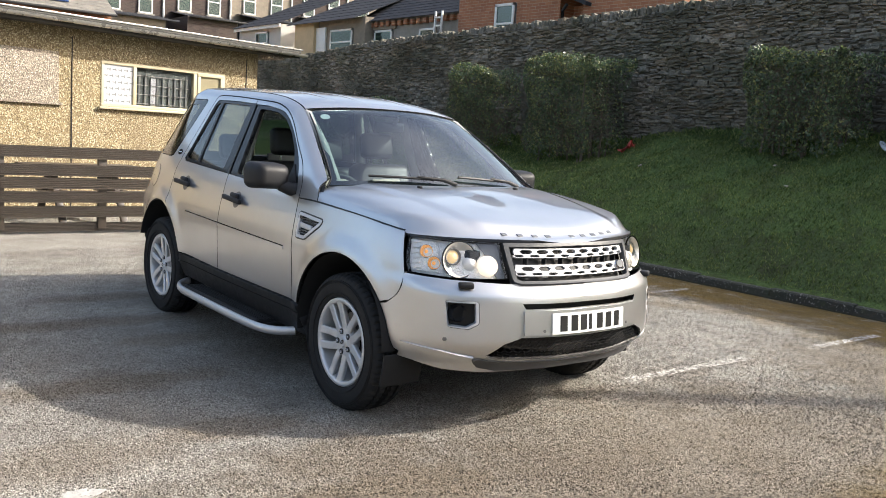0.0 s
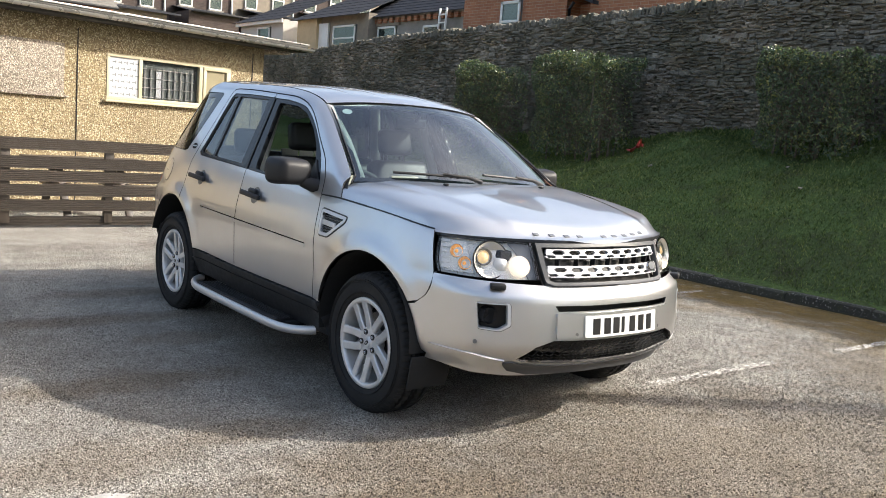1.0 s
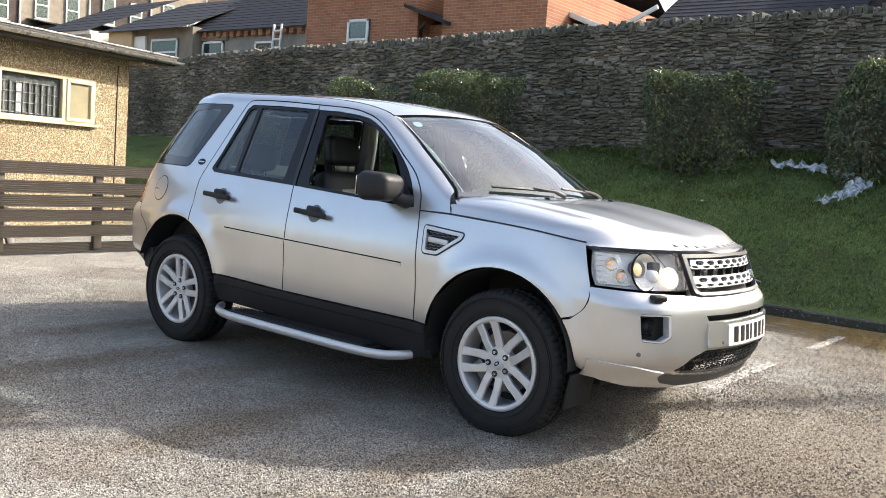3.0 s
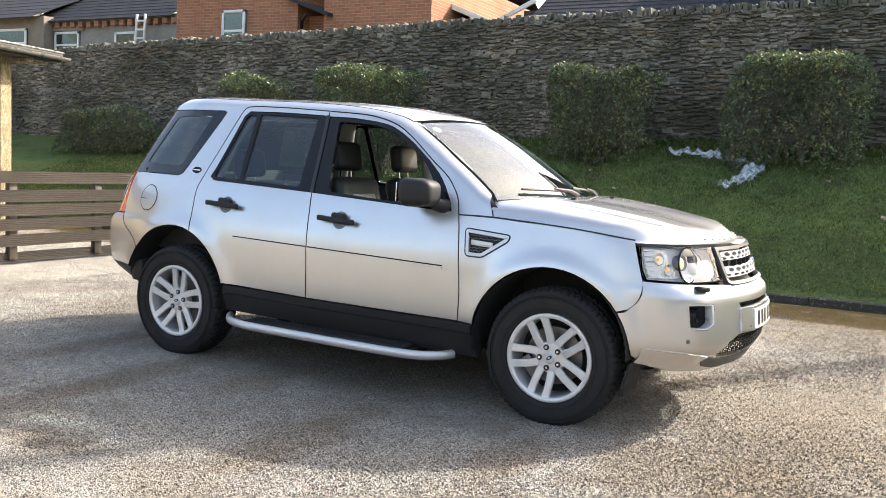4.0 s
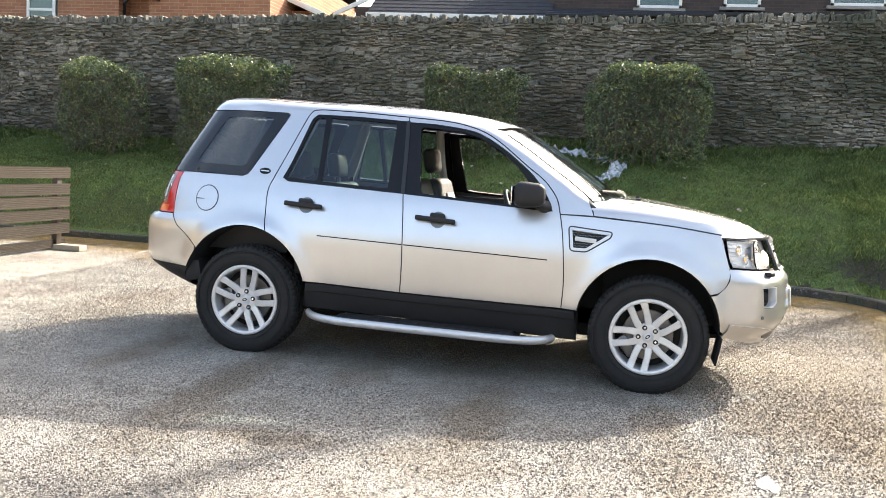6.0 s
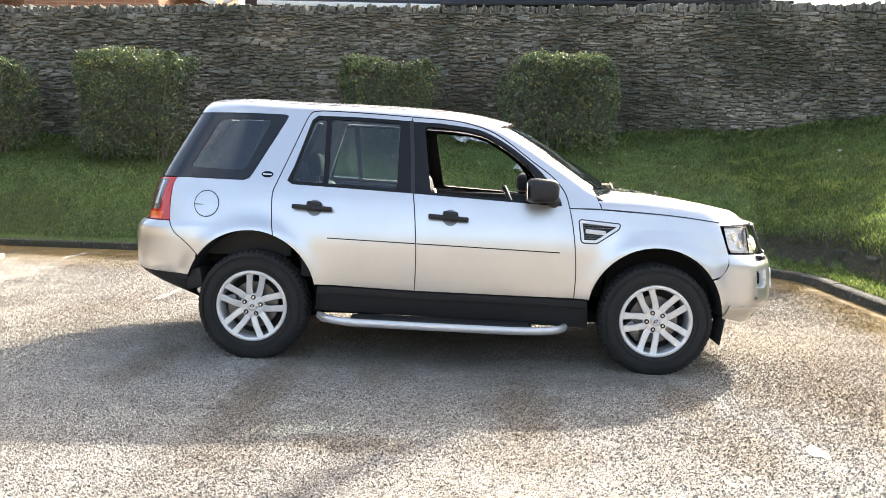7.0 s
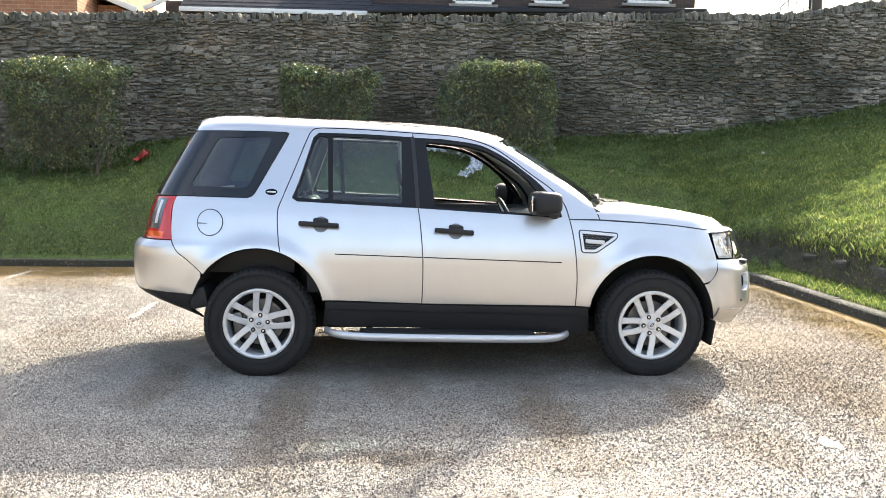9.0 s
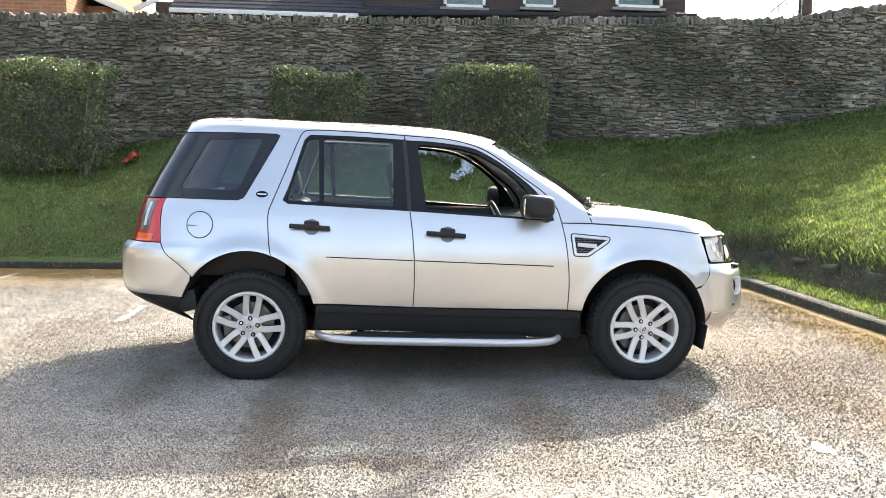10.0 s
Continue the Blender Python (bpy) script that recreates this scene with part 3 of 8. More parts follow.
def bank_height(x, y):
    d = kerb_distance(x, y)
    lumps = sum(np.sin(a * x + b * y + c) for a, b, c in rough_k) / 9
    plain = np.interp(d, [0.0, 0.13, 0.65, 1.0, 1.55, 2.2, 3.0, 4.05, 5.0, 6.75, 12.0], [0.085, 0.10, 0.52, 0.78, 1.05, 1.26, 1.55, 1.86, 2.16, 2.60, 3.6])
    stepped = np.interp(d, [0.0, 0.13, 0.42, 0.50, 0.62, 0.75, 1.0], [0.085, 0.10, 0.17, 0.27, 0.50, 0.64, 0.82])
    k = smooth(3.2, 4.0, x) * smooth(5.6, 4.6, y) * (d < 1.0)
    z = plain + (stepped - plain) * k - 0.34 * smooth(-3.6, -5.2, x) * smooth(0.8, 3.6, d)
    hummocks = 0.040 * np.sin(4.1 * x + 1.3 * y) * np.sin(3.7 * y - 1.9 * x + 1.0) + 0.026 * np.sin(9.1 * x + 2.3 * y) * np.sin(7.7 * y - 3.1 * x)
    return np.where(d < 0.06, -0.06, z + (0.09 * lumps + hummocks) * smooth(0.3, 1.6, d))


wide = np.array([-600, -300, -150, -80, -40, -20, -8, 0, 8, 20, 40, 80, 150, 300, 600], float)
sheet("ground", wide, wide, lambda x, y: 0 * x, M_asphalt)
bank = sheet("grass_bank", np.concatenate([np.arange(-40, -14, 1.0), np.arange(-14, 15, 0.12), np.arange(15, 41, 1.0)]),
             np.concatenate([np.arange(-40, -6, 1.0), np.arange(-6, 3, 0.15), np.arange(3, 9.3, 0.12)]), bank_height, M_turf,
             lambda x, y: kerb_distance(x, y) > -0.15)
sheet("upper_ground", np.array([-400, -100, -40, 0, 40, 100, 400], float), np.array([9.5, 12, 20, 60, 400], float), lambda x, y: 2.2 + 0 * x, M_turf)

# worn bay lines and a paint blot
for x, y0, y1, w in ((1.68, 1.0, 2.35, 0.09), (1.70, 3.28, 4.25, 0.09), (-0.48, 3.9, 4.55, 0.08), (-2.77, 1.2, 2.1, 0.08), (-4.93, 3.8, 4.5, 0.08)):
    bm = bmesh.new()
    n = int((y1 - y0) / 0.015)
    lo = hi = None
    for k in range(n + 1):
        y = y0 + (y1 - y0) * k / n
        wa, wb = w / 2 * random.uniform(0.75, 1.05), w / 2 * random.uniform(0.75, 1.05)
        a, b = bm.verts.new((x - wa, y, 0.004)), bm.verts.new((x + wb, y, 0.004))
        if lo is not None:
            bm.faces.new((lo, hi, b, a))
        lo, hi = a, b
    tagged(part("bay_line", bm, M_paintline), "worn white bay line painted on the asphalt", "road marking", "bay lines", "structure")
bm = bmesh.new()
ringv = [bm.verts.new((1.845 + random.uniform(0.065, 0.11) * math.cos(a) * 0.55, -2.365 + random.uniform(0.065, 0.11) * math.sin(a), 0.004)) for a in (2 * math.pi * k / 14 for k in range(14))]
bm.faces.new(ringv)
tagged(part("paint_blot", bm, mat("spilt_white_paint", (0.42, 0.405, 0.37), 0.7, vary=0.3, scale=22, bumps=0.3)), "white paint blot on the asphalt", "paint blot", "", "structure")

# kerb of separate stones
def kerb_point(s):
    """Along the kerb's outer edge: from the far left, round the corner, towards the front right."""
    a = KX - KR + 40
    arc_len = KR * math.pi / 2
    if s < a:
        return Vector((-40 + s, KY, 0)), Vector((1, 0, 0))
    if s < a + arc_len:
        t = (s - a) / KR
        return Vector((KX - KR + KR * math.sin(t), KY - KR + KR * math.cos(t), 0)), Vector((math.cos(t), -math.sin(t), 0))
    s -= a + arc_len
    run = KY - KR - KEND - KC
    if s < run:
        return Vector((KX, KY - KR - s, 0)), Vector((0, -1, 0))
    s -= run
    if s < KC * math.pi / 2:
        t = s / KC
        return Vector((KX + KC - KC * math.cos(t), KEND + KC - KC * math.sin(t), 0)), Vector((math.sin(t), -math.cos(t), 0))
    return Vector((KX + KC + s - KC * math.pi / 2, KEND, 0)), Vector((1, 0, 0))


kerb = thing("kerb", "low concrete kerb edging the grass bank", "kerb", "", "structure")
s = 22.0
while s < 66:
    bend = 42.4 < s < 45.2 or 48.0 < s < 50.2
    length = 0.45 if bend else 0.91
    p0, d0 = kerb_point(s + 0.005)
    p1, d1 = kerb_point(s + length - 0.005)
    n0, n1 = Vector((-d0.y, d0.x, 0)), Vector((-d1.y, d1.x, 0))
    up = random.uniform(-0.008, 0.008)
    bm = bmesh.new()
    sec = [(0.0, -0.05), (0.0, 0.085), (0.018, 0.10), (0.115, 0.102), (0.13, 0.09), (0.13, -0.05)]
    ra = [bm.verts.new(p0 + n0 * a + Vector((0, 0, z + up))) for a, z in sec]
    rb_ = [bm.verts.new(p1 + n1 * a + Vector((0, 0, z + up + random.uniform(-0.004, 0.004)))) for a, z in sec]
    for i in range(6):
        bm.faces.new((ra[i], ra[(i + 1) % 6], rb_[(i + 1) % 6], rb_[i]))
    bm.faces.new(ra)
    bm.faces.new(rb_[::-1])
    part("kerbstone", bm, M_kerb, kerb)
    s += length

# ---- stone wall ----
def wall_top(x):
    return float(np.interp(x, [-30, -18.4, -14.4, -11, -6.9, -4.2, 0.5, 2.8, 5.25, 6.6, 7.5, 8.6, 12, 30], [3.10, 3.34, 3.60, 3.69, 3.77, 3.85, 3.92, 4.0, 4.08, 4.10, 4.23, 4.40, 4.8, 5.0]))


def stone_shape(w, h, d, rng, bev=0.22):
    """A rough block: back at y = 0, front at -d, with chipped front edges."""
    j = lambda k: rng.uniform(-k, k)
    back = [(-w / 2, 0, -h / 2), (w / 2, 0, -h / 2), (w / 2, 0, h / 2), (-w / 2, 0, h / 2)]
    midr = [(x + j(0.008), -d * 0.7 + j(0.01), z + j(0.008)) for x, _, z in back]
    e = min(w, h) * bev
    front = [(x - math.copysign(e * rng.uniform(0.5, 1.3), x), -d + j(0.014), z - math.copysign(e * rng.uniform(0.5, 1.3), z)) for x, _, z in back]
    v = back + midr + front
    f = []
    for a in (0, 4):
        for i in range(4):
            k = (i + 1) % 4
            f.append((a + i, a + k, a + 4 + k, a + 4 + i))
    f.append((8, 9, 10, 11))
    return v, f


rng = random.Random(5)
bm = bmesh.new()
cols = []
for x in np.arange(-44, 32.1, 1.0):
    zt = wall_top(float(x)) - 0.03
    cols.append([bm.verts.new((float(x), y, z)) for y, z in ((9.165, -0.2), (9.165, zt), (9.58, zt), (9.58, -0.2))])
for a, b in zip(cols, cols[1:]):
    for i in range(4):
        bm.faces.new((a[i], a[(i + 1) % 4], b[(i + 1) % 4], b[i]))
bm.faces.new(cols[0])
bm.faces.new(cols[-1][::-1])
wall = tagged(part("wall_north", bm, M_joint), "tall dark dry-stone boundary wall with upright coping stones", "wall", "", "structure")
jv, jf = [], []
single = []
z = 0.75
while z < 5.0:
    h = rng.uniform(0.032, 0.068)
    x = -21.0 + rng.uniform(0, 0.2)
    while x < 10.5:
        w = rng.uniform(0.055, 0.15) + (rng.uniform(0.05, 0.16) if rng.random() < 0.2 else 0)
        cx, cz = x + w / 2, z + h / 2 + rng.uniform(-0.02, 0.02)
        hs_, proud = h * rng.uniform(0.65, 1.15), 0.0
        if rng.random() < 0.05:
            w, hs_, proud = rng.uniform(0.14, 0.26), h * rng.uniform(1.3, 1.9), 0.015
        if cz + h / 2 < wall_top(cx) + 0.01 and cz > float(bank_height(np.array(cx), np.array(9.0))) - 0.15:
            v, f = stone_shape(w - 0.008, hs_ - 0.005, 0.030 + proud + rng.uniform(0, 0.030), rng, 0.24)
            tilt = rng.uniform(-0.14, 0.14)
            pts = [(cx + a * math.cos(tilt) - c * math.sin(tilt), 9.155 + b, cz + c * math.cos(tilt) + a * math.sin(tilt)) for a, b, c in v]
            if -0.4 < cx < 1.0 and 2.3 < cz < 3.9 and len(single) < 300:
                single.append((pts, f))
            else:
                k = len(jv)
                jv += pts
                jf += [tuple(i + k for i in q) for q in f]
        x += w
    z += h
me = bpy.data.meshes.new("wall_stones")
me.from_pydata(jv, [], jf)
tagged(give("wall_stones", me, M_wallstone, wall, "rough dark stones in thin courses"), kind="stuff")
for pts, f in single:
    me = bpy.data.meshes.new("stone")
    me.from_pydata(pts, [], f)
    give("stone", me, M_wallpiece, wall)
x = -22.0
while x < 12.5:
    w = rng.uniform(0.045, 0.115)
    h = rng.uniform(0.10, 0.17)
    zt = wall_top(x + w / 2) - 0.02
    bm = bmesh.new()
    lean = rng.uniform(-6, 6)
    vs = rbox(bm, (w * 0.94, rng.uniform(0.30, 0.42), h), None, 0.016, 1)
    for v in vs:
        v.co += Vector((rng.uniform(-0.012, 0.012), rng.uniform(-0.02, 0.02), rng.uniform(-0.016, 0.016)))
    bmesh.ops.transform(bm, matrix=pose(x + w / 2, 9.33 + rng.uniform(-0.03, 0.03), zt + h / 2 - 0.02, 0, lean, rng.uniform(-6, 6)), verts=bm.verts[:])
    part("coping_stone", bm, M_cope, wall)
    x += w

# unseen plain walls, added to darken low reflections in the car's paint
for name_, size_, at_ in (("wall_east", (0.4, 60, 5.0), (24, -31, 2.5)), ("wall_south", (70, 0.4, 5.0), (-11, -34, 2.5))):
    tagged(box(name_, size_, pose(*at_), M_joint, None, 0.02), "unseen plain dark wall added to darken the car's reflections", "wall", "", "structure")

# ---- the car's skin: plan curve, insets and side rail, x forward, y to its left, z up ----
def table(*pairs):
    """A smoothed function of one number through the pairs."""
    c = dense(sorted(pairs), 60)
    return lambda v: np.interp(v, c[:, 0], c[:, 1])


PLAN = dense([(-2.27, 0.35), (-2.285, 0), (-2.27, -0.35), (-2.215, -0.60), (-2.12, -0.755), (-1.98, -0.83), (-1.75, -0.88), (-1.4, -0.918), (-0.8, -0.933),
              (0, -0.938), (0.8, -0.935), (1.3, -0.925), (1.6, -0.90), (1.8, -0.86), (1.95, -0.79), (2.06, -0.69),
              (2.145, -0.545), (2.205, -0.38), (2.245, -0.2), (2.255, 0), (2.245, 0.2)], 90)
PLAN_S = np.concatenate([[0], np.cumsum(np.hypot(*np.diff(PLAN, axis=0).T))])
flank = PLAN[:, 1] < -0.9
PLAN_S = PLAN_S - np.interp(0.0, PLAN[flank, 0], PLAN_S[flank])
S_FRONT = PLAN_S[np.argmin(np.abs(PLAN[:, 1]) + 9 * (PLAN[:, 0] < 0))]
S_REAR = PLAN_S[np.argmin(np.abs(PLAN[:, 1]) + 9 * (PLAN[:, 0] > 0))]
inset_side = table((0.15, 0.18), (0.24, 0.12), (0.3, 0.075), (0.4, 0.04), (0.48, 0.02), (0.6, 0.01), (0.74, 0.004), (0.80, 0.004), (0.88, 0.014), (0.95, 0.03), (1.0, 0.044),
                   (1.06, 0.062), (1.12, 0.083), (1.227, 0.125), (1.6, 0.285), (1.75, 0.35))
inset_front = table((0.15, 0.34), (0.232, 0.24), (0.27, 0.15), (0.311, 0.11), (0.376, 0.085), (0.42, 0.028), (0.47, 0.0), (0.56, 0.004), (0.66, 0.013), (0.71, 0.019), (0.735, 0.028), (0.765, 0.055),
                    (0.79, 0.085), (0.84, 0.105), (0.98, 0.16), (1.05, 0.21), (1.15, 0.24))
inset_rear = table((0.2, 0.5), (0.36, 0.42), (0.42, 0.28), (0.50, 0.10), (0.56, 0.02), (0.60, 0.004), (0.66, 0.0), (0.82, 0.0), (0.87, 0.02), (0.90, 0.07), (0.95, 0.085), (1.19, 0.15), (1.65, 0.40), (1.72, 0.44))
# the upper edge of the side: rail of the roof, then the windscreen's edge down to the scuttle
rail = table((-2.3, 1.62), (-1.86, 1.655), (-1.81, 1.70), (-1.7, 1.712), (-1.49, 1.715), (-1.3, 1.711), (-1.0, 1.702), (-0.63, 1.695), (-0.31, 1.682), (-0.03, 1.656),
             (0.17, 1.618), (0.29, 1.576), (0.47, 1.474), (0.635, 1.365), (0.76, 1.283), (0.88, 1.196), (0.97, 1.13), (1.1, 1.09), (1.5, 1.07), (2.2, 1.05))
ARCHES = ((1.31, 0.395, 0.435), (-1.335, 0.415, 0.44))


def skin(s, z):
    """The point of the body's right side, wrapped round nose and tail, at the length s along the plan and the height z."""
    s, z = np.asarray(s, float), np.asarray(z, float)
    cx, cy = np.interp(s, PLAN_S, PLAN[:, 0]), np.interp(s, PLAN_S, PLAN[:, 1])
    wf, wr = smooth(1.25, 2.12, cx), smooth(-1.25, -2.12, cx)
    x = cx - wf * inset_front(np.minimum(z, 1.15)) + wr * inset_rear(z)
    k = 1 - inset_side(z) / 0.938
    k = k + smooth(1.3, 2.0, np.abs(cx)) * (1 - k) * 0.25 * (z < 0.8)
    edge = np.clip(1 - (rail(x) - z) / 0.06, 0, 1.2) ** 2 * smooth(1.12, 1.2, z) * 0.06
    bulge = 0
    for ax, az, ar in ARCHES:
        r = np.hypot(x - ax, z - az)
        bulge = bulge + 0.024 * np.exp(-(np.maximum(r - ar, 0) / 0.07) ** 2) * smooth(0.30, 0.5, z)
    y = cy * k + np.sign(-cy) * edge * np.minimum(1, np.abs(cy) / 0.5) - np.sign(-cy) * bulge * np.minimum(1, np.abs(cy) / 0.8)
    return np.stack([x, y, z + 0 * x], -1)


def s_at_x(x, z):
    """The length along the plan at which the right side has this x, at the height z."""
    ss = np.linspace(-2.45, 2.4, 1400)
    return float(np.interp(x, skin(ss, np.full_like(ss, z))[:, 0], ss))


def s_at_y(y, z):
    """The same for the nose, from the right (y negative) to the middle."""
    ss = np.linspace(1.5, S_FRONT, 600)
    return float(np.interp(y, skin(ss, np.full_like(ss, z))[:, 1], ss))


def side(x, z):
    """The side's point above x, z (arrays)."""
    x, z = (np.array(a, float) for a in np.broadcast_arrays(x, z))
    lo, hi = np.full(x.shape, -2.6), np.full(x.shape, 2.55)
    for _ in range(30):
        mid = (lo + hi) / 2
        low = skin(mid, z)[..., 0] < x
        lo, hi = np.where(low, mid, lo), np.where(low, hi, mid)
    return skin((lo + hi) / 2, z)


def nose(u, z):
    """The nose's point at the length u from the middle (right negative)."""
    p = skin(S_FRONT - np.abs(u), z)
    p[..., 1] = np.where(np.asarray(u) > 0, -p[..., 1], p[..., 1])
    return p


def resample(loop, step):
    p = np.vstack([loop, loop[:1]])
    out = []
    for a, b in zip(p[:-1], p[1:]):
        n = max(1, int(math.ceil(np.hypot(*(b - a)) / step)))
        out += [a + (b - a) * k / n for k in range(n)]
    out = np.array(out)
    keep = np.hypot(*(out - np.roll(out, 1, axis=0)).T) > 1e-4
    return out[keep]


def shrink(loop, d):
    """The loop moved inwards by d."""
    a = np.roll(loop, 1, axis=0)
    b = np.roll(loop, -1, axis=0)
    area = np.sum(loop[:, 0] * b[:, 1] - b[:, 0] * loop[:, 1])
    e1, e2 = loop - a, b - loop
    e1, e2 = e1 / np.maximum(np.hypot(*e1.T), 1e-9)[:, None], e2 / np.maximum(np.hypot(*e2.T), 1e-9)[:, None]
    n = np.stack([-(e1 + e2)[:, 1], (e1 + e2)[:, 0]], -1)
    n /= np.maximum(np.hypot(*n.T), 0.5)[:, None]
    return loop + n * d * np.sign(area)


def rounded(points, r, n=4):
    """A polygon with its corners rounded."""
    p, out = np.array(points, float), []
    for i in range(len(p)):
        a, b, c = p[i - 1], p[i], p[(i + 1) % len(p)]
        ra = min(r, 0.45 * np.hypot(*(a - b)), 0.45 * np.hypot(*(c - b)))
        s, e = b + (a - b) / np.hypot(*(a - b)) * ra, b + (c - b) / np.hypot(*(c - b)) * ra
        out += [(1 - t) ** 2 * s + 2 * t * (1 - t) * b + t * t * e for t in (k / n for k in range(n + 1))]
    return np.array(out)


def inside(pts, loops):
    got = np.zeros(len(pts), bool)
    for lp in loops:
        a, b = lp, np.roll(lp, -1, axis=0)
        for (x1, y1), (x2, y2) in zip(a, b):
            if y1 == y2:
                continue
            hit = ((y1 > pts[:, 1]) != (y2 > pts[:, 1])) & (pts[:, 0] < (x2 - x1) * (pts[:, 1] - y1) / (y2 - y1) + x1)
            got ^= hit
    return got


MIDDLE = np.array((0.0, 0.0, 0.6))


def frame_normals(surf, u, v, eps=0.009):
    du = surf(u + eps, v) - surf(u - eps, v)
    dv = surf(u, v + eps) - surf(u, v - eps)
    n = np.cross(du, dv)
    n /= np.maximum(np.linalg.norm(n, axis=1), 1e-9)[:, None]
    p = surf(u, v)
    flip = np.einsum("ij,ij->i", n, p - MIDDLE) < 0
    n[flip] *= -1
    return p, n


def mesh_with_normals(name, verts, faces, normals, flip=1):
    verts, normals = np.array(verts), np.array(normals)
    if flip < 0:
        verts, normals = verts * (1, -1, 1), normals * (1, -1, 1)
    good = []
    for f in faces:
        a, b, c = verts[f[0]], verts[f[1]], verts[f[2]]
        good.append(f if np.dot(np.cross(b - a, c - a), normals[f[0]] + normals[f[1]] + normals[f[2]]) >= 0 else tuple(f)[::-1])
    me = bpy.data.meshes.new(name)
    me.from_pydata([tuple(v) for v in verts], [], [tuple(int(i) for i in f) for f in good])
    for p in me.polygons:
        p.use_smooth = True
    me.normals_split_custom_set_from_vertices([tuple(n) for n in normals])
    return me


def dark_fold(ob, first):
    """Shut edges of painted panels stay black."""
    ob.data.materials.append(M_ink)
    for p in ob.data.polygons[first:]:
        p.material_index = 1
    return ob


def panel(name, outline, surf, material, parent, label="", res=0.035, gap=0.0035, lip=0.014, holes=(), lift=0.0, flips=(1, -1)):
    """A pressed panel: the outline (with holes) filled on the surface, its edges folded in. One object for each flank of the car."""
    loops = [resample(shrink(np.array(outline, float), gap), res * 0.7)] + [resample(shrink(np.array(h, float), -gap), res * 0.7) for h in holes]
    pts, edges = [], []
    for lp in loops:
        k = len(pts)
        pts += [tuple(p) for p in lp]
        edges += [(k + i, k + (i + 1) % len(lp)) for i in range(len(lp))]
    lo, hi = loops[0].min(0), loops[0].max(0)
    gx, gy = np.meshgrid(np.arange(lo[0] + res / 2, hi[0], res), np.arange(lo[1] + res / 2, hi[1], res))
    grid = np.stack([gx.ravel(), gy.ravel()], -1)
    grid = grid[inside(grid, loops)]
    rim = np.array(pts)
    if len(grid):
        near = np.array([np.min(np.sum((rim - g) ** 2, 1)) for g in grid])
        grid = grid[near > (0.45 * res) ** 2]
    allp = [Vector(p) for p in pts] + [Vector(p) for p in grid]
    vs, _, fs, _, _, _ = delaunay_2d_cdt(allp, edges, [], 0, 1e-6)
    uv = np.array([tuple(v) for v in vs])
    fs = np.array([f for f in fs if len(f) == 3])
    fs = fs[inside(uv[fs].mean(1), loops)]
    p, n = frame_normals(surf, uv[:, 0], uv[:, 1])
    p = p + n * lift
    count = {}
    for f in fs:
        for a, b in ((f[0], f[1]), (f[1], f[2]), (f[2], f[0])):
            count.setdefault((min(a, b), max(a, b)), []).append((a, b))
    verts, normals, faces = list(p), list(n), [tuple(f) for f in fs]
    turned = {}
    lips = [es[0] for es in count.values() if len(es) == 1]
    for a, b in lips:
        d = p[b] - p[a]
        o = np.cross(d, n[a])
        for v in (a, b):
            turned.setdefault(v, []).append(o / max(np.linalg.norm(o), 1e-9))
    tri_mid = {}
    for f in fs:
        for a, b in ((f[0], f[1]), (f[1], f[2]), (f[2], f[0])):
            tri_mid[(min(a, b), max(a, b))] = p[f].mean(0)
    at = {}
    for v, os_ in turned.items():
        o = sum(os_) / len(os_)
        at[v] = len(verts)
        verts += [p[v], p[v] - n[v] * lip]
        normals += [o, o]
    for a, b in lips:
        faces.append((at[a], at[b], at[b] + 1, at[a] + 1))
    # fold normals outwards
    mid = {}
    for a, b in lips:
        m_ = (p[a] + p[b]) / 2 - tri_mid[(min(a, b), max(a, b))]
        for v in (a, b):
            mid.setdefault(v, []).append(m_)
    for v, ms in mid.items():
        m_ = sum(ms) / len(ms)
        m_ = m_ - n[v] * np.dot(m_, n[v])
        m_ /= max(np.linalg.norm(m_), 1e-9)
        normals[at[v]], normals[at[v] + 1] = (m_ + 0.4 * n[v]) / np.linalg.norm(m_ + 0.4 * n[v]), m_
    obs = []
    for i, flip in enumerate(flips):
        par = parent[i] if isinstance(parent, (list, tuple)) else parent
        ob = give(name, mesh_with_normals(name, verts, faces, normals, flip), material, par, label)
        obs.append(dark_fold(ob, len(fs)) if material == M_paint and lift == 0.0 else ob)
    return obs


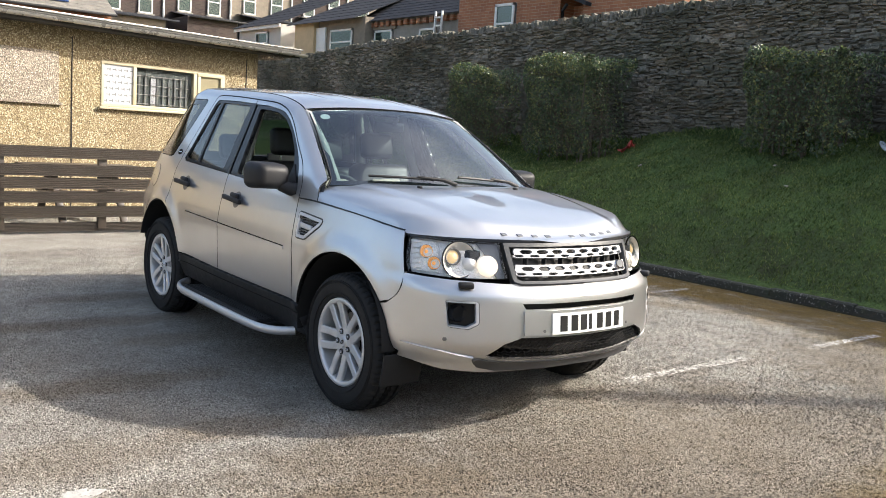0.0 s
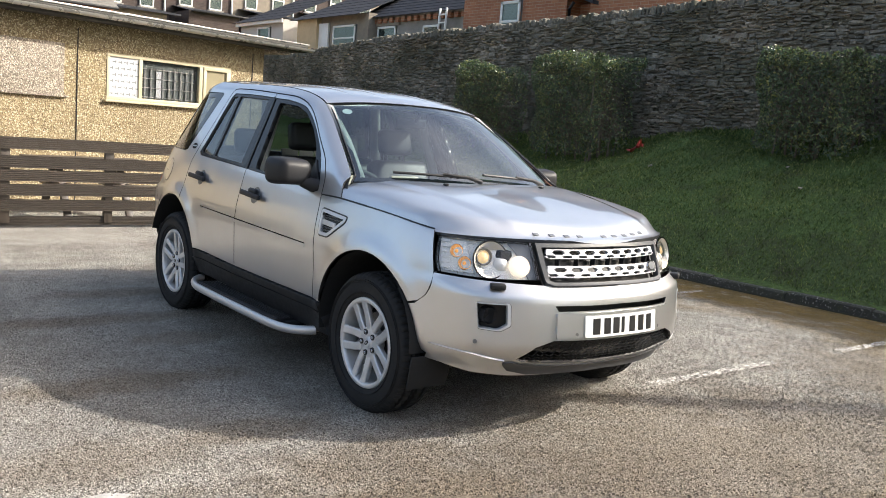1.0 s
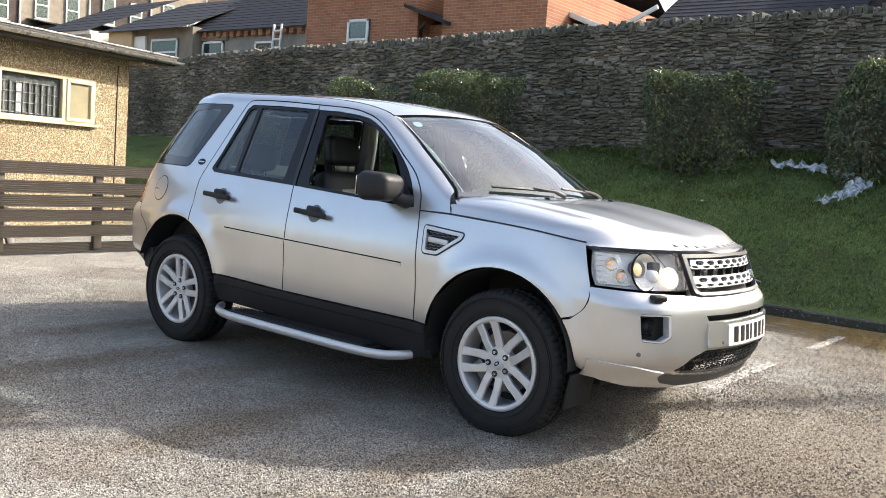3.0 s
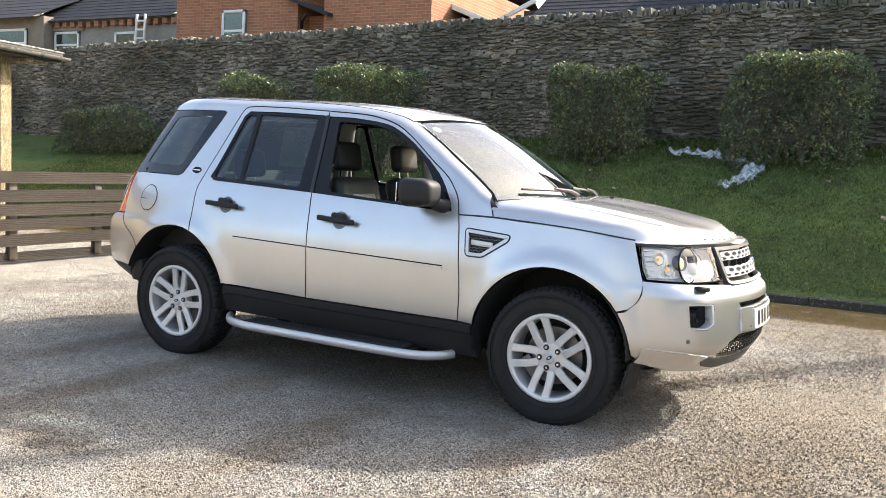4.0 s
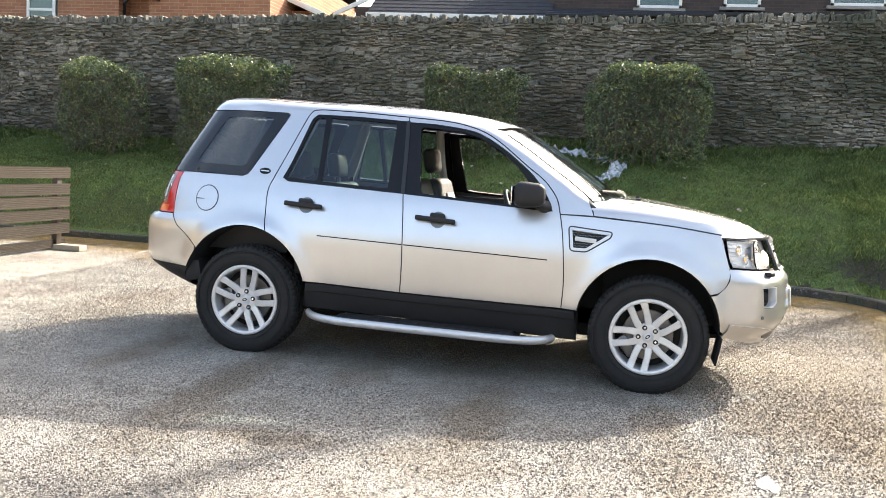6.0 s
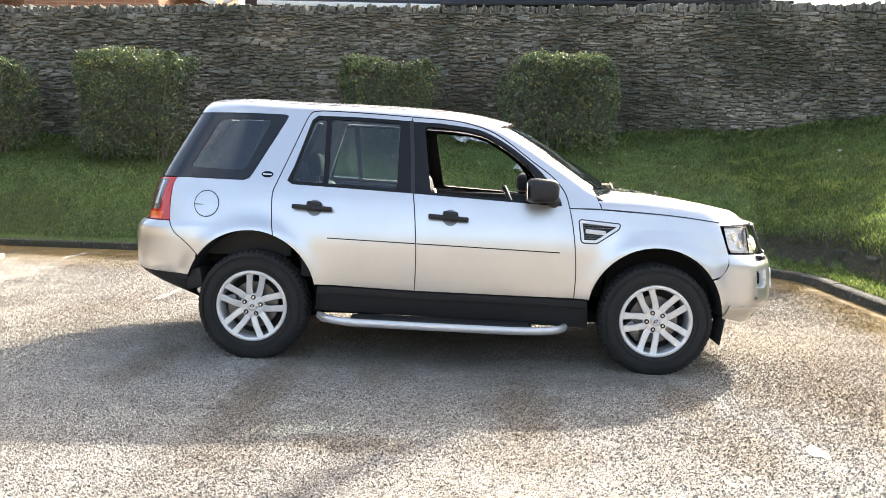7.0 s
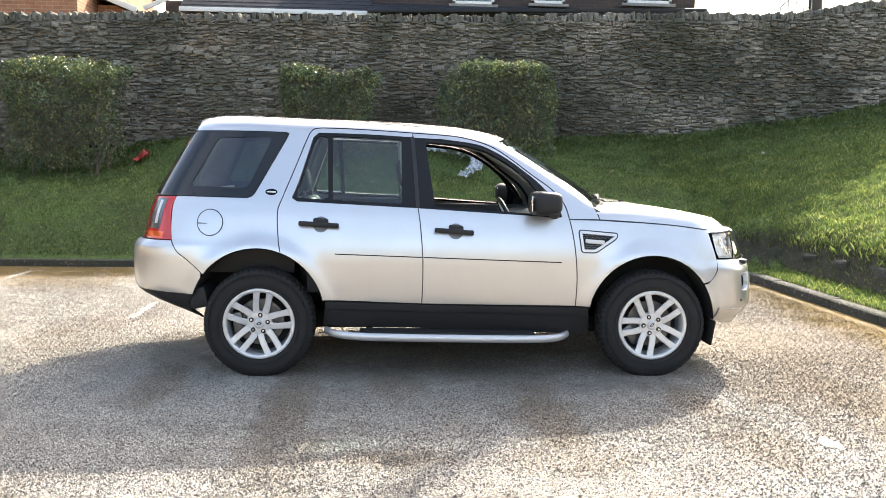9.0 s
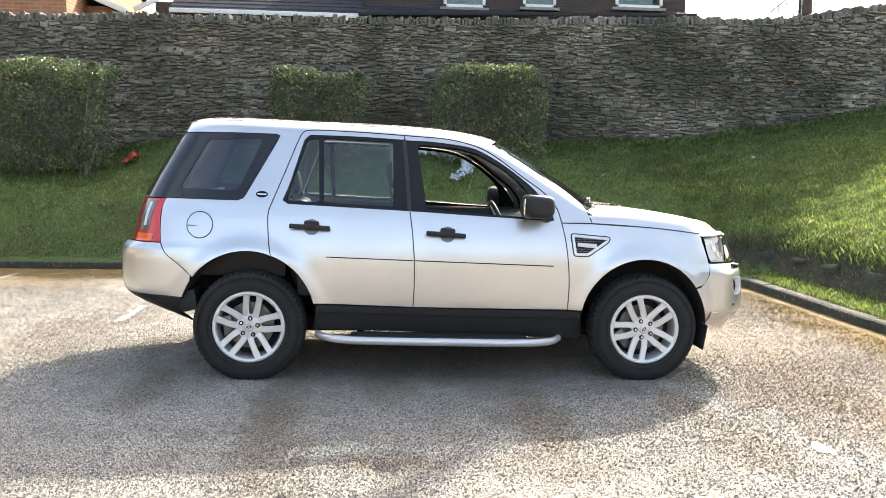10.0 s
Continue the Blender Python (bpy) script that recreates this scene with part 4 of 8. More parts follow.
def patch(name, func, nu, nv, material, parent, label="", u=(0.0, 1.0), v=(-1.0, 1.0), drop=0.012):
    """A sheet func(u, v) over a rectangle of its two numbers, with a folded edge all round."""
    us, vs = np.linspace(u[0], u[1], nu), np.linspace(v[0], v[1], nv)
    uu, vv = (a.ravel() for a in np.meshgrid(us, vs, indexing="ij"))
    p, n = frame_normals(func, uu, vv, 0.008)
    verts, normals = list(p), list(n)
    faces = [(i * nv + j, (i + 1) * nv + j, (i + 1) * nv + j + 1, i * nv + j + 1) for i in range(nu - 1) for j in range(nv - 1)]
    ring = [i * nv for i in range(nu)] + [(nu - 1) * nv + j for j in range(1, nv)] + [i * nv + nv - 1 for i in range(nu - 2, -1, -1)] + list(range(nv - 2, 0, -1))
    centre = p.mean(0)
    k = len(verts)
    for i in ring:
        o = p[i] - centre
        o = o - n[i] * np.dot(o, n[i])
        o /= max(np.linalg.norm(o), 1e-9)
        verts += [p[i], p[i] - n[i] * drop]
        normals += [(o + 0.4 * n[i]) / np.linalg.norm(o + 0.4 * n[i]), o]
    m_ = len(ring)
    faces += [(k + 2 * i, k + 2 * ((i + 1) % m_), k + 2 * ((i + 1) % m_) + 1, k + 2 * i + 1) for i in range(m_)]
    ob = give(name, mesh_with_normals(name, verts, faces, normals), material, parent, label)
    return dark_fold(ob, (nu - 1) * (nv - 1)) if material == M_paint else ob


def arc(cx, cz, r, a0, a1, n=18):
    return np.array([(cx + r * math.cos(radians(a0 + (a1 - a0) * k / n)), cz + r * math.sin(radians(a0 + (a1 - a0) * k / n))) for k in range(n + 1)])


def join(*pieces):
    return np.vstack([np.array(p, float).reshape(-1, 2) for p in pieces])


# ---- the car ----
car = thing("car", "silver five-door four-wheel-drive car parked on the asphalt with lit headlamps", "car")
(FX, FZ, FR), (RX, RZ, RR) = ARCHES
seam_rear_door = dense([(-1.182, 0.834), (-1.198, 0.93), (-1.207, 1.094), (-1.178, 1.187), (-1.111, 1.362), (-1.043, 1.546)], 6)
top_rear_door = join(dense([(-1.043, 1.546), (-1.005, 1.63), (-0.955, 1.654), (-0.817, 1.655), (-0.586, 1.647), (-0.315, 1.632)], 6))
top_front_door = dense([(-0.315, 1.632), (-0.044, 1.615), (0.112, 1.586), (0.227, 1.545), (0.342, 1.475), (0.492, 1.362), (0.605, 1.282), (0.661, 1.229), (0.715, 1.154), (0.742, 1.064)], 6)
seam_front_door = dense([(0.742, 1.064), (0.765, 0.95), (0.783, 0.80), (0.793, 0.647), (0.788, 0.484)], 6)
seam_b = dense([(-0.315, 1.632), (-0.296, 1.39), (-0.278, 1.143), (-0.262, 1.014), (-0.246, 0.811), (-0.244, 0.641), (-0.249, 0.495)], 6)
a_front, a_rear = 168.2, 13.0
arch_rear_door = arc(RX, RZ, RR, 13.0, 69.5)

# openings of the glass in the two doors
dlo_rear = join(dense([(-1.114, 1.187), (-1.07, 1.30), (-0.985, 1.59)], 6), [(-0.95, 1.62)], dense([(-0.95, 1.62), (-0.65, 1.615), (-0.315, 1.60)], 5)[1:], [(-0.276, 1.13), (-1.08, 1.166)])
dlo_front = join([(-0.314, 1.598), (-0.12, 1.59)], dense([(-0.12, 1.59), (0.072, 1.567), (0.188, 1.537), (0.341, 1.453), (0.51, 1.327), (0.603, 1.234), (0.668, 1.135), (0.69, 1.082)], 5)[1:], [(0.672, 1.08), (-0.272, 1.13)])

front_doors = panel("front_door", join(top_front_door, seam_front_door[1:], [(0.145, 0.489)], seam_b[::-1]), side, M_paint, car, "silver front door with the window wound down", holes=[dlo_front])
rear_doors = panel("rear_door", join(top_rear_door, seam_b[1:], [(-0.573, 0.504), (-0.888, 0.514)], arch_rear_door, seam_rear_door[1:]), side, M_paint, car, "silver rear door", holes=[dlo_rear])

# black frames and panes of the door windows
pane_open = rounded([(-0.225, 1.572), (0.05, 1.553), (0.19, 1.515), (0.34, 1.43), (0.46, 1.335), (0.53, 1.25), (0.545, 1.10), (-0.163, 1.142)], 0.03)
panel("window_frame", dlo_front, side, M_gloss, front_doors, "gloss black window surround and pillar trim", res=0.04, gap=0.001, lift=-0.004, lip=0.03, holes=[pane_open])
pane_r1 = rounded([(-1.093, 1.19), (-0.965, 1.597), (-0.893, 1.604), (-0.876, 1.178)], 0.025)
pane_r2 = rounded([(-0.846, 1.178), (-0.856, 1.604), (-0.392, 1.588), (-0.388, 1.158)], 0.015)
panel("window_frame", dlo_rear, side, M_gloss, rear_doors, "gloss black window surround and pillar trim", res=0.04, gap=0.001, lift=-0.004, lip=0.03, holes=[pane_r1, pane_r2])
panel("window_pane", pane_r1, side, M_tint, rear_doors, "small fixed tinted pane", lift=-0.012, lip=0.003, gap=-0.004)
panel("window_pane", pane_r2, side, M_tint, rear_doors, "tinted pane, closed", lift=-0.012, lip=0.003, gap=-0.004)

# body side: windscreen pillar, roof rail, rear pillar and rear wing in one pressing
rail_edge = np.array([(x, float(rail(x))) for x in np.linspace(0.90, -1.80, 60)])
quarter_glass = join(dense([(-1.80, 1.627), (-1.5, 1.627), (-1.175, 1.622)], 4), [(-1.153, 1.612)], dense([(-1.165, 1.585), (-1.26, 1.405), (-1.359, 1.221)], 4), [(-1.375, 1.197), (-1.41, 1.183)], [(-1.823, 1.188), (-2.05, 1.187)], dense([(-2.05, 1.187), (-1.965, 1.35), (-1.80, 1.627)], 4)[1:-1])
body_outline = join(rail_edge, [(-1.845, 1.66), (-1.85, 1.64)], [(-1.80, 1.627)], dense([(-1.80, 1.627), (-1.5, 1.627), (-1.175, 1.622)], 4)[1:], [(-1.153, 1.612)], dense([(-1.165, 1.585), (-1.26, 1.405), (-1.359, 1.221)], 4),
                    [(-1.375, 1.197), (-1.41, 1.183), (-1.823, 1.188), (-1.892, 1.186)], dense([(-1.892, 1.186), (-1.914, 1.13), (-1.918, 1.0), (-1.909, 0.897)], 4)[1:],
                    dense([(-1.909, 0.897), (-1.869, 0.826), (-1.799, 0.772), (-1.702, 0.691)], 4)[1:], arc(RX, RZ, RR, 143.5, 69.5), seam_rear_door[1:], top_rear_door[1:], top_front_door[1:], [(0.95, 1.063)])
panel("body_side", body_outline, side, M_paint, car, "silver bodyside with rear wing and pillars", res=0.021)
panel("quarter_window", quarter_glass, side, M_priv, car, "dark privacy glass of the load space", lift=-0.003, gap=0.001)
pane_clear = rounded([(-1.635, 1.578), (-1.262, 1.588), (-1.405, 1.262), (-1.435, 1.246), (-1.80, 1.256)], 0.03)
panel("glass_border", shrink(quarter_glass, 0.002), side, M_border, car, "black printed border of the load-space glass", lift=0.0005, lip=0.002, gap=0.001, res=0.04, holes=[pane_clear])

# front wing with its vent
vent = rounded([(0.805, 0.993), (1.066, 0.972), (1.056, 0.943), (0.917, 0.850), (0.823, 0.852)], 0.018)
wing_outline = join(seam_front_door, [(0.884, 0.482)], arc(FX, FZ, FR, 168.5, 34.0), dense([(1.712, 0.641), (1.762, 0.69), (1.783, 0.75), (1.778, 0.806)], 4)[1:], [(1.717, 0.997)],
                    dense([(1.717, 0.997), (1.5, 1.026), (1.293, 1.044), (0.95, 1.063)], 5)[1:], [(0.742, 1.064)])
wings = panel("front_wing", wing_outline[:-1], side, M_paint, car, "silver front wing", holes=[shrink(vent, 0.006)])
panel("vent_outline", shrink(vent, -0.008), side, M_ink, wings, "dark gap round the vent", res=0.03, gap=0.0, lift=0.002, lip=0.002, holes=[shrink(vent, 0.004)])
vents = panel("side_vent", vent, side, M_bright, car, "bright side vent with dark honeycomb mesh", res=0.03, gap=0.0, lift=0.005, lip=0.02, holes=[shrink(vent, 0.017)])
panel("mesh_backing", shrink(vent, 0.010), side, M_gloss, wings, res=0.03, lift=-0.014, lip=0.002)
for flip in (0, 1):
    # two bars and a comb of ribs inside the vent
    bm = bmesh.new()
    sg = 1 if flip == 0 else -1
    for za, zb, xa, xb in ((0.935, 0.905, 0.85, 0.965),):
        m4 = Matrix.Translation(side(0.91, 0.92) * (1, sg, 1)) @ Matrix.Rotation(radians(4), 4, "Y")
        rbox(bm, (0.13, 0.014, 0.028), m4, 0.004)
    part("vent_bar", bm, M_bright, vents[flip], "bright bar with a small plain badge", 40)
    for rows_ in ((0.975, 0.96, 0.945), (0.895, 0.88, 0.865)):
        bm = bmesh.new()
        for row, z in enumerate(rows_):
            for k in range(14):
                x = 0.825 + 0.0165 * k + (0.008 if row % 2 else 0)
                limit = 1.05 if z > 0.94 else 0.9 + (z - 0.85) * 1.6
                if x < limit and x > 0.822:
                    rbox(bm, (0.0125, 0.006, 0.0035), Matrix.Translation((side(x, z) + (0, 0.006, 0)) * (1, sg, 1)) @ Matrix.Rotation(radians(28 if k % 2 else -28), 4, "Y"), 0)
        part("vent_mesh", bm, M_grey, vents[flip], "dark honeycomb mesh")

# dark shut lines behind the panel gaps
def shut_line(curve, surf=side, half=0.009, sides=(1, -1), depth=0.008):
    c = np.array(curve, float)
    d = np.gradient(c, axis=0)
    nrm = np.stack([-d[:, 1], d[:, 0]], -1) / np.maximum(np.hypot(*d.T), 1e-9)[:, None]
    panel("shut_line", np.vstack([c + nrm * half, (c - nrm * half)[::-1]]), surf, M_ink, car, "dark gap between panels", res=0.05, gap=0.0, lift=-depth, lip=0.001, flips=sides)


for curve_ in (seam_rear_door, top_rear_door, top_front_door, seam_front_door, seam_b, 
               dense([(1.712, 0.641), (1.762, 0.69), (1.783, 0.75), (1.778, 0.806)], 4), dense([(-1.892, 1.186), (-1.914, 1.13), (-1.918, 1.0), (-1.909, 0.897), (-1.869, 0.826), (-1.799, 0.772), (-1.702, 0.691)], 4),
               dense([(0.905, 1.15), (0.93, 1.10), (0.952, 1.063)], 4)):
    shut_line(curve_)
shut_line(dense([(1.72, 0.990), (1.5, 1.020), (1.293, 1.038), (0.95, 1.057), (0.742, 1.060)], 5), half=0.010, depth=0.016)
shut_line(dense([(1.717, 0.9985), (1.5, 1.0275), (1.293, 1.0455), (0.95, 1.0645), (0.745, 1.0645)], 6), half=0.0035, depth=-0.0025)

shut_line(dense([(-0.3165, 1.606), (-0.297, 1.39), (-0.279, 1.128)], 8), half=0.013, depth=-0.002)

panel("pillar_joint", np.array([(0.862, 1.205), (0.95, 1.135), (1.0, 1.072), (0.94, 1.048), (0.87, 1.10)]), side, M_ink, car, "dark joint at the foot of the pillar", res=0.03, gap=0, lift=-0.011, lip=0.002)

# black sill cladding under the doors, and the side steps
sill = join([(-0.905, 0.345), (-0.885, 0.508)], [(-0.573, 0.498), (-0.246, 0.489), (0.145, 0.483), (0.785, 0.476), (0.872, 0.474)], [(0.893, 0.286), (-0.242, 0.325)])
panel("sill_cladding", sill, side, M_trim, car, "black plastic sill cladding", lift=0.008, lip=0.08, gap=0.002)
crease = join([(-0.89, 0.462), (-0.246, 0.447), (0.88, 0.43), (0.88, 0.422), (-0.246, 0.439), (-0.89, 0.454)])
panel("sill_rib", crease, side, M_trim, car, res=0.05, lift=0.016, lip=0.02)
for sg in (1, -1):
    pts = dense([(0.745, -0.86, 0.284), (0.70, -0.925, 0.279), (0.62, -0.975, 0.275), (0.48, -1.003, 0.274), (0.2, -1.01, 0.276), (-0.5, -1.01, 0.285), (-0.68, -1.0, 0.290), (-0.79, -0.965, 0.295), (-0.85, -0.915, 0.30), (-0.885, -0.86, 0.304)], 6)
    step = tube("side_step", [(x, y * sg, z) for x, y, z in pts], 0.024, M_brushed, car, 12, "brushed aluminium side step tube with black tread", squash=(0.8, 1.1))
    box("tread_board", (1.16, 0.15, 0.03), pose(-0.08, -0.925 * sg, 0.298, 0, 0.6, 0), M_trim, step, 0.008, label="black ribbed tread")
    bm = bmesh.new()
    for k in range(6):
        rbox(bm, (1.12, 0.006, 0.006), pose(-0.06, (-0.87 - 0.02 * k) * sg, 0.315, 0, 0.6, 0), 0)
    part("tread_rib", bm, M_rubber, step)
    for x in (-0.6, 0.5):
        box("bracket", (0.05, 0.30, 0.03), pose(x, -0.78 * sg, 0.275), M_under, step, 0.004)

# rubbing-strip crease along both doors
for x0, x1, doors in ((-0.825, -0.252, rear_doors), (-0.240, 0.684, front_doors)):
    zz = lambda x: 0.824 + (x + 0.827) * (0.781 - 0.824) / 1.511
    strip = join([(x0, zz(x0) - 0.004), (x1, zz(x1) - 0.004), (x1, zz(x1) + 0.003), (x0, zz(x0) + 0.003)])
    panel("crease_strip", strip, side, M_gloss, doors, "thin dark line of the rubbing strip", res=0.06, gap=0.0, lift=0.0012, lip=0.002)
    low = join([(x0, zz(x0) - 0.022), (x1, zz(x1) - 0.022), (x1, zz(x1) - 0.004), (x0, zz(x0) - 0.004)])
    panel("rubbing_strip", low, side, M_paint, doors, res=0.06, gap=0.0, lift=0.005, lip=0.006)

# door handles: a bar across a round dish
for (xa, za, xb, zb), doors in (((-1.064, 1.022, -0.80, 1.008), rear_doors), ((-0.17, 0.988, 0.092, 0.971), front_doors)):
    xm, zm = (xa + xb) / 2, (za + zb) / 2
    dish = arc(xm + 0.012, zm, 0.052, 0, 342, 19)
    panel("handle_dish", dish, side, M_grey, doors, "recessed grey dish behind the handle", res=0.02, gap=0, lift=0.0015, lip=0.002)
    for i, sg in enumerate((1, -1)):
        p = side(xm, zm)
        tilt = math.degrees(math.atan2(za - zb, xb - xa))
        h = box("handle", (xb - xa, 0.024, 0.032), pose(p[0], (p[1] - 0.034) * sg, p[2] + 0.002, 0, tilt, 0), M_trim, doors[i], 0.009, 3, "black plastic pull handle")
        box("handle_boss", (0.10, 0.03, 0.055), pose(p[0] + 0.012, (p[1] - 0.018) * sg, p[2] + 0.016, 0, tilt, 0), M_trim, doors[i], 0.014, 3)

# fuel flap ring and round badge on the right and both rear pillars
panel("fuel_flap", arc(-1.65, 1.018, 0.082, 0, 350, 35), side, M_paint, car, "round silver fuel flap", res=0.03, gap=0.0, lift=0.0025, lip=0.004, flips=(1,))
flap_ring = arc(-1.65, 1.018, 0.0885, 0, 350, 35)
panel("flap_gap", flap_ring, side, M_ink, car, "dark gap round the fuel flap", res=0.03, gap=0, lift=0.0016, lip=0.002, holes=[arc(-1.65, 1.018, 0.0815, 0, 350, 35)], flips=(1,))
panel("flap_notch", rounded([(-1.73, 1.017), (-1.73, 1.007), (-1.67, 1.008), (-1.67, 1.012)], 0.003), side, M_grey, car, res=0.03, gap=0, lift=0.004, lip=0.002, flips=(1,))
badge_shape = np.array([(-1.253 + 0.040 * math.cos(a), 1.222 + 0.021 * math.sin(a)) for a in np.linspace(0, 2 * math.pi, 25)[:-1]])
panel("badge", badge_shape, side, M_gloss, car, "small dark oval badge with a pale rim", res=0.02, gap=0, lift=0.003, lip=0.004)
panel("badge_bar", rounded([(-1.283, 1.219), (-1.223, 1.217), (-1.223, 1.225), (-1.283, 1.227)], 0.002), side, M_bright, car, res=0.02, gap=0, lift=0.0045, lip=0.002)

# roof, windscreen, bonnet
B_TOP, B_BASE = 0.11, 0.17


def rail_y(x):
    return -side(x, rail(x))[..., 1]


def roof_surface(u, v):
    x0 = -1.81 + u * (0.275 + 1.81)
    ye = rail_y(x0)
    q = np.clip(np.abs(v), 0, 1.05)
    x = x0 + (B_TOP * smooth(0.55, 1.0, u) - 0.05 * smooth(0.12, 0.0, u)) * (1 - q ** 2)
    z = rail(x0) + 0.034 * (1 - q ** 2.6) * smooth(-0.05, 0.08, u)
    for g in (0.62, 0.30):
        z = z - 0.004 * np.exp(-((np.abs(v) - g) / 0.03) ** 2) * smooth(0.03, 0.1, u) * smooth(0.97, 0.88, u)
    return np.stack([x, v * ye, z], -1)


roof = patch("roof", roof_surface, 50, 61, M_paint, car, "silver roof with shallow pressed channels", drop=0.01)
roof_lining = patch("headlining", lambda u, v: roof_surface(u, v) * (1, 0.97, 1) - (0, 0, 0.03), 16, 13, M_lining, car, "pale grey roof lining", u=(0.07, 1.0), drop=0.005)


def screen_surface(u, v, grow=0.0):
    x0 = 0.925 + (0.295 - 0.925) * u
    ye = rail_y(x0) - 0.012
    q = np.clip(np.abs(v), 0, 1.1)
    b = B_BASE + (B_TOP - B_BASE) * u
    c = 0.02 + (0.036 - 0.02) * u
    return np.stack([x0 + b * (1 - q ** 2.2), v * ye, rail(x0) - 0.004 + c * (1 - q ** 2)], -1)


screen = patch("windscreen", screen_surface, 20, 31, M_screen, car, "clear laminated windscreen", drop=0.004)
for nm, uv_ in (("screen_band", ((0.955, 1.0), (-1.0, 1.0))), ("screen_band", ((0.0, 0.05), (-1.0, 1.0))), ("screen_band", ((0.0, 1.0), (0.955, 1.0))), ("screen_band", ((0.0, 1.0), (-1.0, -0.955)))):
    patch(nm, lambda u, v: screen_surface(u, v) - (0.004, 0, 0.006), 14, 14, M_gloss, screen, "black printed edge band", u=uv_[0], v=uv_[1], drop=0.002)
for sg in (1, -1):
    edge_uv = [(u, -0.992 * sg) for u in np.linspace(-0.02, 1.0, 14)]
    tube("screen_seal", [tuple(screen_surface(np.array([u]), np.array([v]))[0] + (0.0, -0.004 * sg, 0.001)) for u, v in edge_uv], 0.005, M_trim, screen, 8, "black rubber seal along the pillar")
bm = bmesh.new()
lathe(bm, [(0.0, 0.0), (0.030, 0.0), (0.030, 0.002), (0.0, 0.002)], 20)
stk = part("round_sticker", bm, M_plate, screen, "small round white sticker inside the glass", 40)
sp = screen_surface(np.array([0.9]), np.array([-0.86]))[0]
sp, sn_ = (a[0] for a in frame_normals(screen_surface, np.array([0.9]), np.array([-0.86])))
stk.matrix_world = Matrix.Translation(sp - sn_ * 0.006) @ Vector(sn_).to_track_quat("Y", "Z").to_matrix().to_4x4()

bonnet_mid = table((0.8, 1.17), (1.05, 1.166), (1.14, 1.163), (1.25, 1.155), (1.46, 1.128), (1.68, 1.092), (1.89, 1.048), (2.0, 1.016), (2.07, 0.988), (2.12, 0.962), (2.2, 0.93))
bonnet_seam = table((0.8, 1.07), (0.95, 1.066), (1.293, 1.047), (1.5, 1.029), (1.717, 1.0), (1.85, 0.985), (2.0, 0.975), (2.2, 0.955))
NOSE_Z = 0.986
nose_s = np.linspace(S_FRONT - 1.3, S_FRONT, 300)
nose_xy = skin(nose_s, np.full_like(nose_s, NOSE_Z))


def bonnet_surface(u, v):
    q = np.clip(np.abs(v), 0, 1.06)
    xe = 0.952 + 0.783 * u
    ye = -side(xe, bonnet_seam(xe))[..., 1] - 0.001
    y = v * ye
    x0 = 0.952 + B_BASE * 0.96 * (1 - q ** 2.2) - 0.058 * smooth(1.0, 0.962, q) * smooth(0.76, 0.93, q)
    x1 = np.interp(-np.abs(y), nose_xy[:, 1], nose_xy[:, 0]) + 0.004
    x = x0 + (x1 - x0) * u
    zs = bonnet_seam(xe) * smooth(0.75, 0.9, q) + bonnet_seam(x) * (1 - smooth(0.75, 0.9, q))
    z = zs + (bonnet_mid(x) - zs) * np.maximum(0, 1 - np.minimum(q, 1) ** 9.0) ** 0.5
    z = z + 0.011 * smooth(0.70, 0.60, np.abs(y) + 0.16 * u) * smooth(1.0, 0.86, u) - 0.006 * smooth(0.3, 0.0, np.abs(y)) * smooth(0.0, 0.3, u)
    z = z - np.maximum(z - 0.984, 0) * smooth(0.80, 1.0, u) ** 2 * 0.97
    return np.stack([x, y, z], -1)


bonnet = patch("bonnet", bonnet_surface, 48, 161, M_paint, car, "silver clamshell bonnet with raised centre", drop=0.018)
# plain marks in place of the spaced lettering on the bonnet's edge
for k, wv in enumerate((0, 1, 2, 3, 5, 6, 7, 8, 9)):
    yy = -0.375 + 0.083 * wv
    q = np.array([yy / 0.79])
    p0, n0 = frame_normals(bonnet_surface, np.array([0.935]), q)
    box("bonnet_mark", (0.022, 0.034, 0.004), Matrix.Translation(p0[0] + n0[0] * 0.001) @ Matrix.Rotation(radians(24), 4, "Y") @ Matrix.Rotation(radians(yy * 14), 4, "Z"), M_grey, bonnet, 0.001, 1, "plain dark raised mark")
for sg in (1, -1):
    p0, n0 = frame_normals(bonnet_surface, np.array([0.13]), np.array([0.42 * sg]))
    box("washer_jet", (0.03, 0.022, 0.014), Matrix.Translation(p0[0] + n0[0] * 0.005), M_trim, bonnet, 0.005)
def scuttle_surface(u, v):
    a, b = screen_surface(0 * u, v) - (0.004, 0, 0.006), bonnet_surface(0 * u + 0.012, v) - (0.0, 0, 0.006)
    return a + (b - a) * np.asarray(u)[..., None]


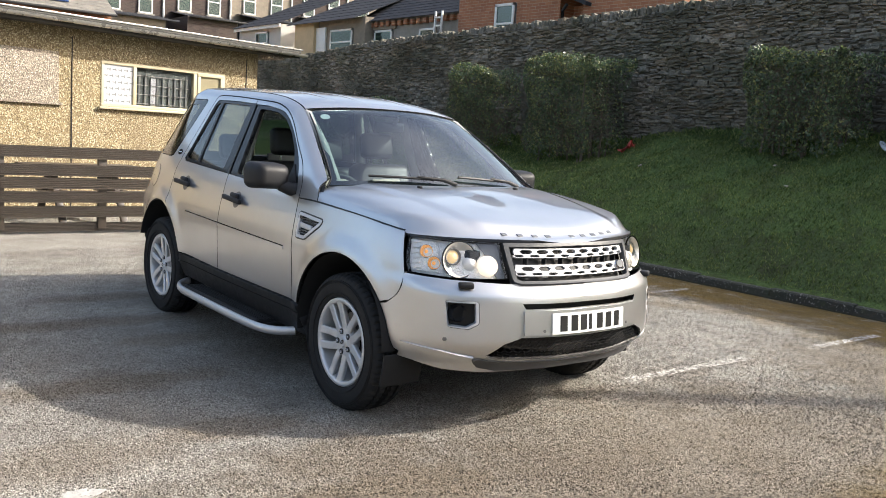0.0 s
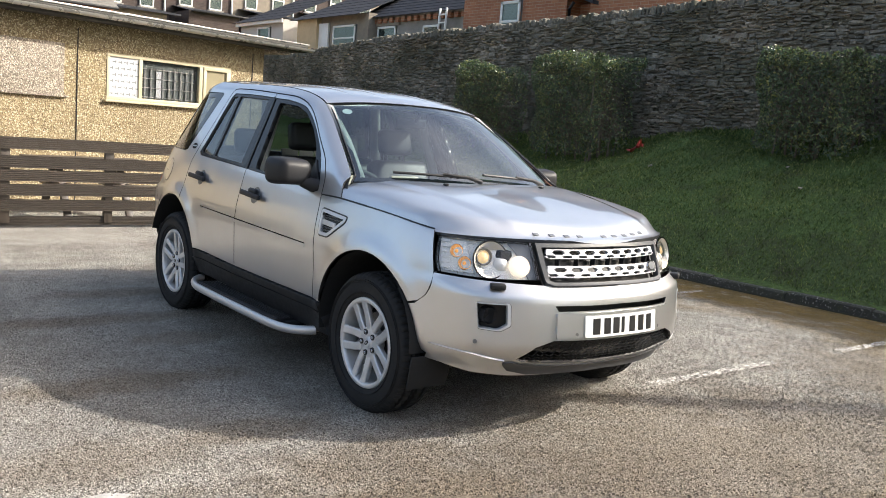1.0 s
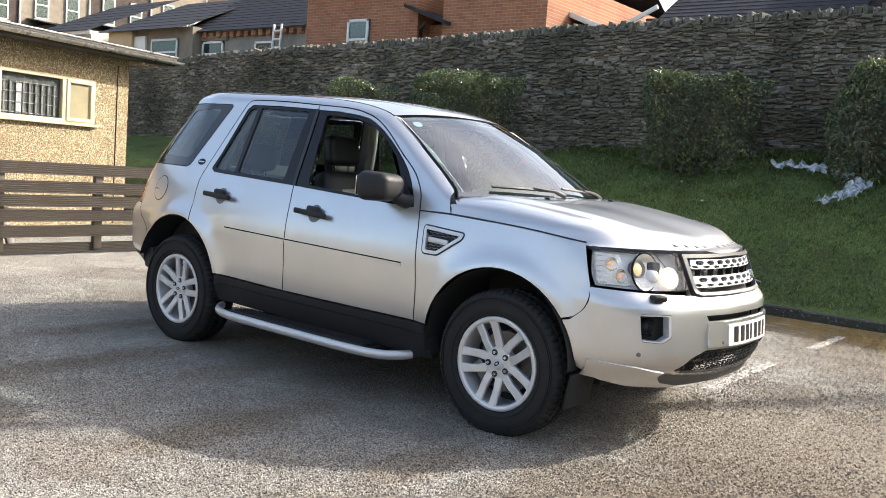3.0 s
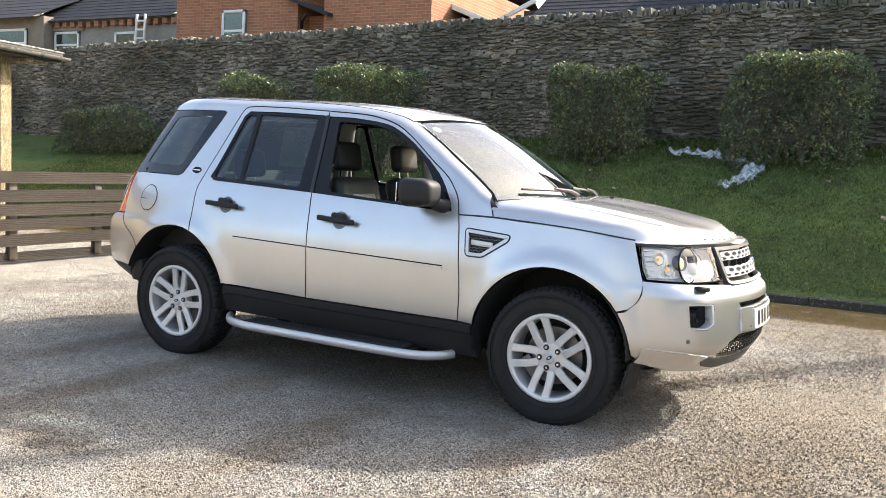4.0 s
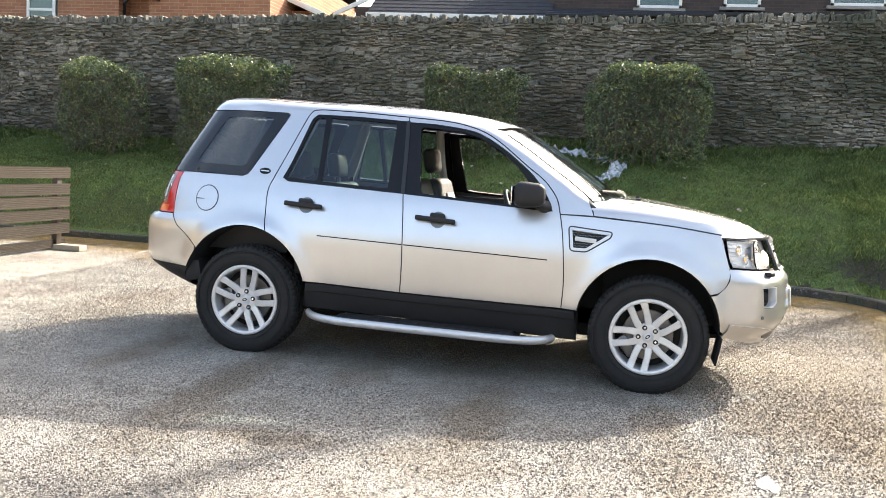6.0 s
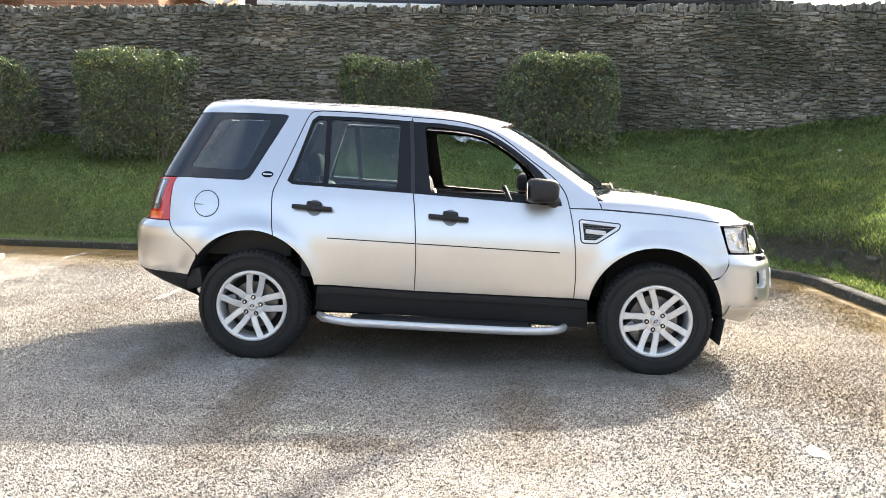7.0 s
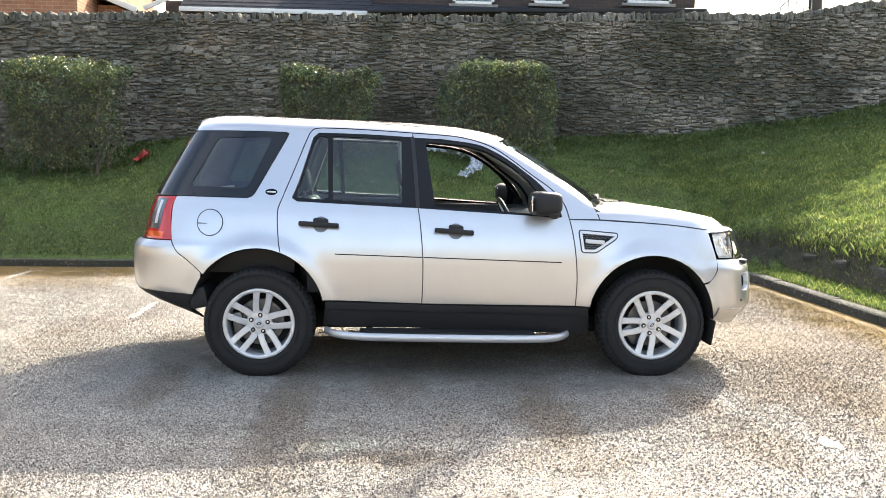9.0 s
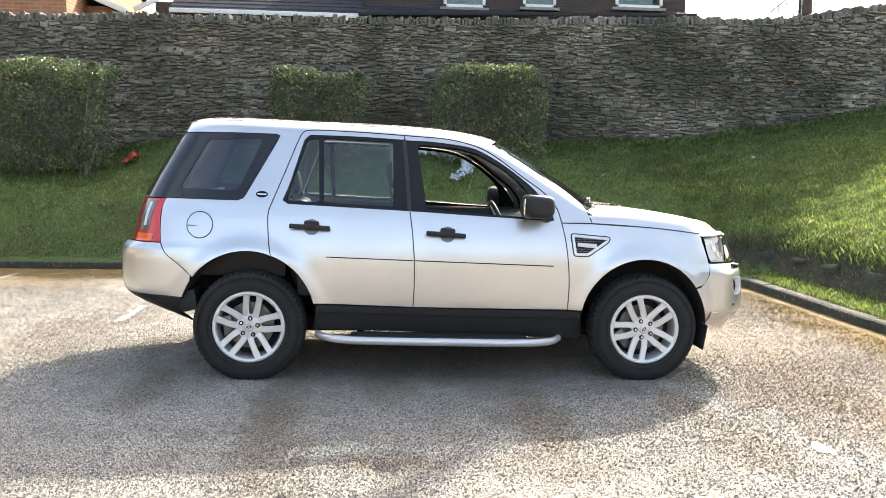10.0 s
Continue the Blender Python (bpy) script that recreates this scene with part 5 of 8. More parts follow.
patch("scuttle_panel", scuttle_surface, 5, 41, M_trim, car, "black scuttle panel under the wipers", v=(-0.93, 0.93), drop=0.004)
for va, vb in ((-1.0, -0.93), (0.93, 1.0)):
    patch("pillar_foot", scuttle_surface, 6, 8, M_ink, car, "dark gap at the foot of the windscreen pillar", v=(va, vb), drop=0.004)
for k, (v0, v1, top) in enumerate(((-0.06, -0.74, 0.045), (0.66, 0.04, 0.04))):
    pa = [screen_surface(np.array([0.03 + top * t]), np.array([v0 + (v1 - v0) * t]))[0] + (0.016, 0, 0.014) for t in np.linspace(0, 1, 9)]
    w = tube("windscreen_wiper", pa, 0.008, M_trim, car, 6, "black wiper resting at the foot of the windscreen")
    pb = [np.array(pa[0]) + (0.03, 0.02, -0.02), np.array(pa[1]) + (0.02, 0, 0.002), (pa[3] + pa[4]) / 2 + (0.004, 0, 0.010)]
    tube("wiper_arm", pb, [0.014, 0.011, 0.006], M_trim, w, 8)


# nose: bumper, grille, lamps and number plate
def mirror_u(right):
    """A right half from bottom-left round, closed with its mirror image."""
    r = np.array(right, float)
    return np.vstack([r, (r * (-1, 1))[::-1]])


def u_of(x, z):
    lo, hi = 0.5, 2.6
    for _ in range(40):
        mid = (lo + hi) / 2
        lo, hi = (mid, hi) if skin(mid, z)[0] < x else (lo, mid)
    return lo - S_FRONT


seam_pts = [(u_of(x, z), z) for x, z in ((1.778, 0.800), (1.783, 0.75), (1.762, 0.69), (1.712, 0.641))]
arch_pts = [(u_of(x, z), z) for x, z in (arc(FX, FZ, FR + 0.002, 33.0, 3.0, 6))]
lower = [(-0.93, 0.36), (-0.78, 0.335), (-0.58, 0.325), (-0.3, 0.335), (0.0, 0.34)]
bumper_right = np.vstack([np.array(lower[::-1]), np.array(arch_pts[::-1]), np.array(seam_pts[::-1]), [(-0.75, 0.79), (-0.475, 0.779), (0.0, 0.775)]])
low_grille = mirror_u([(0.0, 0.402), (-0.35, 0.404), (-0.56, 0.412), (-0.602, 0.43), (-0.52, 0.49), (-0.425, 0.522), (-0.2, 0.522), (0.0, 0.522)])
fog_hole = rounded([(-0.806, 0.694), (-0.642, 0.694), (-0.643, 0.589), (-0.696, 0.561), (-0.80, 0.568)], 0.012)
slot = mirror_u([(0.0, 0.668), (-0.40, 0.663), (-0.418, 0.688), (0.0, 0.690)])
bumper = panel("front_bumper", mirror_u(bumper_right), nose, M_paint, car, "silver front bumper with foglamps and a lower grille", res=0.021, gap=0.0015, holes=[low_grille, fog_hole, fog_hole * (-1, 1), slot], flips=(1,))[0]
panel("bumper_backing", mirror_u([(0.0, 0.36), (-0.7, 0.40), (-0.86, 0.50), (-0.86, 0.75), (0.0, 0.75)]), nose, M_ink, bumper, "black void behind the openings", lift=-0.075, lip=0.002, res=0.06, flips=(1,))
panel("number_plate_panel", mirror_u([(0.0, 0.532), (-0.415, 0.532), (-0.415, 0.657), (0.0, 0.662)]), nose, M_paint, bumper, "flat silver panel carrying the plate", lift=0.009, lip=0.02, res=0.04, flips=(1,))
for sg in (1, -1):
    lip_shape = np.array([(-0.655, 0.425), (-0.82, 0.452), (-1.05, 0.468), (-1.04, 0.385), (-0.93, 0.368), (-0.78, 0.345), (-0.665, 0.340)]) * (sg, 1)
    panel("bumper_lip", lip_shape, nose, M_paint, bumper, "raised lower corner lip", lift=0.010, lip=0.016, res=0.03, flips=(1,))
for sg in (1, -1):
    surround = fog_hole * (sg, 1)
    fs_ = panel("foglamp_surround", surround, nose, M_bright, bumper, "bright foglamp surround", lift=0.001, lip=0.05, gap=0.001, res=0.02, holes=[shrink(surround, 0.008) - (0.008 * sg, 0)], flips=(1,))[0]
    panel("foglamp_bowl", surround, nose, M_gloss, bumper, lift=-0.05, lip=0.002, res=0.03, flips=(1,))
    c = nose(np.array([-0.735 * sg]), np.array([0.63]))[0]
    bm = bmesh.new()
    lathe(bm, [(0.0, 0.0), (0.036, -0.004), (0.042, -0.012), (0.042, 0.03), (0.0, 0.03)], 24)
    fl = part("foglamp", bm, M_gloss, bumper, "round dark foglamp, unlit", 40)
    fl.matrix_world = Matrix.Translation((c[0] - 0.035, c[1] + 0.012 * sg, c[2])) @ Matrix.Rotation(radians(90), 4, "Z")
    for (u, z) in ((-0.814, 0.507), (-0.303, 0.553)):
        p0, n0 = frame_normals(nose, np.array([u * sg]), np.array([z]))
        bm = bmesh.new()
        lathe(bm, [(0.0, -0.003), (0.009, -0.003), (0.011, 0.004)], 16)
        sn = part("parking_sensor", bm, M_grey, bumper, "", 40)
        sn.matrix_world = Matrix.Translation(p0[0] + n0[0] * 0.006) @ Vector(n0[0]).to_track_quat("-Y", "Z").to_matrix().to_4x4()
    p0, n0 = frame_normals(nose, np.array([-0.69 * sg]), np.array([0.765]))
    box("headlamp_washer", (0.05, 0.075, 0.03), Matrix.Translation(p0[0] + (0.008, 0, 0.004)) @ Matrix.Rotation(radians(-32 * sg), 4, "Z"), M_trim, bumper, 0.01, 3, "black headlamp washer cap")
skid = mirror_u([(0.0, 0.342), (-0.50, 0.334), (-0.60, 0.352), (-0.655, 0.405), (-0.61, 0.414), (-0.55, 0.400), (-0.35, 0.392), (0.0, 0.390)])
panel("skid_panel", skid, nose, M_dgrey, bumper, "dark grey lower skid panel", lift=0.0065, lip=0.012, res=0.03, flips=(1,))
# ribs of the lower grille
bm = bmesh.new()
for row in range(7):
    z = 0.415 + row * 0.0165
    for k in range(-24, 25):
        u = k * 0.024 + (0.012 if row % 2 else 0)
        if abs(u) < 0.56 - max(0, z - 0.43) * 1.5:
            p = nose(np.array([u]), np.array([z]))[0]
            rbox(bm, (0.008, 0.019, 0.004), Matrix.Translation(p - (0.028, 0, 0)) @ Matrix.Rotation(radians(25 if k % 2 else -25), 4, "X"), 0)
part("lower_grille_mesh", bm, M_trim, bumper, "black mesh of the lower grille")
# number plate with plain bars
plate = panel("number_plate", mirror_u([(0.0, 0.534), (-0.262, 0.534), (-0.262, 0.643), (0.0, 0.643)]), nose, M_plate, car, "white number plate with plain black bars", lift=0.014, lip=0.005, res=0.04, flips=(1,))[0]
for u in (-0.192, -0.122, -0.060, -0.012, 0.058, 0.126, 0.194):
    wd = 0.011 if u == -0.012 else 0.022
    panel("plate_bar", np.array([(u - wd, 0.55), (u + wd, 0.55), (u + wd, 0.628), (u - wd, 0.628)]), nose, M_ink, plate, lift=0.0155, lip=0.001, gap=0, res=0.05, flips=(1,))

grille_out = mirror_u([(0.0, 0.768), (-0.40, 0.768), (-0.432, 0.778), (-0.468, 0.968), (0.0, 0.972)])
grille_in = mirror_u([(0.0, 0.788), (-0.385, 0.788), (-0.405, 0.797), (-0.432, 0.945), (0.0, 0.950)])
grille = panel("radiator_grille", grille_out, nose, M_dgrey, car, "grey-framed grille with two pierced silver bars", lift=0.012, lip=0.03, res=0.03, holes=[grille_in], flips=(1,))[0]
panel("grille_void", grille_in, nose, M_ink, grille, "black void behind the bars", lift=-0.05, lip=0.002, gap=-0.02, res=0.06, flips=(1,))
for z0, z1, top in ((0.899, 0.942, True), (0.812, 0.866, False)):
    holes_ = []
    for row, zf in ((0, 0.66), (1, 0.2)):
        z = z0 + (z1 - z0) * zf
        for k in range(-4, 5):
            u = k * 0.096 + (0.0 if row else 0.048)
            if abs(u) < 0.385:
                w_, h_ = (0.038, 0.0105) if not row else (0.033, 0.0062)
                holes_.append(np.array([(u - w_, z), (u - w_ * 0.6, z - h_), (u + w_ * 0.6, z - h_), (u + w_, z), (u + w_ * 0.55, z + h_), (u - w_ * 0.55, z + h_)]))
    panel("grille_bar", mirror_u([(0.0, z0), (-0.395, z0), (-0.41, (z0 + z1) / 2), (-0.405, z1), (0.0, z1)]), nose, M_satin, grille, "pierced satin silver bar", lift=0.004, lip=0.02, res=0.022, gap=0.0, holes=holes_, flips=(1,))
oval = np.array([(0.338 + 0.042 * math.cos(a), 0.846 + 0.025 * math.sin(a)) for a in np.linspace(0, 2 * math.pi, 29)[:-1]])
panel("grille_badge", oval, nose, M_chrome, grille, "plain oval badge", lift=0.014, lip=0.012, gap=0, res=0.02, flips=(1,))
panel("badge_face", (oval - (0.338, 0.846)) * 0.8 + (0.338, 0.846), nose, M_grey, grille, lift=0.0155, lip=0.002, gap=0, res=0.02, flips=(1,))
for k in range(-3, 4):
    p = nose(np.array([k * 0.11]), np.array([0.882]))[0]
    box("grille_stay", (0.03, 0.006, 0.045), Matrix.Translation(p - (0.02, 0, 0)), M_trim, grille, 0)

lamp_shape = np.vstack([dense([(-0.972, 0.806), (-0.985, 0.87), (-0.968, 0.988)], 4), dense([(-0.968, 0.988), (-0.75, 0.981), (-0.480, 0.973)], 4)[1:], [(-0.474, 0.965), (-0.452, 0.800)], dense([(-0.46, 0.797), (-0.7, 0.795), (-0.972, 0.806)], 4)[:-1]])
for sg in (1, -1):
    shape = lamp_shape * (sg, 1)
    hl = panel("headlamp", shape, nose, M_gloss, car, "clear headlamp unit, lit" if sg == 1 else "clear headlamp unit", lift=0.001, lip=0.03, gap=0.002, res=0.03, holes=[shrink(shape, 0.006)], flips=(1,))[0]
    panel("lamp_lens", shrink(shape, 0.007), nose, M_lens, hl, "clear lens", lift=0.0, lip=0.004, gap=0, res=0.03, flips=(1,))
    panel("lamp_housing", shape, nose, M_facet, hl, "silvery housing", lift=-0.038, lip=0.002, gap=0.004, res=0.05, flips=(1,))
    mask = np.array([(-0.60, 0.972), (-0.482, 0.966), (-0.460, 0.806), (-0.50, 0.804), (-0.56, 0.93)]) * (sg, 1)
    panel("lamp_mask", mask, nose, M_grey, hl, "dark grey inner corner of the lamp", lift=-0.028, lip=0.006, gap=0, res=0.03, flips=(1,))
    side_cell = np.array([(-0.955, 0.82), (-0.965, 0.965), (-0.815, 0.965), (-0.80, 0.90), (-0.775, 0.82)]) * (sg, 1)
    panel("indicator_cell", side_cell, nose, M_facet, hl, "bright faceted indicator cell", lift=-0.024, lip=0.012, gap=0, res=0.03, flips=(1,))
    for k in range(6):
        zr = 0.832 + k * 0.024
        ribs = np.array([(-0.955, zr), (-0.955, zr + 0.012), (-0.905, zr + 0.012), (-0.905, zr)]) * (sg, 1)
        panel("lamp_rib", ribs, nose, M_innerlamp, hl, lift=-0.014, lip=0.008, gap=0, res=0.03, flips=(1,))
    for name_, u, z, r, deep, material, lab in (("main_reflector", -0.69, 0.886, 0.088, 0.034, M_reflector, "bright main reflector bowl"),):
        p0, n0 = frame_normals(nose, np.array([u * sg]), np.array([z]))
        q_ = (Vector(n0[0]) * 0.55 + Vector((1, 0, 0)) * 0.6).normalized().to_track_quat("-Y", "Z").to_matrix().to_4x4()
        at = Matrix.Translation(p0[0] - n0[0] * 0.016) @ q_
        bm = bmesh.new()
        lathe(bm, [(r + 0.004, 0.004), (r + 0.002, -0.002), (r - 0.004, 0.0), (r * 0.8, deep * 0.5), (r * 0.45, deep), (0.012, deep * 1.1)], 32)
        part(name_, bm, material, hl, lab, 60).matrix_world = at
        if name_ == "main_reflector":
            bm = bmesh.new()
            lathe(bm, [(r + 0.0045, 0.004), (r + 0.0045, -0.004), (r - 0.001, -0.004), (r - 0.001, 0.004)], 40)
            part("reflector_ring", bm, M_gloss, hl, "thin dark ring round the bowl", 60).matrix_world = at
    p0, n0 = frame_normals(nose, np.array([-0.722 * sg]), np.array([0.900]))
    facing = Vector(n0[0] * 0.6 + np.array((0.5, 0, 0))).to_track_quat("-Y", "Z").to_matrix().to_4x4()
    bm = bmesh.new()
    lathe(bm, [(0.040, 0.03), (0.042, -0.004), (0.039, -0.007), (0.035, -0.003), (0.033, 0.02)], 32)
    part("projector_ring", bm, M_grey, hl, "grey projector collar", 60).matrix_world = Matrix.Translation(p0[0] - n0[0] * 0.022) @ facing
    bm = bmesh.new()
    lathe(bm, [(0.0, -0.008), (0.014, -0.006), (0.026, 0.001), (0.034, 0.012)], 28)
    part("projector_lens", bm, M_beam, hl, "glass projector lens with a warm glow", 60).matrix_world = Matrix.Translation(p0[0] - n0[0] * 0.024) @ facing
    p0, n0 = frame_normals(nose, np.array([-0.632 * sg]), np.array([0.872]))
    bm = bmesh.new()
    lathe(bm, [(0.0, -0.020), (0.018, -0.016), (0.033, -0.004), (0.040, 0.014)], 28)
    part("bulb_shield", bm, M_innerlamp, hl, "domed bright bulb shield", 60).matrix_world = Matrix.Translation(p0[0] - n0[0] * 0.036) @ facing
    p0, n0 = frame_normals(nose, np.array([-0.545 * sg]), np.array([0.862]))
    bm = bmesh.new()
    lathe(bm, [(0.0, -0.012), (0.034, -0.007), (0.052, 0.004), (0.052, 0.010)], 28)
    part("lit_lens", bm, M_lamp if sg == 1 else M_reflector, hl, "round warm-lit lamp", 60).matrix_world = Matrix.Translation(p0[0] - n0[0] * 0.014) @ Vector(n0[0]).to_track_quat("-Y", "Z").to_matrix().to_4x4()
    for u, z in ((-0.868, 0.915), (-0.826, 0.862)):
        p0, n0 = frame_normals(nose, np.array([u * sg]), np.array([z]))
        bm = bmesh.new()
        lathe(bm, [(0.033, -0.006), (0.031, -0.008), (0.024, 0.002), (0.012, 0.010), (0.0, 0.012)], 20)
        part("bulb_bowl", bm, M_amberglass, hl, "small amber-tinted reflector bowl", 60).matrix_world = Matrix.Translation(p0[0] - n0[0] * 0.020) @ Vector(n0[0] * 0.6 + np.array((0.4, 0, 0))).to_track_quat("-Y", "Z").to_matrix().to_4x4()
        bm = bmesh.new()
        bmesh.ops.create_icosphere(bm, subdivisions=2, radius=0.009)
        part("amber_bulb", bm, M_amberglint, hl, "small amber bulb", 60).matrix_world = Matrix.Translation(p0[0] - n0[0] * 0.022)


# tail: lamps, bumper, tailgate
def tail(u, z):
    """The tail's point at the length u from the middle (right negative)."""
    p = skin(S_REAR + np.abs(u), z)
    p[..., 1] = np.where(np.asarray(u) > 0, -p[..., 1], p[..., 1])
    return p


def t_of(x, z):
    lo, hi = -2.6, 0.0
    for _ in range(40):
        mid = (lo + hi) / 2
        lo, hi = (mid, hi) if skin(mid, z)[0] < x else (lo, mid)
    return -(lo - S_REAR)


edge_l = [(t_of(x, z), z) for x, z in ((-1.892, 1.184), (-1.914, 1.13), (-1.918, 1.0), (-1.909, 0.899))]
for sg in (1, -1):
    lamp = np.array(edge_l + [(-0.60, 0.897), (-0.56, 1.0), (-0.58, 1.18)]) * (sg, 1)
    tl = panel("tail_lamp", lamp, tail, M_red, car, "red and clear wrap-round tail lamp", res=0.03, lip=0.03, flips=(1,))[0]
    inner = np.array([(-0.90, 1.165), (-0.895, 0.965), (-0.70, 0.96), (-0.70, 1.165)]) * (sg, 1)
    ue = edge_l[1][0]
    inner = np.array([(ue + 0.065, 1.168), (ue + 0.06, 0.965), (ue + 0.20, 0.965), (ue + 0.20, 1.168)]) * (sg, 1)
    panel("reversing_lens", inner, tail, M_smoke, tl, "smoked clear lens", res=0.03, gap=0, lift=0.002, lip=0.003, flips=(1,))
    streak = np.array([(ue + 0.10, 1.155), (ue + 0.095, 1.0), (ue + 0.125, 1.0), (ue + 0.13, 1.155)]) * (sg, 1)
    panel("lens_streak", streak, tail, M_bright, tl, "bright inner reflector strip", res=0.03, gap=0, lift=0.0035, lip=0.002, flips=(1,))
    panel("indicator_lens", np.array([(ue + 0.012, 0.905), (ue + 0.01, 0.95), (ue + 0.2, 0.95), (ue + 0.2, 0.905)]) * (sg, 1), tail, M_orange, tl, "orange-red lower lens", res=0.03, gap=0, lift=0.002, lip=0.003, flips=(1,))
rb = [(t_of(x, z), z) for x, z in dense([(-1.909, 0.8955), (-1.869, 0.8245), (-1.799, 0.7705), (-1.702, 0.6895)], 4)] + [(t_of(x, z), z) for x, z in arc(RX, RZ, RR + 0.002, 143.0, 163.0, 5)[1:]]
rear_bumper = panel("rear_bumper", mirror_u(np.vstack([[(0.0, 0.565), (-0.6, 0.565)], rb[::-1], [(-0.60, 0.893), (0.0, 0.893)]])), tail, M_paint, car, "silver rear bumper", gap=0.0015, flips=(1,))[0]
vl = [(t_of(x, z), z) for x, z in ((-1.752, 0.54), (-1.772, 0.46), (-1.755, 0.375), (-1.735, 0.35))]
panel("rear_valance", mirror_u(np.vstack([[(0.0, 0.37), (-0.5, 0.37)], vl[::-1], [(-0.9, 0.556), (-0.6, 0.56), (0.0, 0.56)]])), tail, M_trim, rear_bumper, "black plastic lower valance", flips=(1,), res=0.05)
for sg in (1, -1):
    box("valance_end", (0.12, 0.42, 0.14), pose(-1.73, -0.66 * sg, 0.518, 0, -12, 0), M_trim, rear_bumper, 0.02)
tailgate = panel("tailgate", mirror_u([(0.0, 0.90), (-0.575, 0.90), (-0.545, 1.0), (-0.575, 1.185), (0.0, 1.185)]), tail, M_paint, car, "silver tailgate", res=0.05, flips=(1,))[0]
gl = [(t_of(x, z), z) for x, z in ((-2.046, 1.192), (-1.962, 1.35), (-1.804, 1.62))]
panel("rear_window", mirror_u(np.vstack([[(0.0, 1.192), (-0.6, 1.192)], gl, [(-0.5, 1.622), (0.0, 1.625)]])), tail, M_priv, tailgate, "dark rear window", res=0.06, flips=(1,))

# arch liners, underbody and mud flaps
for (ax, az, ar) in ARCHES:
    for sg in (1, -1):
        bm = bmesh.new()
        ring = arc(ax, az, ar - 0.004, 0 if ax > 0 else -8, 188 if ax > 0 else 163, 30)
        rows = [[bm.verts.new((x, y * sg, z)) for x, z in ring] for y in (-0.925, -0.88, -0.50)]
        for a, b in zip(rows, rows[1:]):
            for i in range(len(ring) - 1):
                bm.faces.new((a[i], a[i + 1], b[i + 1], b[i]))
        for a in (rows[2],):
            bm.faces.new(a)
        part("arch_liner", bm, M_under, car, "black wheel-arch liner", 60)
box("underbody", (3.4, 1.0, 0.22), pose(-0.0, 0, 0.36), M_under, car, 0.03, label="dark underside of the car")
box("underbody", (1.7, 1.66, 0.16), pose(-0.03, 0, 0.40), M_under, car, 0.03)
box("engine_bay", (0.95, 1.2, 0.5), pose(1.5, 0, 0.68), M_under, car, 0.03)
box("front_undertray", (0.26, 1.0, 0.03), pose(1.82, 0, 0.335, 0, -6, 0), M_under, car, 0.01)
for sg in (1, -1):
    box("mud_flap", (0.012, 0.24, 0.17), pose(1.745, -0.80 * sg, 0.30, 0, 9, 0), M_under, car, 0.004, label="black rubber flap ahead of the front wheel")


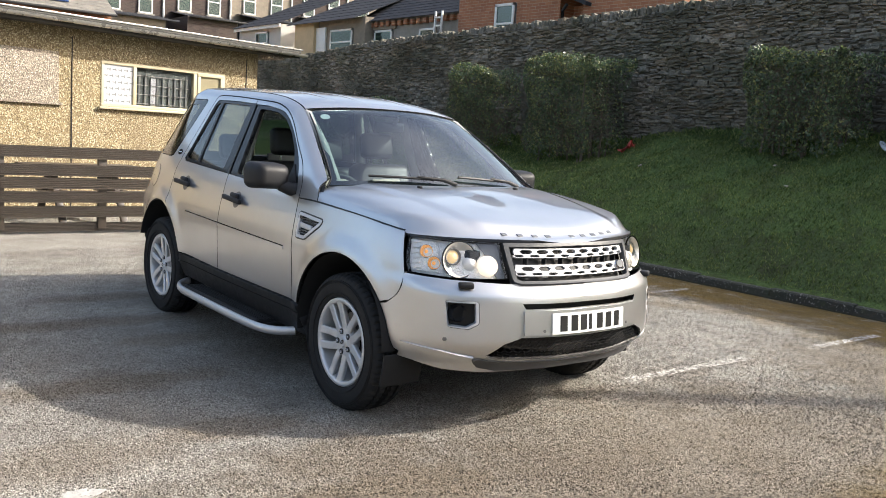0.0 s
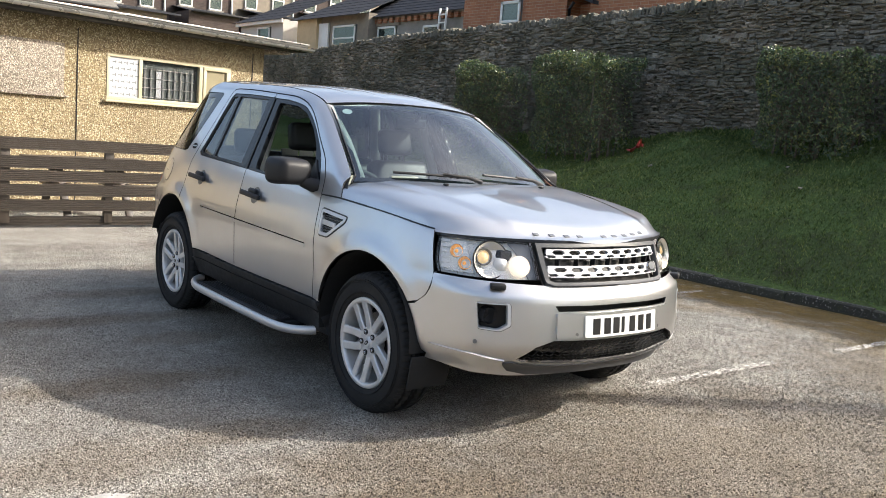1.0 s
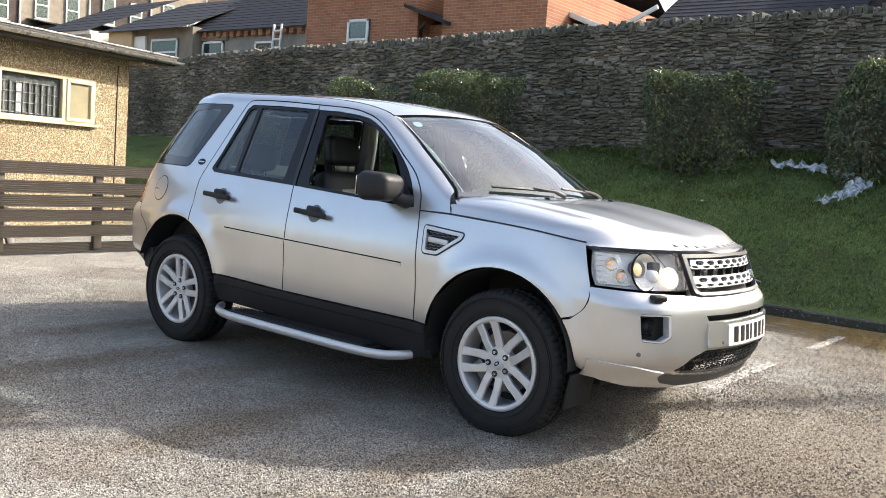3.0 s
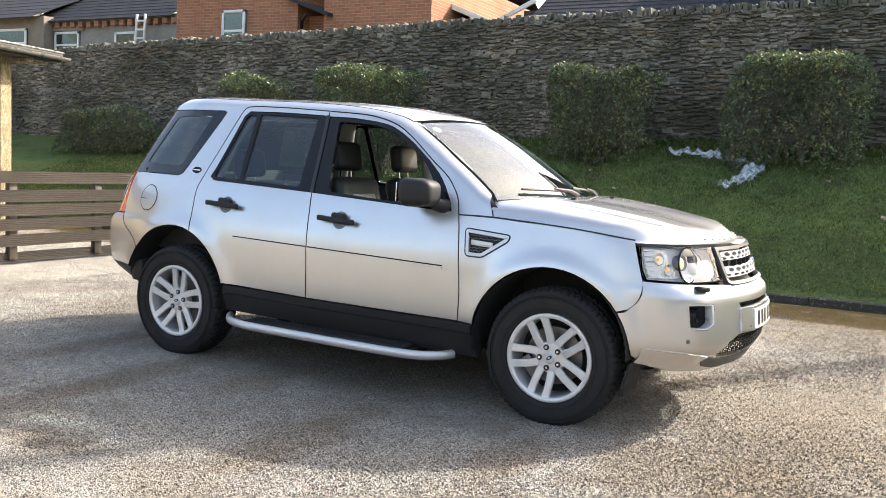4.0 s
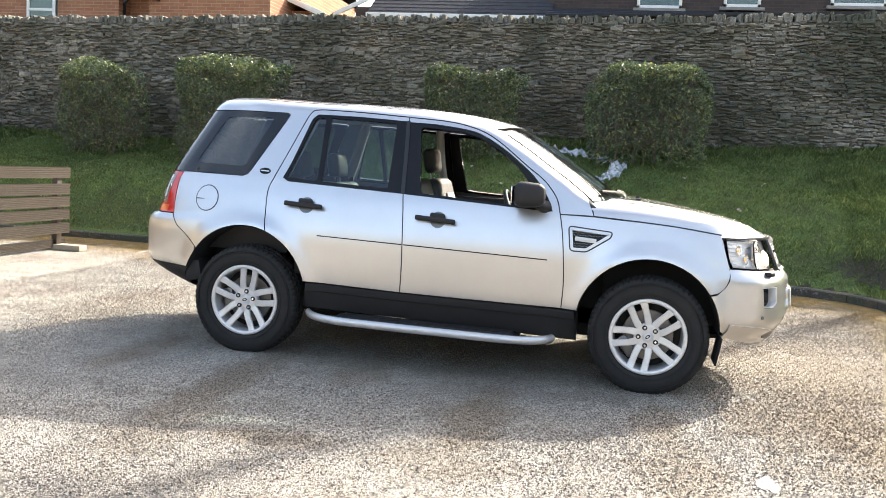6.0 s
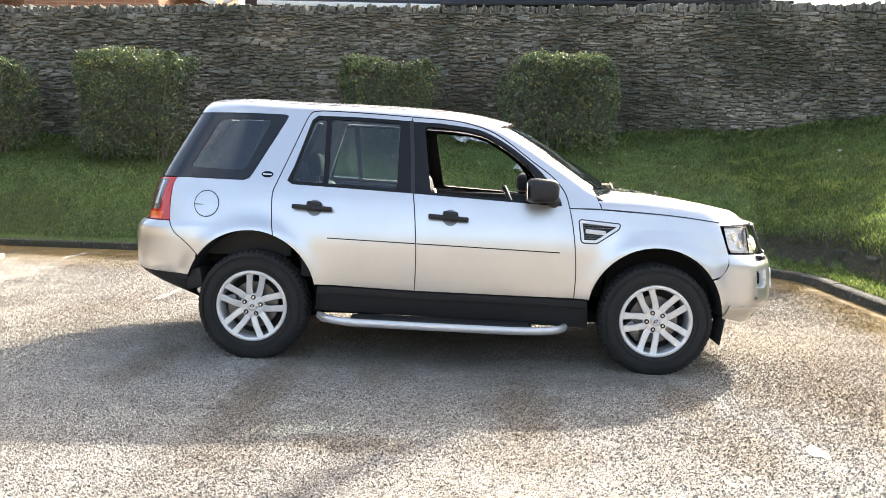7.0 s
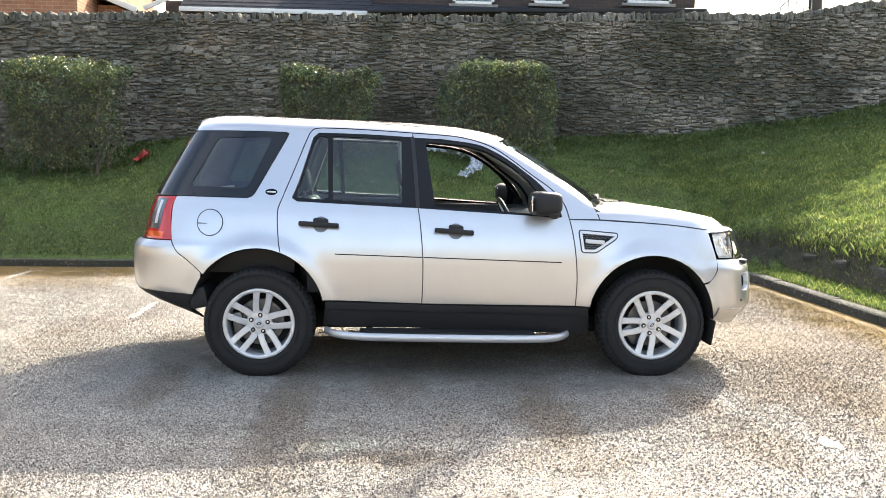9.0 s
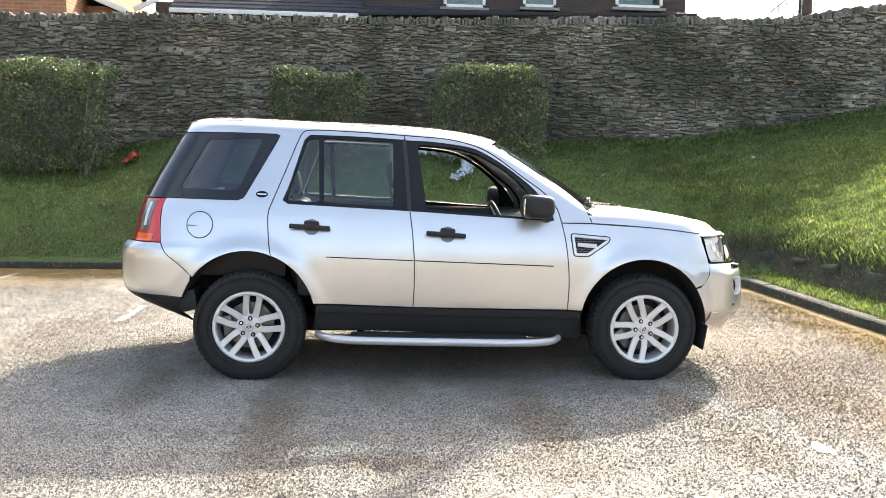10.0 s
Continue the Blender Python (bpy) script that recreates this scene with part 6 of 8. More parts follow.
# wheels
def build_wheel():
    bm = bmesh.new()
    # tread and walls; outer face towards -y
    prof = [(0.236, -0.095), (0.245, -0.108), (0.27, -0.117), (0.305, -0.118), (0.335, -0.112), (0.352, -0.104), (0.361, -0.092), (0.366, -0.078), (0.367, -0.066),
            (0.354, -0.064), (0.354, -0.053), (0.369, -0.050), (0.370, -0.020), (0.354, -0.017), (0.354, -0.006), (0.370, -0.003)]
    prof = prof + [(r, -h) for r, h in prof[::-1][1:]]
    seg = 240
    rings = []
    for k in range(seg):
        a = 2 * math.pi * k / seg
        sunk = 0.0075 if k % 4 == 0 else 0.0
        ring = []
        for i, (r, h) in enumerate(prof):
            j = min(i, len(prof) - 1 - i)
            rr = r - (sunk if 5 <= j <= 8 else 0.15 * sunk if j == 4 else 0.008 * (k % 4 == 2) * (j > 8))
            ring.append(bm.verts.new((rr * math.cos(a), h, rr * math.sin(a))))
        rings.append(ring)
    for k in range(seg):
        a, b = rings[k], rings[(k + 1) % seg]
        for i in range(len(prof) - 1):
            bm.faces.new((a[i], a[i + 1], b[i + 1], b[i]))
    wheel = thing("wheel", "", "")
    for key in ("label", "category"):
        if key in wheel:
            del wheel[key]
    wheel.parent = car
    part("tyre", bm, M_rubber, wheel, "black road tyre with blocky tread shoulders", 30)
    bm = bmesh.new()
    for r0 in (0.262, 0.318, 0.328):
        lathe(bm, [(r0, -0.112), (r0 + 0.001, -0.1205), (r0 + 0.004, -0.1205), (r0 + 0.005, -0.112)], 96)
    part("tyre_rib", bm, M_rubber, wheel, "", 60)
    # rim barrel
    bm = bmesh.new()
    lathe(bm, [(0.238, -0.098), (0.236, -0.105), (0.232, -0.107), (0.217, -0.106), (0.212, -0.102), (0.209, -0.09), (0.206, -0.05), (0.200, 0.03), (0.214, 0.095), (0.236, 0.10)], 72)
    rim = part("rim", bm, M_alloy, wheel, "silver alloy rim with five pairs of spokes", 50)
    # spokes: five pairs
    for k in range(5):
        ang = 2 * math.pi * k / 5
        for off in (-1, 1):
            bm = bmesh.new()
            cs = []
            for r, half, lat, yo, th in ((0.05, 0.026, 0.020, -0.078, 0.03), (0.085, 0.0225, 0.032, -0.085, 0.03), (0.12, 0.0212, 0.038, -0.090, 0.028), (0.16, 0.0208, 0.0405, -0.094, 0.028), (0.195, 0.0225, 0.043, -0.099, 0.026), (0.216, 0.0275, 0.046, -0.104, 0.022)):
                c = lat * off
                cs.append([bm.verts.new((r, yo, c - half * 0.75)), bm.verts.new((r, yo, c + half * 0.75)), bm.verts.new((r, yo + 0.006, c + half)), bm.verts.new((r, yo + th, c + half * 0.8)), bm.verts.new((r, yo + th, c - half * 0.8)), bm.verts.new((r, yo + 0.006, c - half))])
            for a, b in zip(cs, cs[1:]):
                for i in range(6):
                    bm.faces.new((a[i], a[(i + 1) % 6], b[(i + 1) % 6], b[i]))
            bm.faces.new(cs[0])
            bm.faces.new(cs[-1][::-1])
            bmesh.ops.transform(bm, matrix=Matrix.Rotation(-ang, 4, "Y"), verts=bm.verts[:])
            part("spoke", bm, M_alloy, wheel, "", 35)
    bm = bmesh.new()
    lathe(bm, [(0.0, -0.086), (0.030, -0.086), (0.033, -0.083), (0.036, -0.081), (0.066, -0.083), (0.080, -0.080), (0.086, -0.066), (0.080, -0.03), (0.0, -0.03)], 40)
    part("hub", bm, M_alloy, wheel, "", 35)
    bm = bmesh.new()
    lathe(bm, [(0.0, -0.0915), (0.024, -0.091), (0.0285, -0.085)], 32)
    part("centre_cap", bm, M_bright, wheel, "plain silver centre cap", 40)
    bm = bmesh.new()
    vs = lathe(bm, [(0.009, -0.0935), (0.017, -0.093), (0.0175, -0.088)], 24)
    for v in vs:
        v.co.z *= 0.55
    part("cap_badge", bm, M_ink, wheel, "small dark oval", 40)
    for k in range(5):
        a = -2 * math.pi * k / 5
        bm = bmesh.new()
        lathe(bm, [(0.0, -0.095), (0.006, -0.095), (0.0085, -0.091), (0.0085, -0.07)], 12, Matrix.Translation((0.057 * math.cos(a), 0, 0.057 * math.sin(a))))
        part("wheel_nut", bm, M_chrome, wheel, "bright wheel nut", 40)
        bm = bmesh.new()
        lathe(bm, [(0.0088, -0.0845), (0.0155, -0.0880), (0.0155, -0.07)], 14, Matrix.Translation((0.057 * math.cos(a), 0, 0.057 * math.sin(a))))
        part("nut_recess", bm, M_ink, wheel, "", 40)
    bm = bmesh.new()
    lathe(bm, [(0.06, -0.01), (0.155, -0.01), (0.157, -0.006), (0.157, 0.01), (0.155, 0.014), (0.06, 0.014)], 48)
    part("brake_disc", bm, M_disc, wheel, "worn steel brake disc", 30)
    bm = bmesh.new()
    lathe(bm, [(0.0, 0.03), (0.205, 0.03), (0.205, 0.034)], 48)
    part("dust_shield", bm, M_under, wheel)
    box("brake_caliper", (0.07, 0.07, 0.14), pose(-0.145, 0.0, 0.02), M_disc, wheel, 0.012, label="bare metal brake caliper")
    return wheel


front_wheel = build_wheel()
HUB_Z, HUB_Y = 0.352, -0.805
wheel_spin = lambda deg: Matrix.Rotation(radians(-deg), 4, "Y")
front_wheel.matrix_basis = Matrix.Translation((1.326, HUB_Y, HUB_Z)) @ wheel_spin(40)
copy_thing(front_wheel, Matrix.Translation((-1.326, HUB_Y, HUB_Z)) @ wheel_spin(10))
copy_thing(front_wheel, Matrix.Translation((1.326, -HUB_Y, HUB_Z)) @ Matrix.Rotation(math.pi, 4, "Z") @ wheel_spin(10))
copy_thing(front_wheel, Matrix.Translation((-1.326, -HUB_Y, HUB_Z)) @ Matrix.Rotation(math.pi, 4, "Z") @ wheel_spin(50))

# door mirrors
for i, sg in enumerate((1, -1)):
    bm = bmesh.new()
    vs = rbox(bm, (0.19, 0.245, 0.165), None, 0.05, 4)
    for v in vs:
        k = (v.co.x + 0.095) / 0.19
        v.co.y *= 1 - 0.14 * k
        v.co.z = v.co.z * (1 - 0.16 * k) + 0.02 * (v.co.y / 0.255) * -sg * 0.4
    bmesh.ops.transform(bm, matrix=pose(0.555, -0.985 * sg, 1.176, 0, 0, 8 * sg), verts=bm.verts[:])
    mirror = part("wing_mirror", bm, M_trim, car, "black folding door mirror", 50)
    box("mirror_glass", (0.006, 0.19, 0.105), pose(0.462, -0.982 * sg, 1.176, 0, 0, -4 * sg), M_chrome, mirror, 0.002, label="mirror glass facing rearwards")
    tube("mirror_arm", [(0.60, -0.92 * sg, 1.125), (0.63, -0.88 * sg, 1.108), (0.645, -0.84 * sg, 1.10)], [0.034, 0.038, 0.044], M_trim, mirror, 12)
    tri = [(0.535, 1.10), (0.545, 1.25), (0.66, 1.125), (0.675, 1.085)]
    panel("mirror_sail", np.array(tri), side, M_trim, mirror, res=0.05, lift=0.002, lip=0.02, gap=0, flips=(sg,))

# ---- cabin ----
def seat(x, y, width, tilt, high, rest=True):
    s = box("seat", (0.52, width, 0.17), pose(x + 0.17, y, 0.60, 0, -5, 0), M_seat, car, 0.06, 4, "charcoal leather seat with a paler centre panel")
    box("seat_back", (0.15, width, high), pose(x - 0.17, y, 0.60 + high * 0.46, 0, -tilt, 0), M_seat, s, 0.06, 4)
    box("seat_panel", (0.03, width * 0.5, high * 0.66), pose(x - 0.092, y, 0.60 + high * 0.47, 0, -tilt, 0), M_pale, s, 0.012, 3, "pale grey-beige centre panel")
    if rest:
        hx = x - 0.17 - math.sin(radians(tilt)) * (high * 0.5 + 0.1)
        box("headrest", (0.10, 0.27, 0.19), pose(hx - 0.01, y, 0.60 + high * 0.95 + 0.13, 0, -tilt * 0.6, 0), M_seat, s, 0.04, 4, "charcoal headrest")
        for dy in (-0.06, 0.06):
            tube("headrest_post", [(hx, y + dy, 0.60 + high * 0.9), (hx - 0.01, y + dy, 0.60 + high * 0.95 + 0.1)], 0.006, M_chrome, s, 6)
    return s


for y in (-0.37, 0.37):
    seat(-0.07, y, 0.50, 16, 0.66)
for y in (-0.40, 0.40):
    seat(-0.88, y, 0.56, 14, 0.58)
for sg in (1, -1):
    box("load_lining", (0.62, 0.02, 0.52), pose(-1.42, 0.70 * sg, 0.93), M_dashm, car, 0.006)
    box("load_trim", (0.03, 0.58, 0.52), pose(-1.77, 0.46 * sg, 0.96), M_dashm, car, 0.01, label="dark inner lining of the load space")
box("parcel_shelf", (0.72, 1.3, 0.02), pose(-1.55, 0, 1.13), M_dashm, car, 0.006, label="black load cover")
box("load_floor", (0.85, 1.1, 0.35), pose(-1.60, 0, 0.72), M_under, car, 0.03)
# dashboard: a swept moulding with a hood over the dials
bm = bmesh.new()
rows = []
for y in np.linspace(-0.74, 0.74, 25):
    hood_ = 0.035 * math.exp(-((y + 0.37) / 0.16) ** 2)
    sect = [(0.60, 0.62), (0.52, 0.80), (0.50, 0.98), (0.53, 1.045 + hood_), (0.62, 1.07 + hood_), (0.78, 1.085 + hood_ * 0.3), (1.02, 1.10)]
    rows.append([bm.verts.new((x + 0.06 * (1 - (y / 0.74) ** 2), y, z)) for x, z in sect])
for a, b in zip(rows, rows[1:]):
    for i in range(len(a) - 1):
        bm.faces.new((a[i], a[i + 1], b[i + 1], b[i]))
dash = part("dashboard", bm, M_dashm, car, "dark grey dashboard with a hood over the dials", 50)
box("dash_vent", (0.01, 0.16, 0.07), pose(0.555, 0.02, 0.98, 0, 8, 0), M_grey, dash, 0.01)
bm = bmesh.new()
rings = []
for k in range(40):
    a = 2 * math.pi * k / 40
    rings.append([bm.verts.new(((0.185 + 0.016 * math.cos(b)) * math.cos(a), 0.016 * math.sin(b), (0.185 + 0.016 * math.cos(b)) * math.sin(a))) for b in (2 * math.pi * j / 8 for j in range(8))])
for k in range(40):
    a, b = rings[k], rings[(k + 1) % 40]
    for j in range(8):
        bm.faces.new((a[j], a[(j + 1) % 8], b[(j + 1) % 8], b[j]))
wheel_at = Matrix.Translation((0.40, -0.37, 1.005)) @ Matrix.Rotation(radians(-24), 4, "Y") @ Matrix.Rotation(radians(90), 4, "Z")
bmesh.ops.transform(bm, matrix=wheel_at, verts=bm.verts[:])
steer = part("steering_wheel", bm, M_seat, car, "dark leather steering wheel with bright spokes", 60)
box("wheel_boss", (0.14, 0.05, 0.11), wheel_at @ pose(0, 0.02, 0), M_dashm, steer, 0.02, 3)
for a in (0, 180, 270):
    box("wheel_spoke", (0.10, 0.014, 0.035), wheel_at @ Matrix.Rotation(radians(a), 4, "Y") @ pose(0.115, 0.01, 0), M_bright, steer, 0.005)
for i, sg in enumerate((1, -1)):
    bm = bmesh.new()
    for (xa, xb, zt) in ((-0.24, 0.70, 1.085), (-1.02, -0.28, 1.12)):
        rbox(bm, (xb - xa, 0.035, zt - 0.55), pose((xa + xb) / 2, -0.795 * sg, (zt + 0.55) / 2), 0.012)
        rbox(bm, (xb - xa - 0.1, 0.07, 0.06), pose((xa + xb) / 2, -0.765 * sg, 0.86), 0.02)
    part("door_trim", bm, M_dashm, car, "dark inner door trim", 40)
    tube("grab_pillar", [(0.90, -0.71 * sg, 1.14), (0.60, -0.64 * sg, 1.36), (0.30, -0.59 * sg, 1.545), (0.0, -0.575 * sg, 1.605), (-1.0, -0.555 * sg, 1.65), (-1.6, -0.46 * sg, 1.64)], 0.03, M_lining, car, 8, "pale inner pillar and rail lining")
    tube("pillar_lining", [(-0.33, -0.74 * sg, 1.1), (-0.36, -0.66 * sg, 1.35), (-0.37, -0.58 * sg, 1.62)], 0.035, M_lining, car, 8)
    tube("pillar_lining", [(-1.17, -0.74 * sg, 1.14), (-1.06, -0.66 * sg, 1.42), (-0.98, -0.58 * sg, 1.63)], 0.04, M_lining, car, 8)
box("rear_view_mirror", (0.03, 0.22, 0.065), pose(0.36, -0.02, 1.50, 0, 10, -6), M_trim, car, 0.014, 3, "black interior mirror")
tube("mirror_stalk", [(0.39, 0, 1.51), (0.43, 0, 1.57)], 0.012, M_trim, car, 8)

# rocks that hold the step of the bank
rng = random.Random(8)
rocks = thing("rock_edging", "row of half-buried mossy rocks along the bank", "rocks")
for k in range(15):
    s = 44.0 + k * 0.33 + rng.uniform(-0.08, 0.08)
    p, d = kerb_point(s)
    n = Vector((-d.y, d.x, 0))
    bm = bmesh.new()
    rbox(bm, (rng.uniform(0.2, 0.46), rng.uniform(0.10, 0.14), rng.uniform(0.12, 0.20)), None, 0.03, 2)
    bmesh.ops.subdivide_edges(bm, edges=bm.edges[:], cuts=1)
    for v in bm.verts:
        q = noise.noise_vector(v.co * 6 + Vector((k * 3.1, 0, 0)))
        v.co += q * 0.045
    at = p + n * (0.585 + rng.uniform(-0.03, 0.04))
    bmesh.ops.transform(bm, matrix=Matrix.Translation((at.x, at.y, 0.27 + rng.uniform(-0.06, 0.08))) @ Matrix.Rotation(math.atan2(d.y, d.x) + rng.uniform(-0.2, 0.2), 4, "Z") @ Matrix.Rotation(rng.uniform(-0.2, 0.2), 4, "X"), verts=bm.verts[:])
    part("rock", bm, M_rock, rocks, "", 25)

# grass blades
rs = np.random.RandomState(3)


def blades(count, x0, x1, y0, y1, h0, h1, keep):
    x, y = rs.uniform(x0, x1, count), rs.uniform(y0, y1, count)
    ok = keep(x, y)
    x, y = x[ok], y[ok]
    return x, y, rs.uniform(h0, h1, len(x))


def turf_at(x, y):
    d = kerb_distance(x, y)
    return (d > 0.13) & ((d < 0.41) | (d > 0.60) | (x < 3.4) | (y > 5.2) | (np.sin(37 * x + 11 * y) * np.sin(29 * y - 17 * x) > -0.1))


sets = [blades(190000, -12, 5, 5.1, 9.1, 0.018, 0.05, turf_at),
        blades(200000, 3.9, 9.5, -2.0, 9.1, 0.022, 0.058, turf_at),
        blades(22000, -8, 7, -2, 5.8, 0.03, 0.085, lambda x, y: (kerb_distance(x, y) > 0.11) & (kerb_distance(x, y) < 0.40)),
        blades(16000, -12, 11, -2, 9.1, 0.05, 0.12, lambda x, y: (kerb_distance(x, y) > 0.6) & (np.sin(x * 2.1 + 1.3 * y) * np.sin(y * 2.7 - x) + 0.5 * np.sin(5.3 * x - 4.1 * y) > 0.62)),
        blades(12000, 2.0, 8, -2, 7, 0.05, 0.13, lambda x, y: (kerb_distance(x, y) > 0.56) & (kerb_distance(x, y) < 0.74)),
        blades(9000, -12, 11, 8.6, 9.1, 0.04, 0.11, lambda x, y: x > -20)]
bx, by, bh = (np.concatenate([s_[i] for s_ in sets]) for i in range(3))
bz = bank_height(bx, by) - 0.01
ang, bend = rs.uniform(0, 2 * np.pi, len(bx)), rs.uniform(0.2, 0.9, len(bx))
wid = rs.uniform(0.002, 0.0048, len(bx))
dx, dy = np.cos(ang), np.sin(ang)
v0 = np.stack([bx - dy * wid, by + dx * wid, bz], -1)
v1 = np.stack([bx + dy * wid, by - dx * wid, bz], -1)
v2 = np.stack([bx + dx * bh * bend * 0.35 + dy * wid * 0.7, by + dy * bh * bend * 0.35 - dx * wid * 0.7, bz + bh * 0.65], -1)
v3 = np.stack([bx + dx * bh * bend, by + dy * bh * bend, bz + bh], -1)
n = len(bx)
verts = np.stack([v0, v1, v2, v3], 1).reshape(-1, 3)
idx = np.arange(n)[:, None] * 4
me = bpy.data.meshes.new("grass")
tri = np.concatenate([idx + [0, 1, 2], idx + [0, 2, 3]])
me.from_pydata(verts.tolist(), [], tri.tolist())
tagged(give("grass", me, M_blade), "short rough grass with weeds on the bank", "grass", "", "stuff")


# loose grit on the asphalt
n = 300000
gx, gy = rs.uniform(-4.6, 3.9, n), -4.4 + 9.2 * rs.uniform(0, 1, n) ** 1.35
ok = (kerb_distance(gx, gy) < -0.02) & (rs.uniform(0, 1, n) > np.clip((gy - 2.9) / 1.2, 0, 0.93)) & (np.sin(gx * 1.7 + 0.6 * gy) + np.sin(gy * 2.3 - gx) + rs.normal(0, 1.1, n) > -0.9)
gx, gy = gx[ok], gy[ok]
n = len(gx)
sz = rs.uniform(0.0032, 0.0088, n)
th = rs.uniform(0, 2 * np.pi, n)
ring4 = [np.stack([gx + np.cos(th + k * np.pi / 2) * sz * rs.uniform(0.7, 1.3, n), gy + np.sin(th + k * np.pi / 2) * sz * rs.uniform(0.7, 1.3, n), 0 * gx + 0.0005], -1) for k in range(4)]
peak = np.stack([gx + rs.normal(0, 0.002, n), gy + rs.normal(0, 0.002, n), sz * rs.uniform(0.7, 1.2, n)], -1)
verts = np.stack(ring4 + [peak], 1).reshape(-1, 3)
idx = np.arange(n)[:, None] * 5
me = bpy.data.meshes.new("grit")
me.from_pydata(verts.tolist(), [], np.concatenate([idx + [k, (k + 1) % 4, 4] for k in range(4)]).tolist())
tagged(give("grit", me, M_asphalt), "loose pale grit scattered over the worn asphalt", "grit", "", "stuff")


# ---- hedges ----
def hedge(x0, x1, y0, y1, zb, zt, leaves, dome=0.12, seed=0, open_low=0.35, label=""):
    """A clipped shrub: stems from the ground, a mass of twigs and small folded leaves with an uneven outline."""
    r = np.random.RandomState(seed)
    rp = random.Random(seed)
    cx, cy = (x0 + x1) / 2, (y0 + y1) / 2
    base = float(bank_height(np.array(cx), np.array(cy)))
    ob = thing("hedge", label, "hedge", "hedges along the wall", at=Matrix.Translation((cx, cy, base)))
    ax, ay = (x1 - x0) / 2, (y1 - y0) / 2
    top = zt - base
    for k in range(16):
        px, py = rp.uniform(-0.8, 0.8) * ax, rp.uniform(-0.75, 0.4) * ay
        g = float(bank_height(np.array(cx + px), np.array(cy + py))) - base - 0.03
        qx, qy = px + rp.uniform(-0.3, 0.3) * ax, py + rp.uniform(-0.3, 0.3) * ay
        pts = [(px, py, g), (px + rp.uniform(-.04, .04), py + rp.uniform(-.04, .04), top * 0.25), ((px + qx) / 2 + rp.uniform(-.06, .06), (py + qy) / 2, top * 0.5), (qx, qy, top * 0.82)]
        tube("stem", pts, [0.020, 0.016, 0.012, 0.005], M_twig, ob, 6)
    # twigs
    tv, tf = [], []
    for k in range(1100):
        a = Vector((rp.uniform(-0.85, 0.85) * ax, rp.uniform(-0.95, 0.6) * ay, rp.uniform(0.02, 0.85) * top))
        d = Vector((rp.uniform(-1, 1), rp.uniform(-1.0, 0.8), rp.uniform(0.2, 1.6))).normalized() * rp.uniform(0.15, 0.48)
        b = a + d
        s_ = d.cross(Vector((0.3, 0.5, 0.8))).normalized() * 0.004
        u_ = d.cross(s_).normalized() * 0.004
        i = len(tv)
        tv += [tuple(a + s_), tuple(a - s_ * 0.5 + u_), tuple(a - s_ * 0.5 - u_), tuple(b)]
        tf += [(i, i + 1, i + 3), (i + 1, i + 2, i + 3), (i + 2, i, i + 3)]
    me = bpy.data.meshes.new("twigs")
    me.from_pydata(tv, [], tf)
    tagged(give("twig_tangle", me, M_twig, ob, "tangle of thin bare twigs"), kind="stuff")
    # leaves: mostly near the outer shell
    n = leaves
    fu, fv, fw = (r.uniform(-1, 1, n) for _ in range(3))
    which = r.choice(4, n, p=[0.30, 0.40, 0.14, 0.16])
    depth = np.abs(r.normal(0, 0.10, n))
    lx = np.where(which == 2, np.sign(fu) * (1 - depth), fu)
    ly = np.where(which == 1, -1 + depth * 1.2, fv)
    lz = np.where(which == 0, 1 - depth, (fw + 1) / 2)
    lx, ly = np.where(which == 3, fu * 0.9, lx), np.where(which == 3, fv * 0.9, ly)
    # rounded plan and domed, lumpy outline
    rad = np.maximum(np.abs(lx), 1e-6) ** 4 + np.maximum(np.abs(ly), 1e-6) ** 4
    squash = np.where(rad > 1, rad ** -0.25, 1)
    lx, ly = lx * squash, ly * squash
    lump = 0.10 * (np.sin(lx * ax * 5.1 + seed) + np.sin(ly * ay * 6.3 + 2.1 * lz * top + seed) + np.sin(lz * top * 4.7 + 3 * lx + 1.7 * seed)) / 1.6
    low = zb
    X, Y = lx * (ax + lump), ly * (ay + lump)
    Z = low + lz * (top - low) - dome * (lx ** 4) * lz + lump * 0.8 * (lz > 0.8) + r.normal(0, 0.018, n)
    Z = Z + (1 - lz) * (bank_height(cx + X, cy + Y) - base)
    # the lower part is thinner
    keep = r.uniform(0, 1, n) < np.clip(0.35 + lz * 1.1 / max(open_low, 0.05) * 0.5, 0, 1)
    X, Y, Z, lz = X[keep], Y[keep], Z[keep], lz[keep]
    n = len(X)
    size = r.uniform(0.018, 0.034, n)
    t1 = r.normal(0, 1, (n, 3))
    t1 /= np.linalg.norm(t1, axis=1)[:, None]
    t2 = np.cross(t1, r.normal(0, 1, (n, 3)))
    t2 /= np.linalg.norm(t2, axis=1)[:, None]
    c = np.stack([X, Y, Z], -1)
    nn = np.cross(t1, t2)
    quad = np.stack([c - t1 * size[:, None], c + t2 * (size * 0.52)[:, None] + nn * (size * 0.18)[:, None], c + t1 * (size * 1.1)[:, None], c - t2 * (size * 0.52)[:, None] + nn * (size * 0.18)[:, None]], 1).reshape(-1, 3)
    idx = np.arange(n)[:, None] * 4
    me = bpy.data.meshes.new("foliage")
    me.from_pydata(quad.tolist(), [], np.concatenate([idx + [0, 1, 2], idx + [0, 2, 3]]).tolist())
    tagged(give("foliage", me, M_leaf, ob, "small glossy evergreen leaves"), kind="stuff")
    return ob


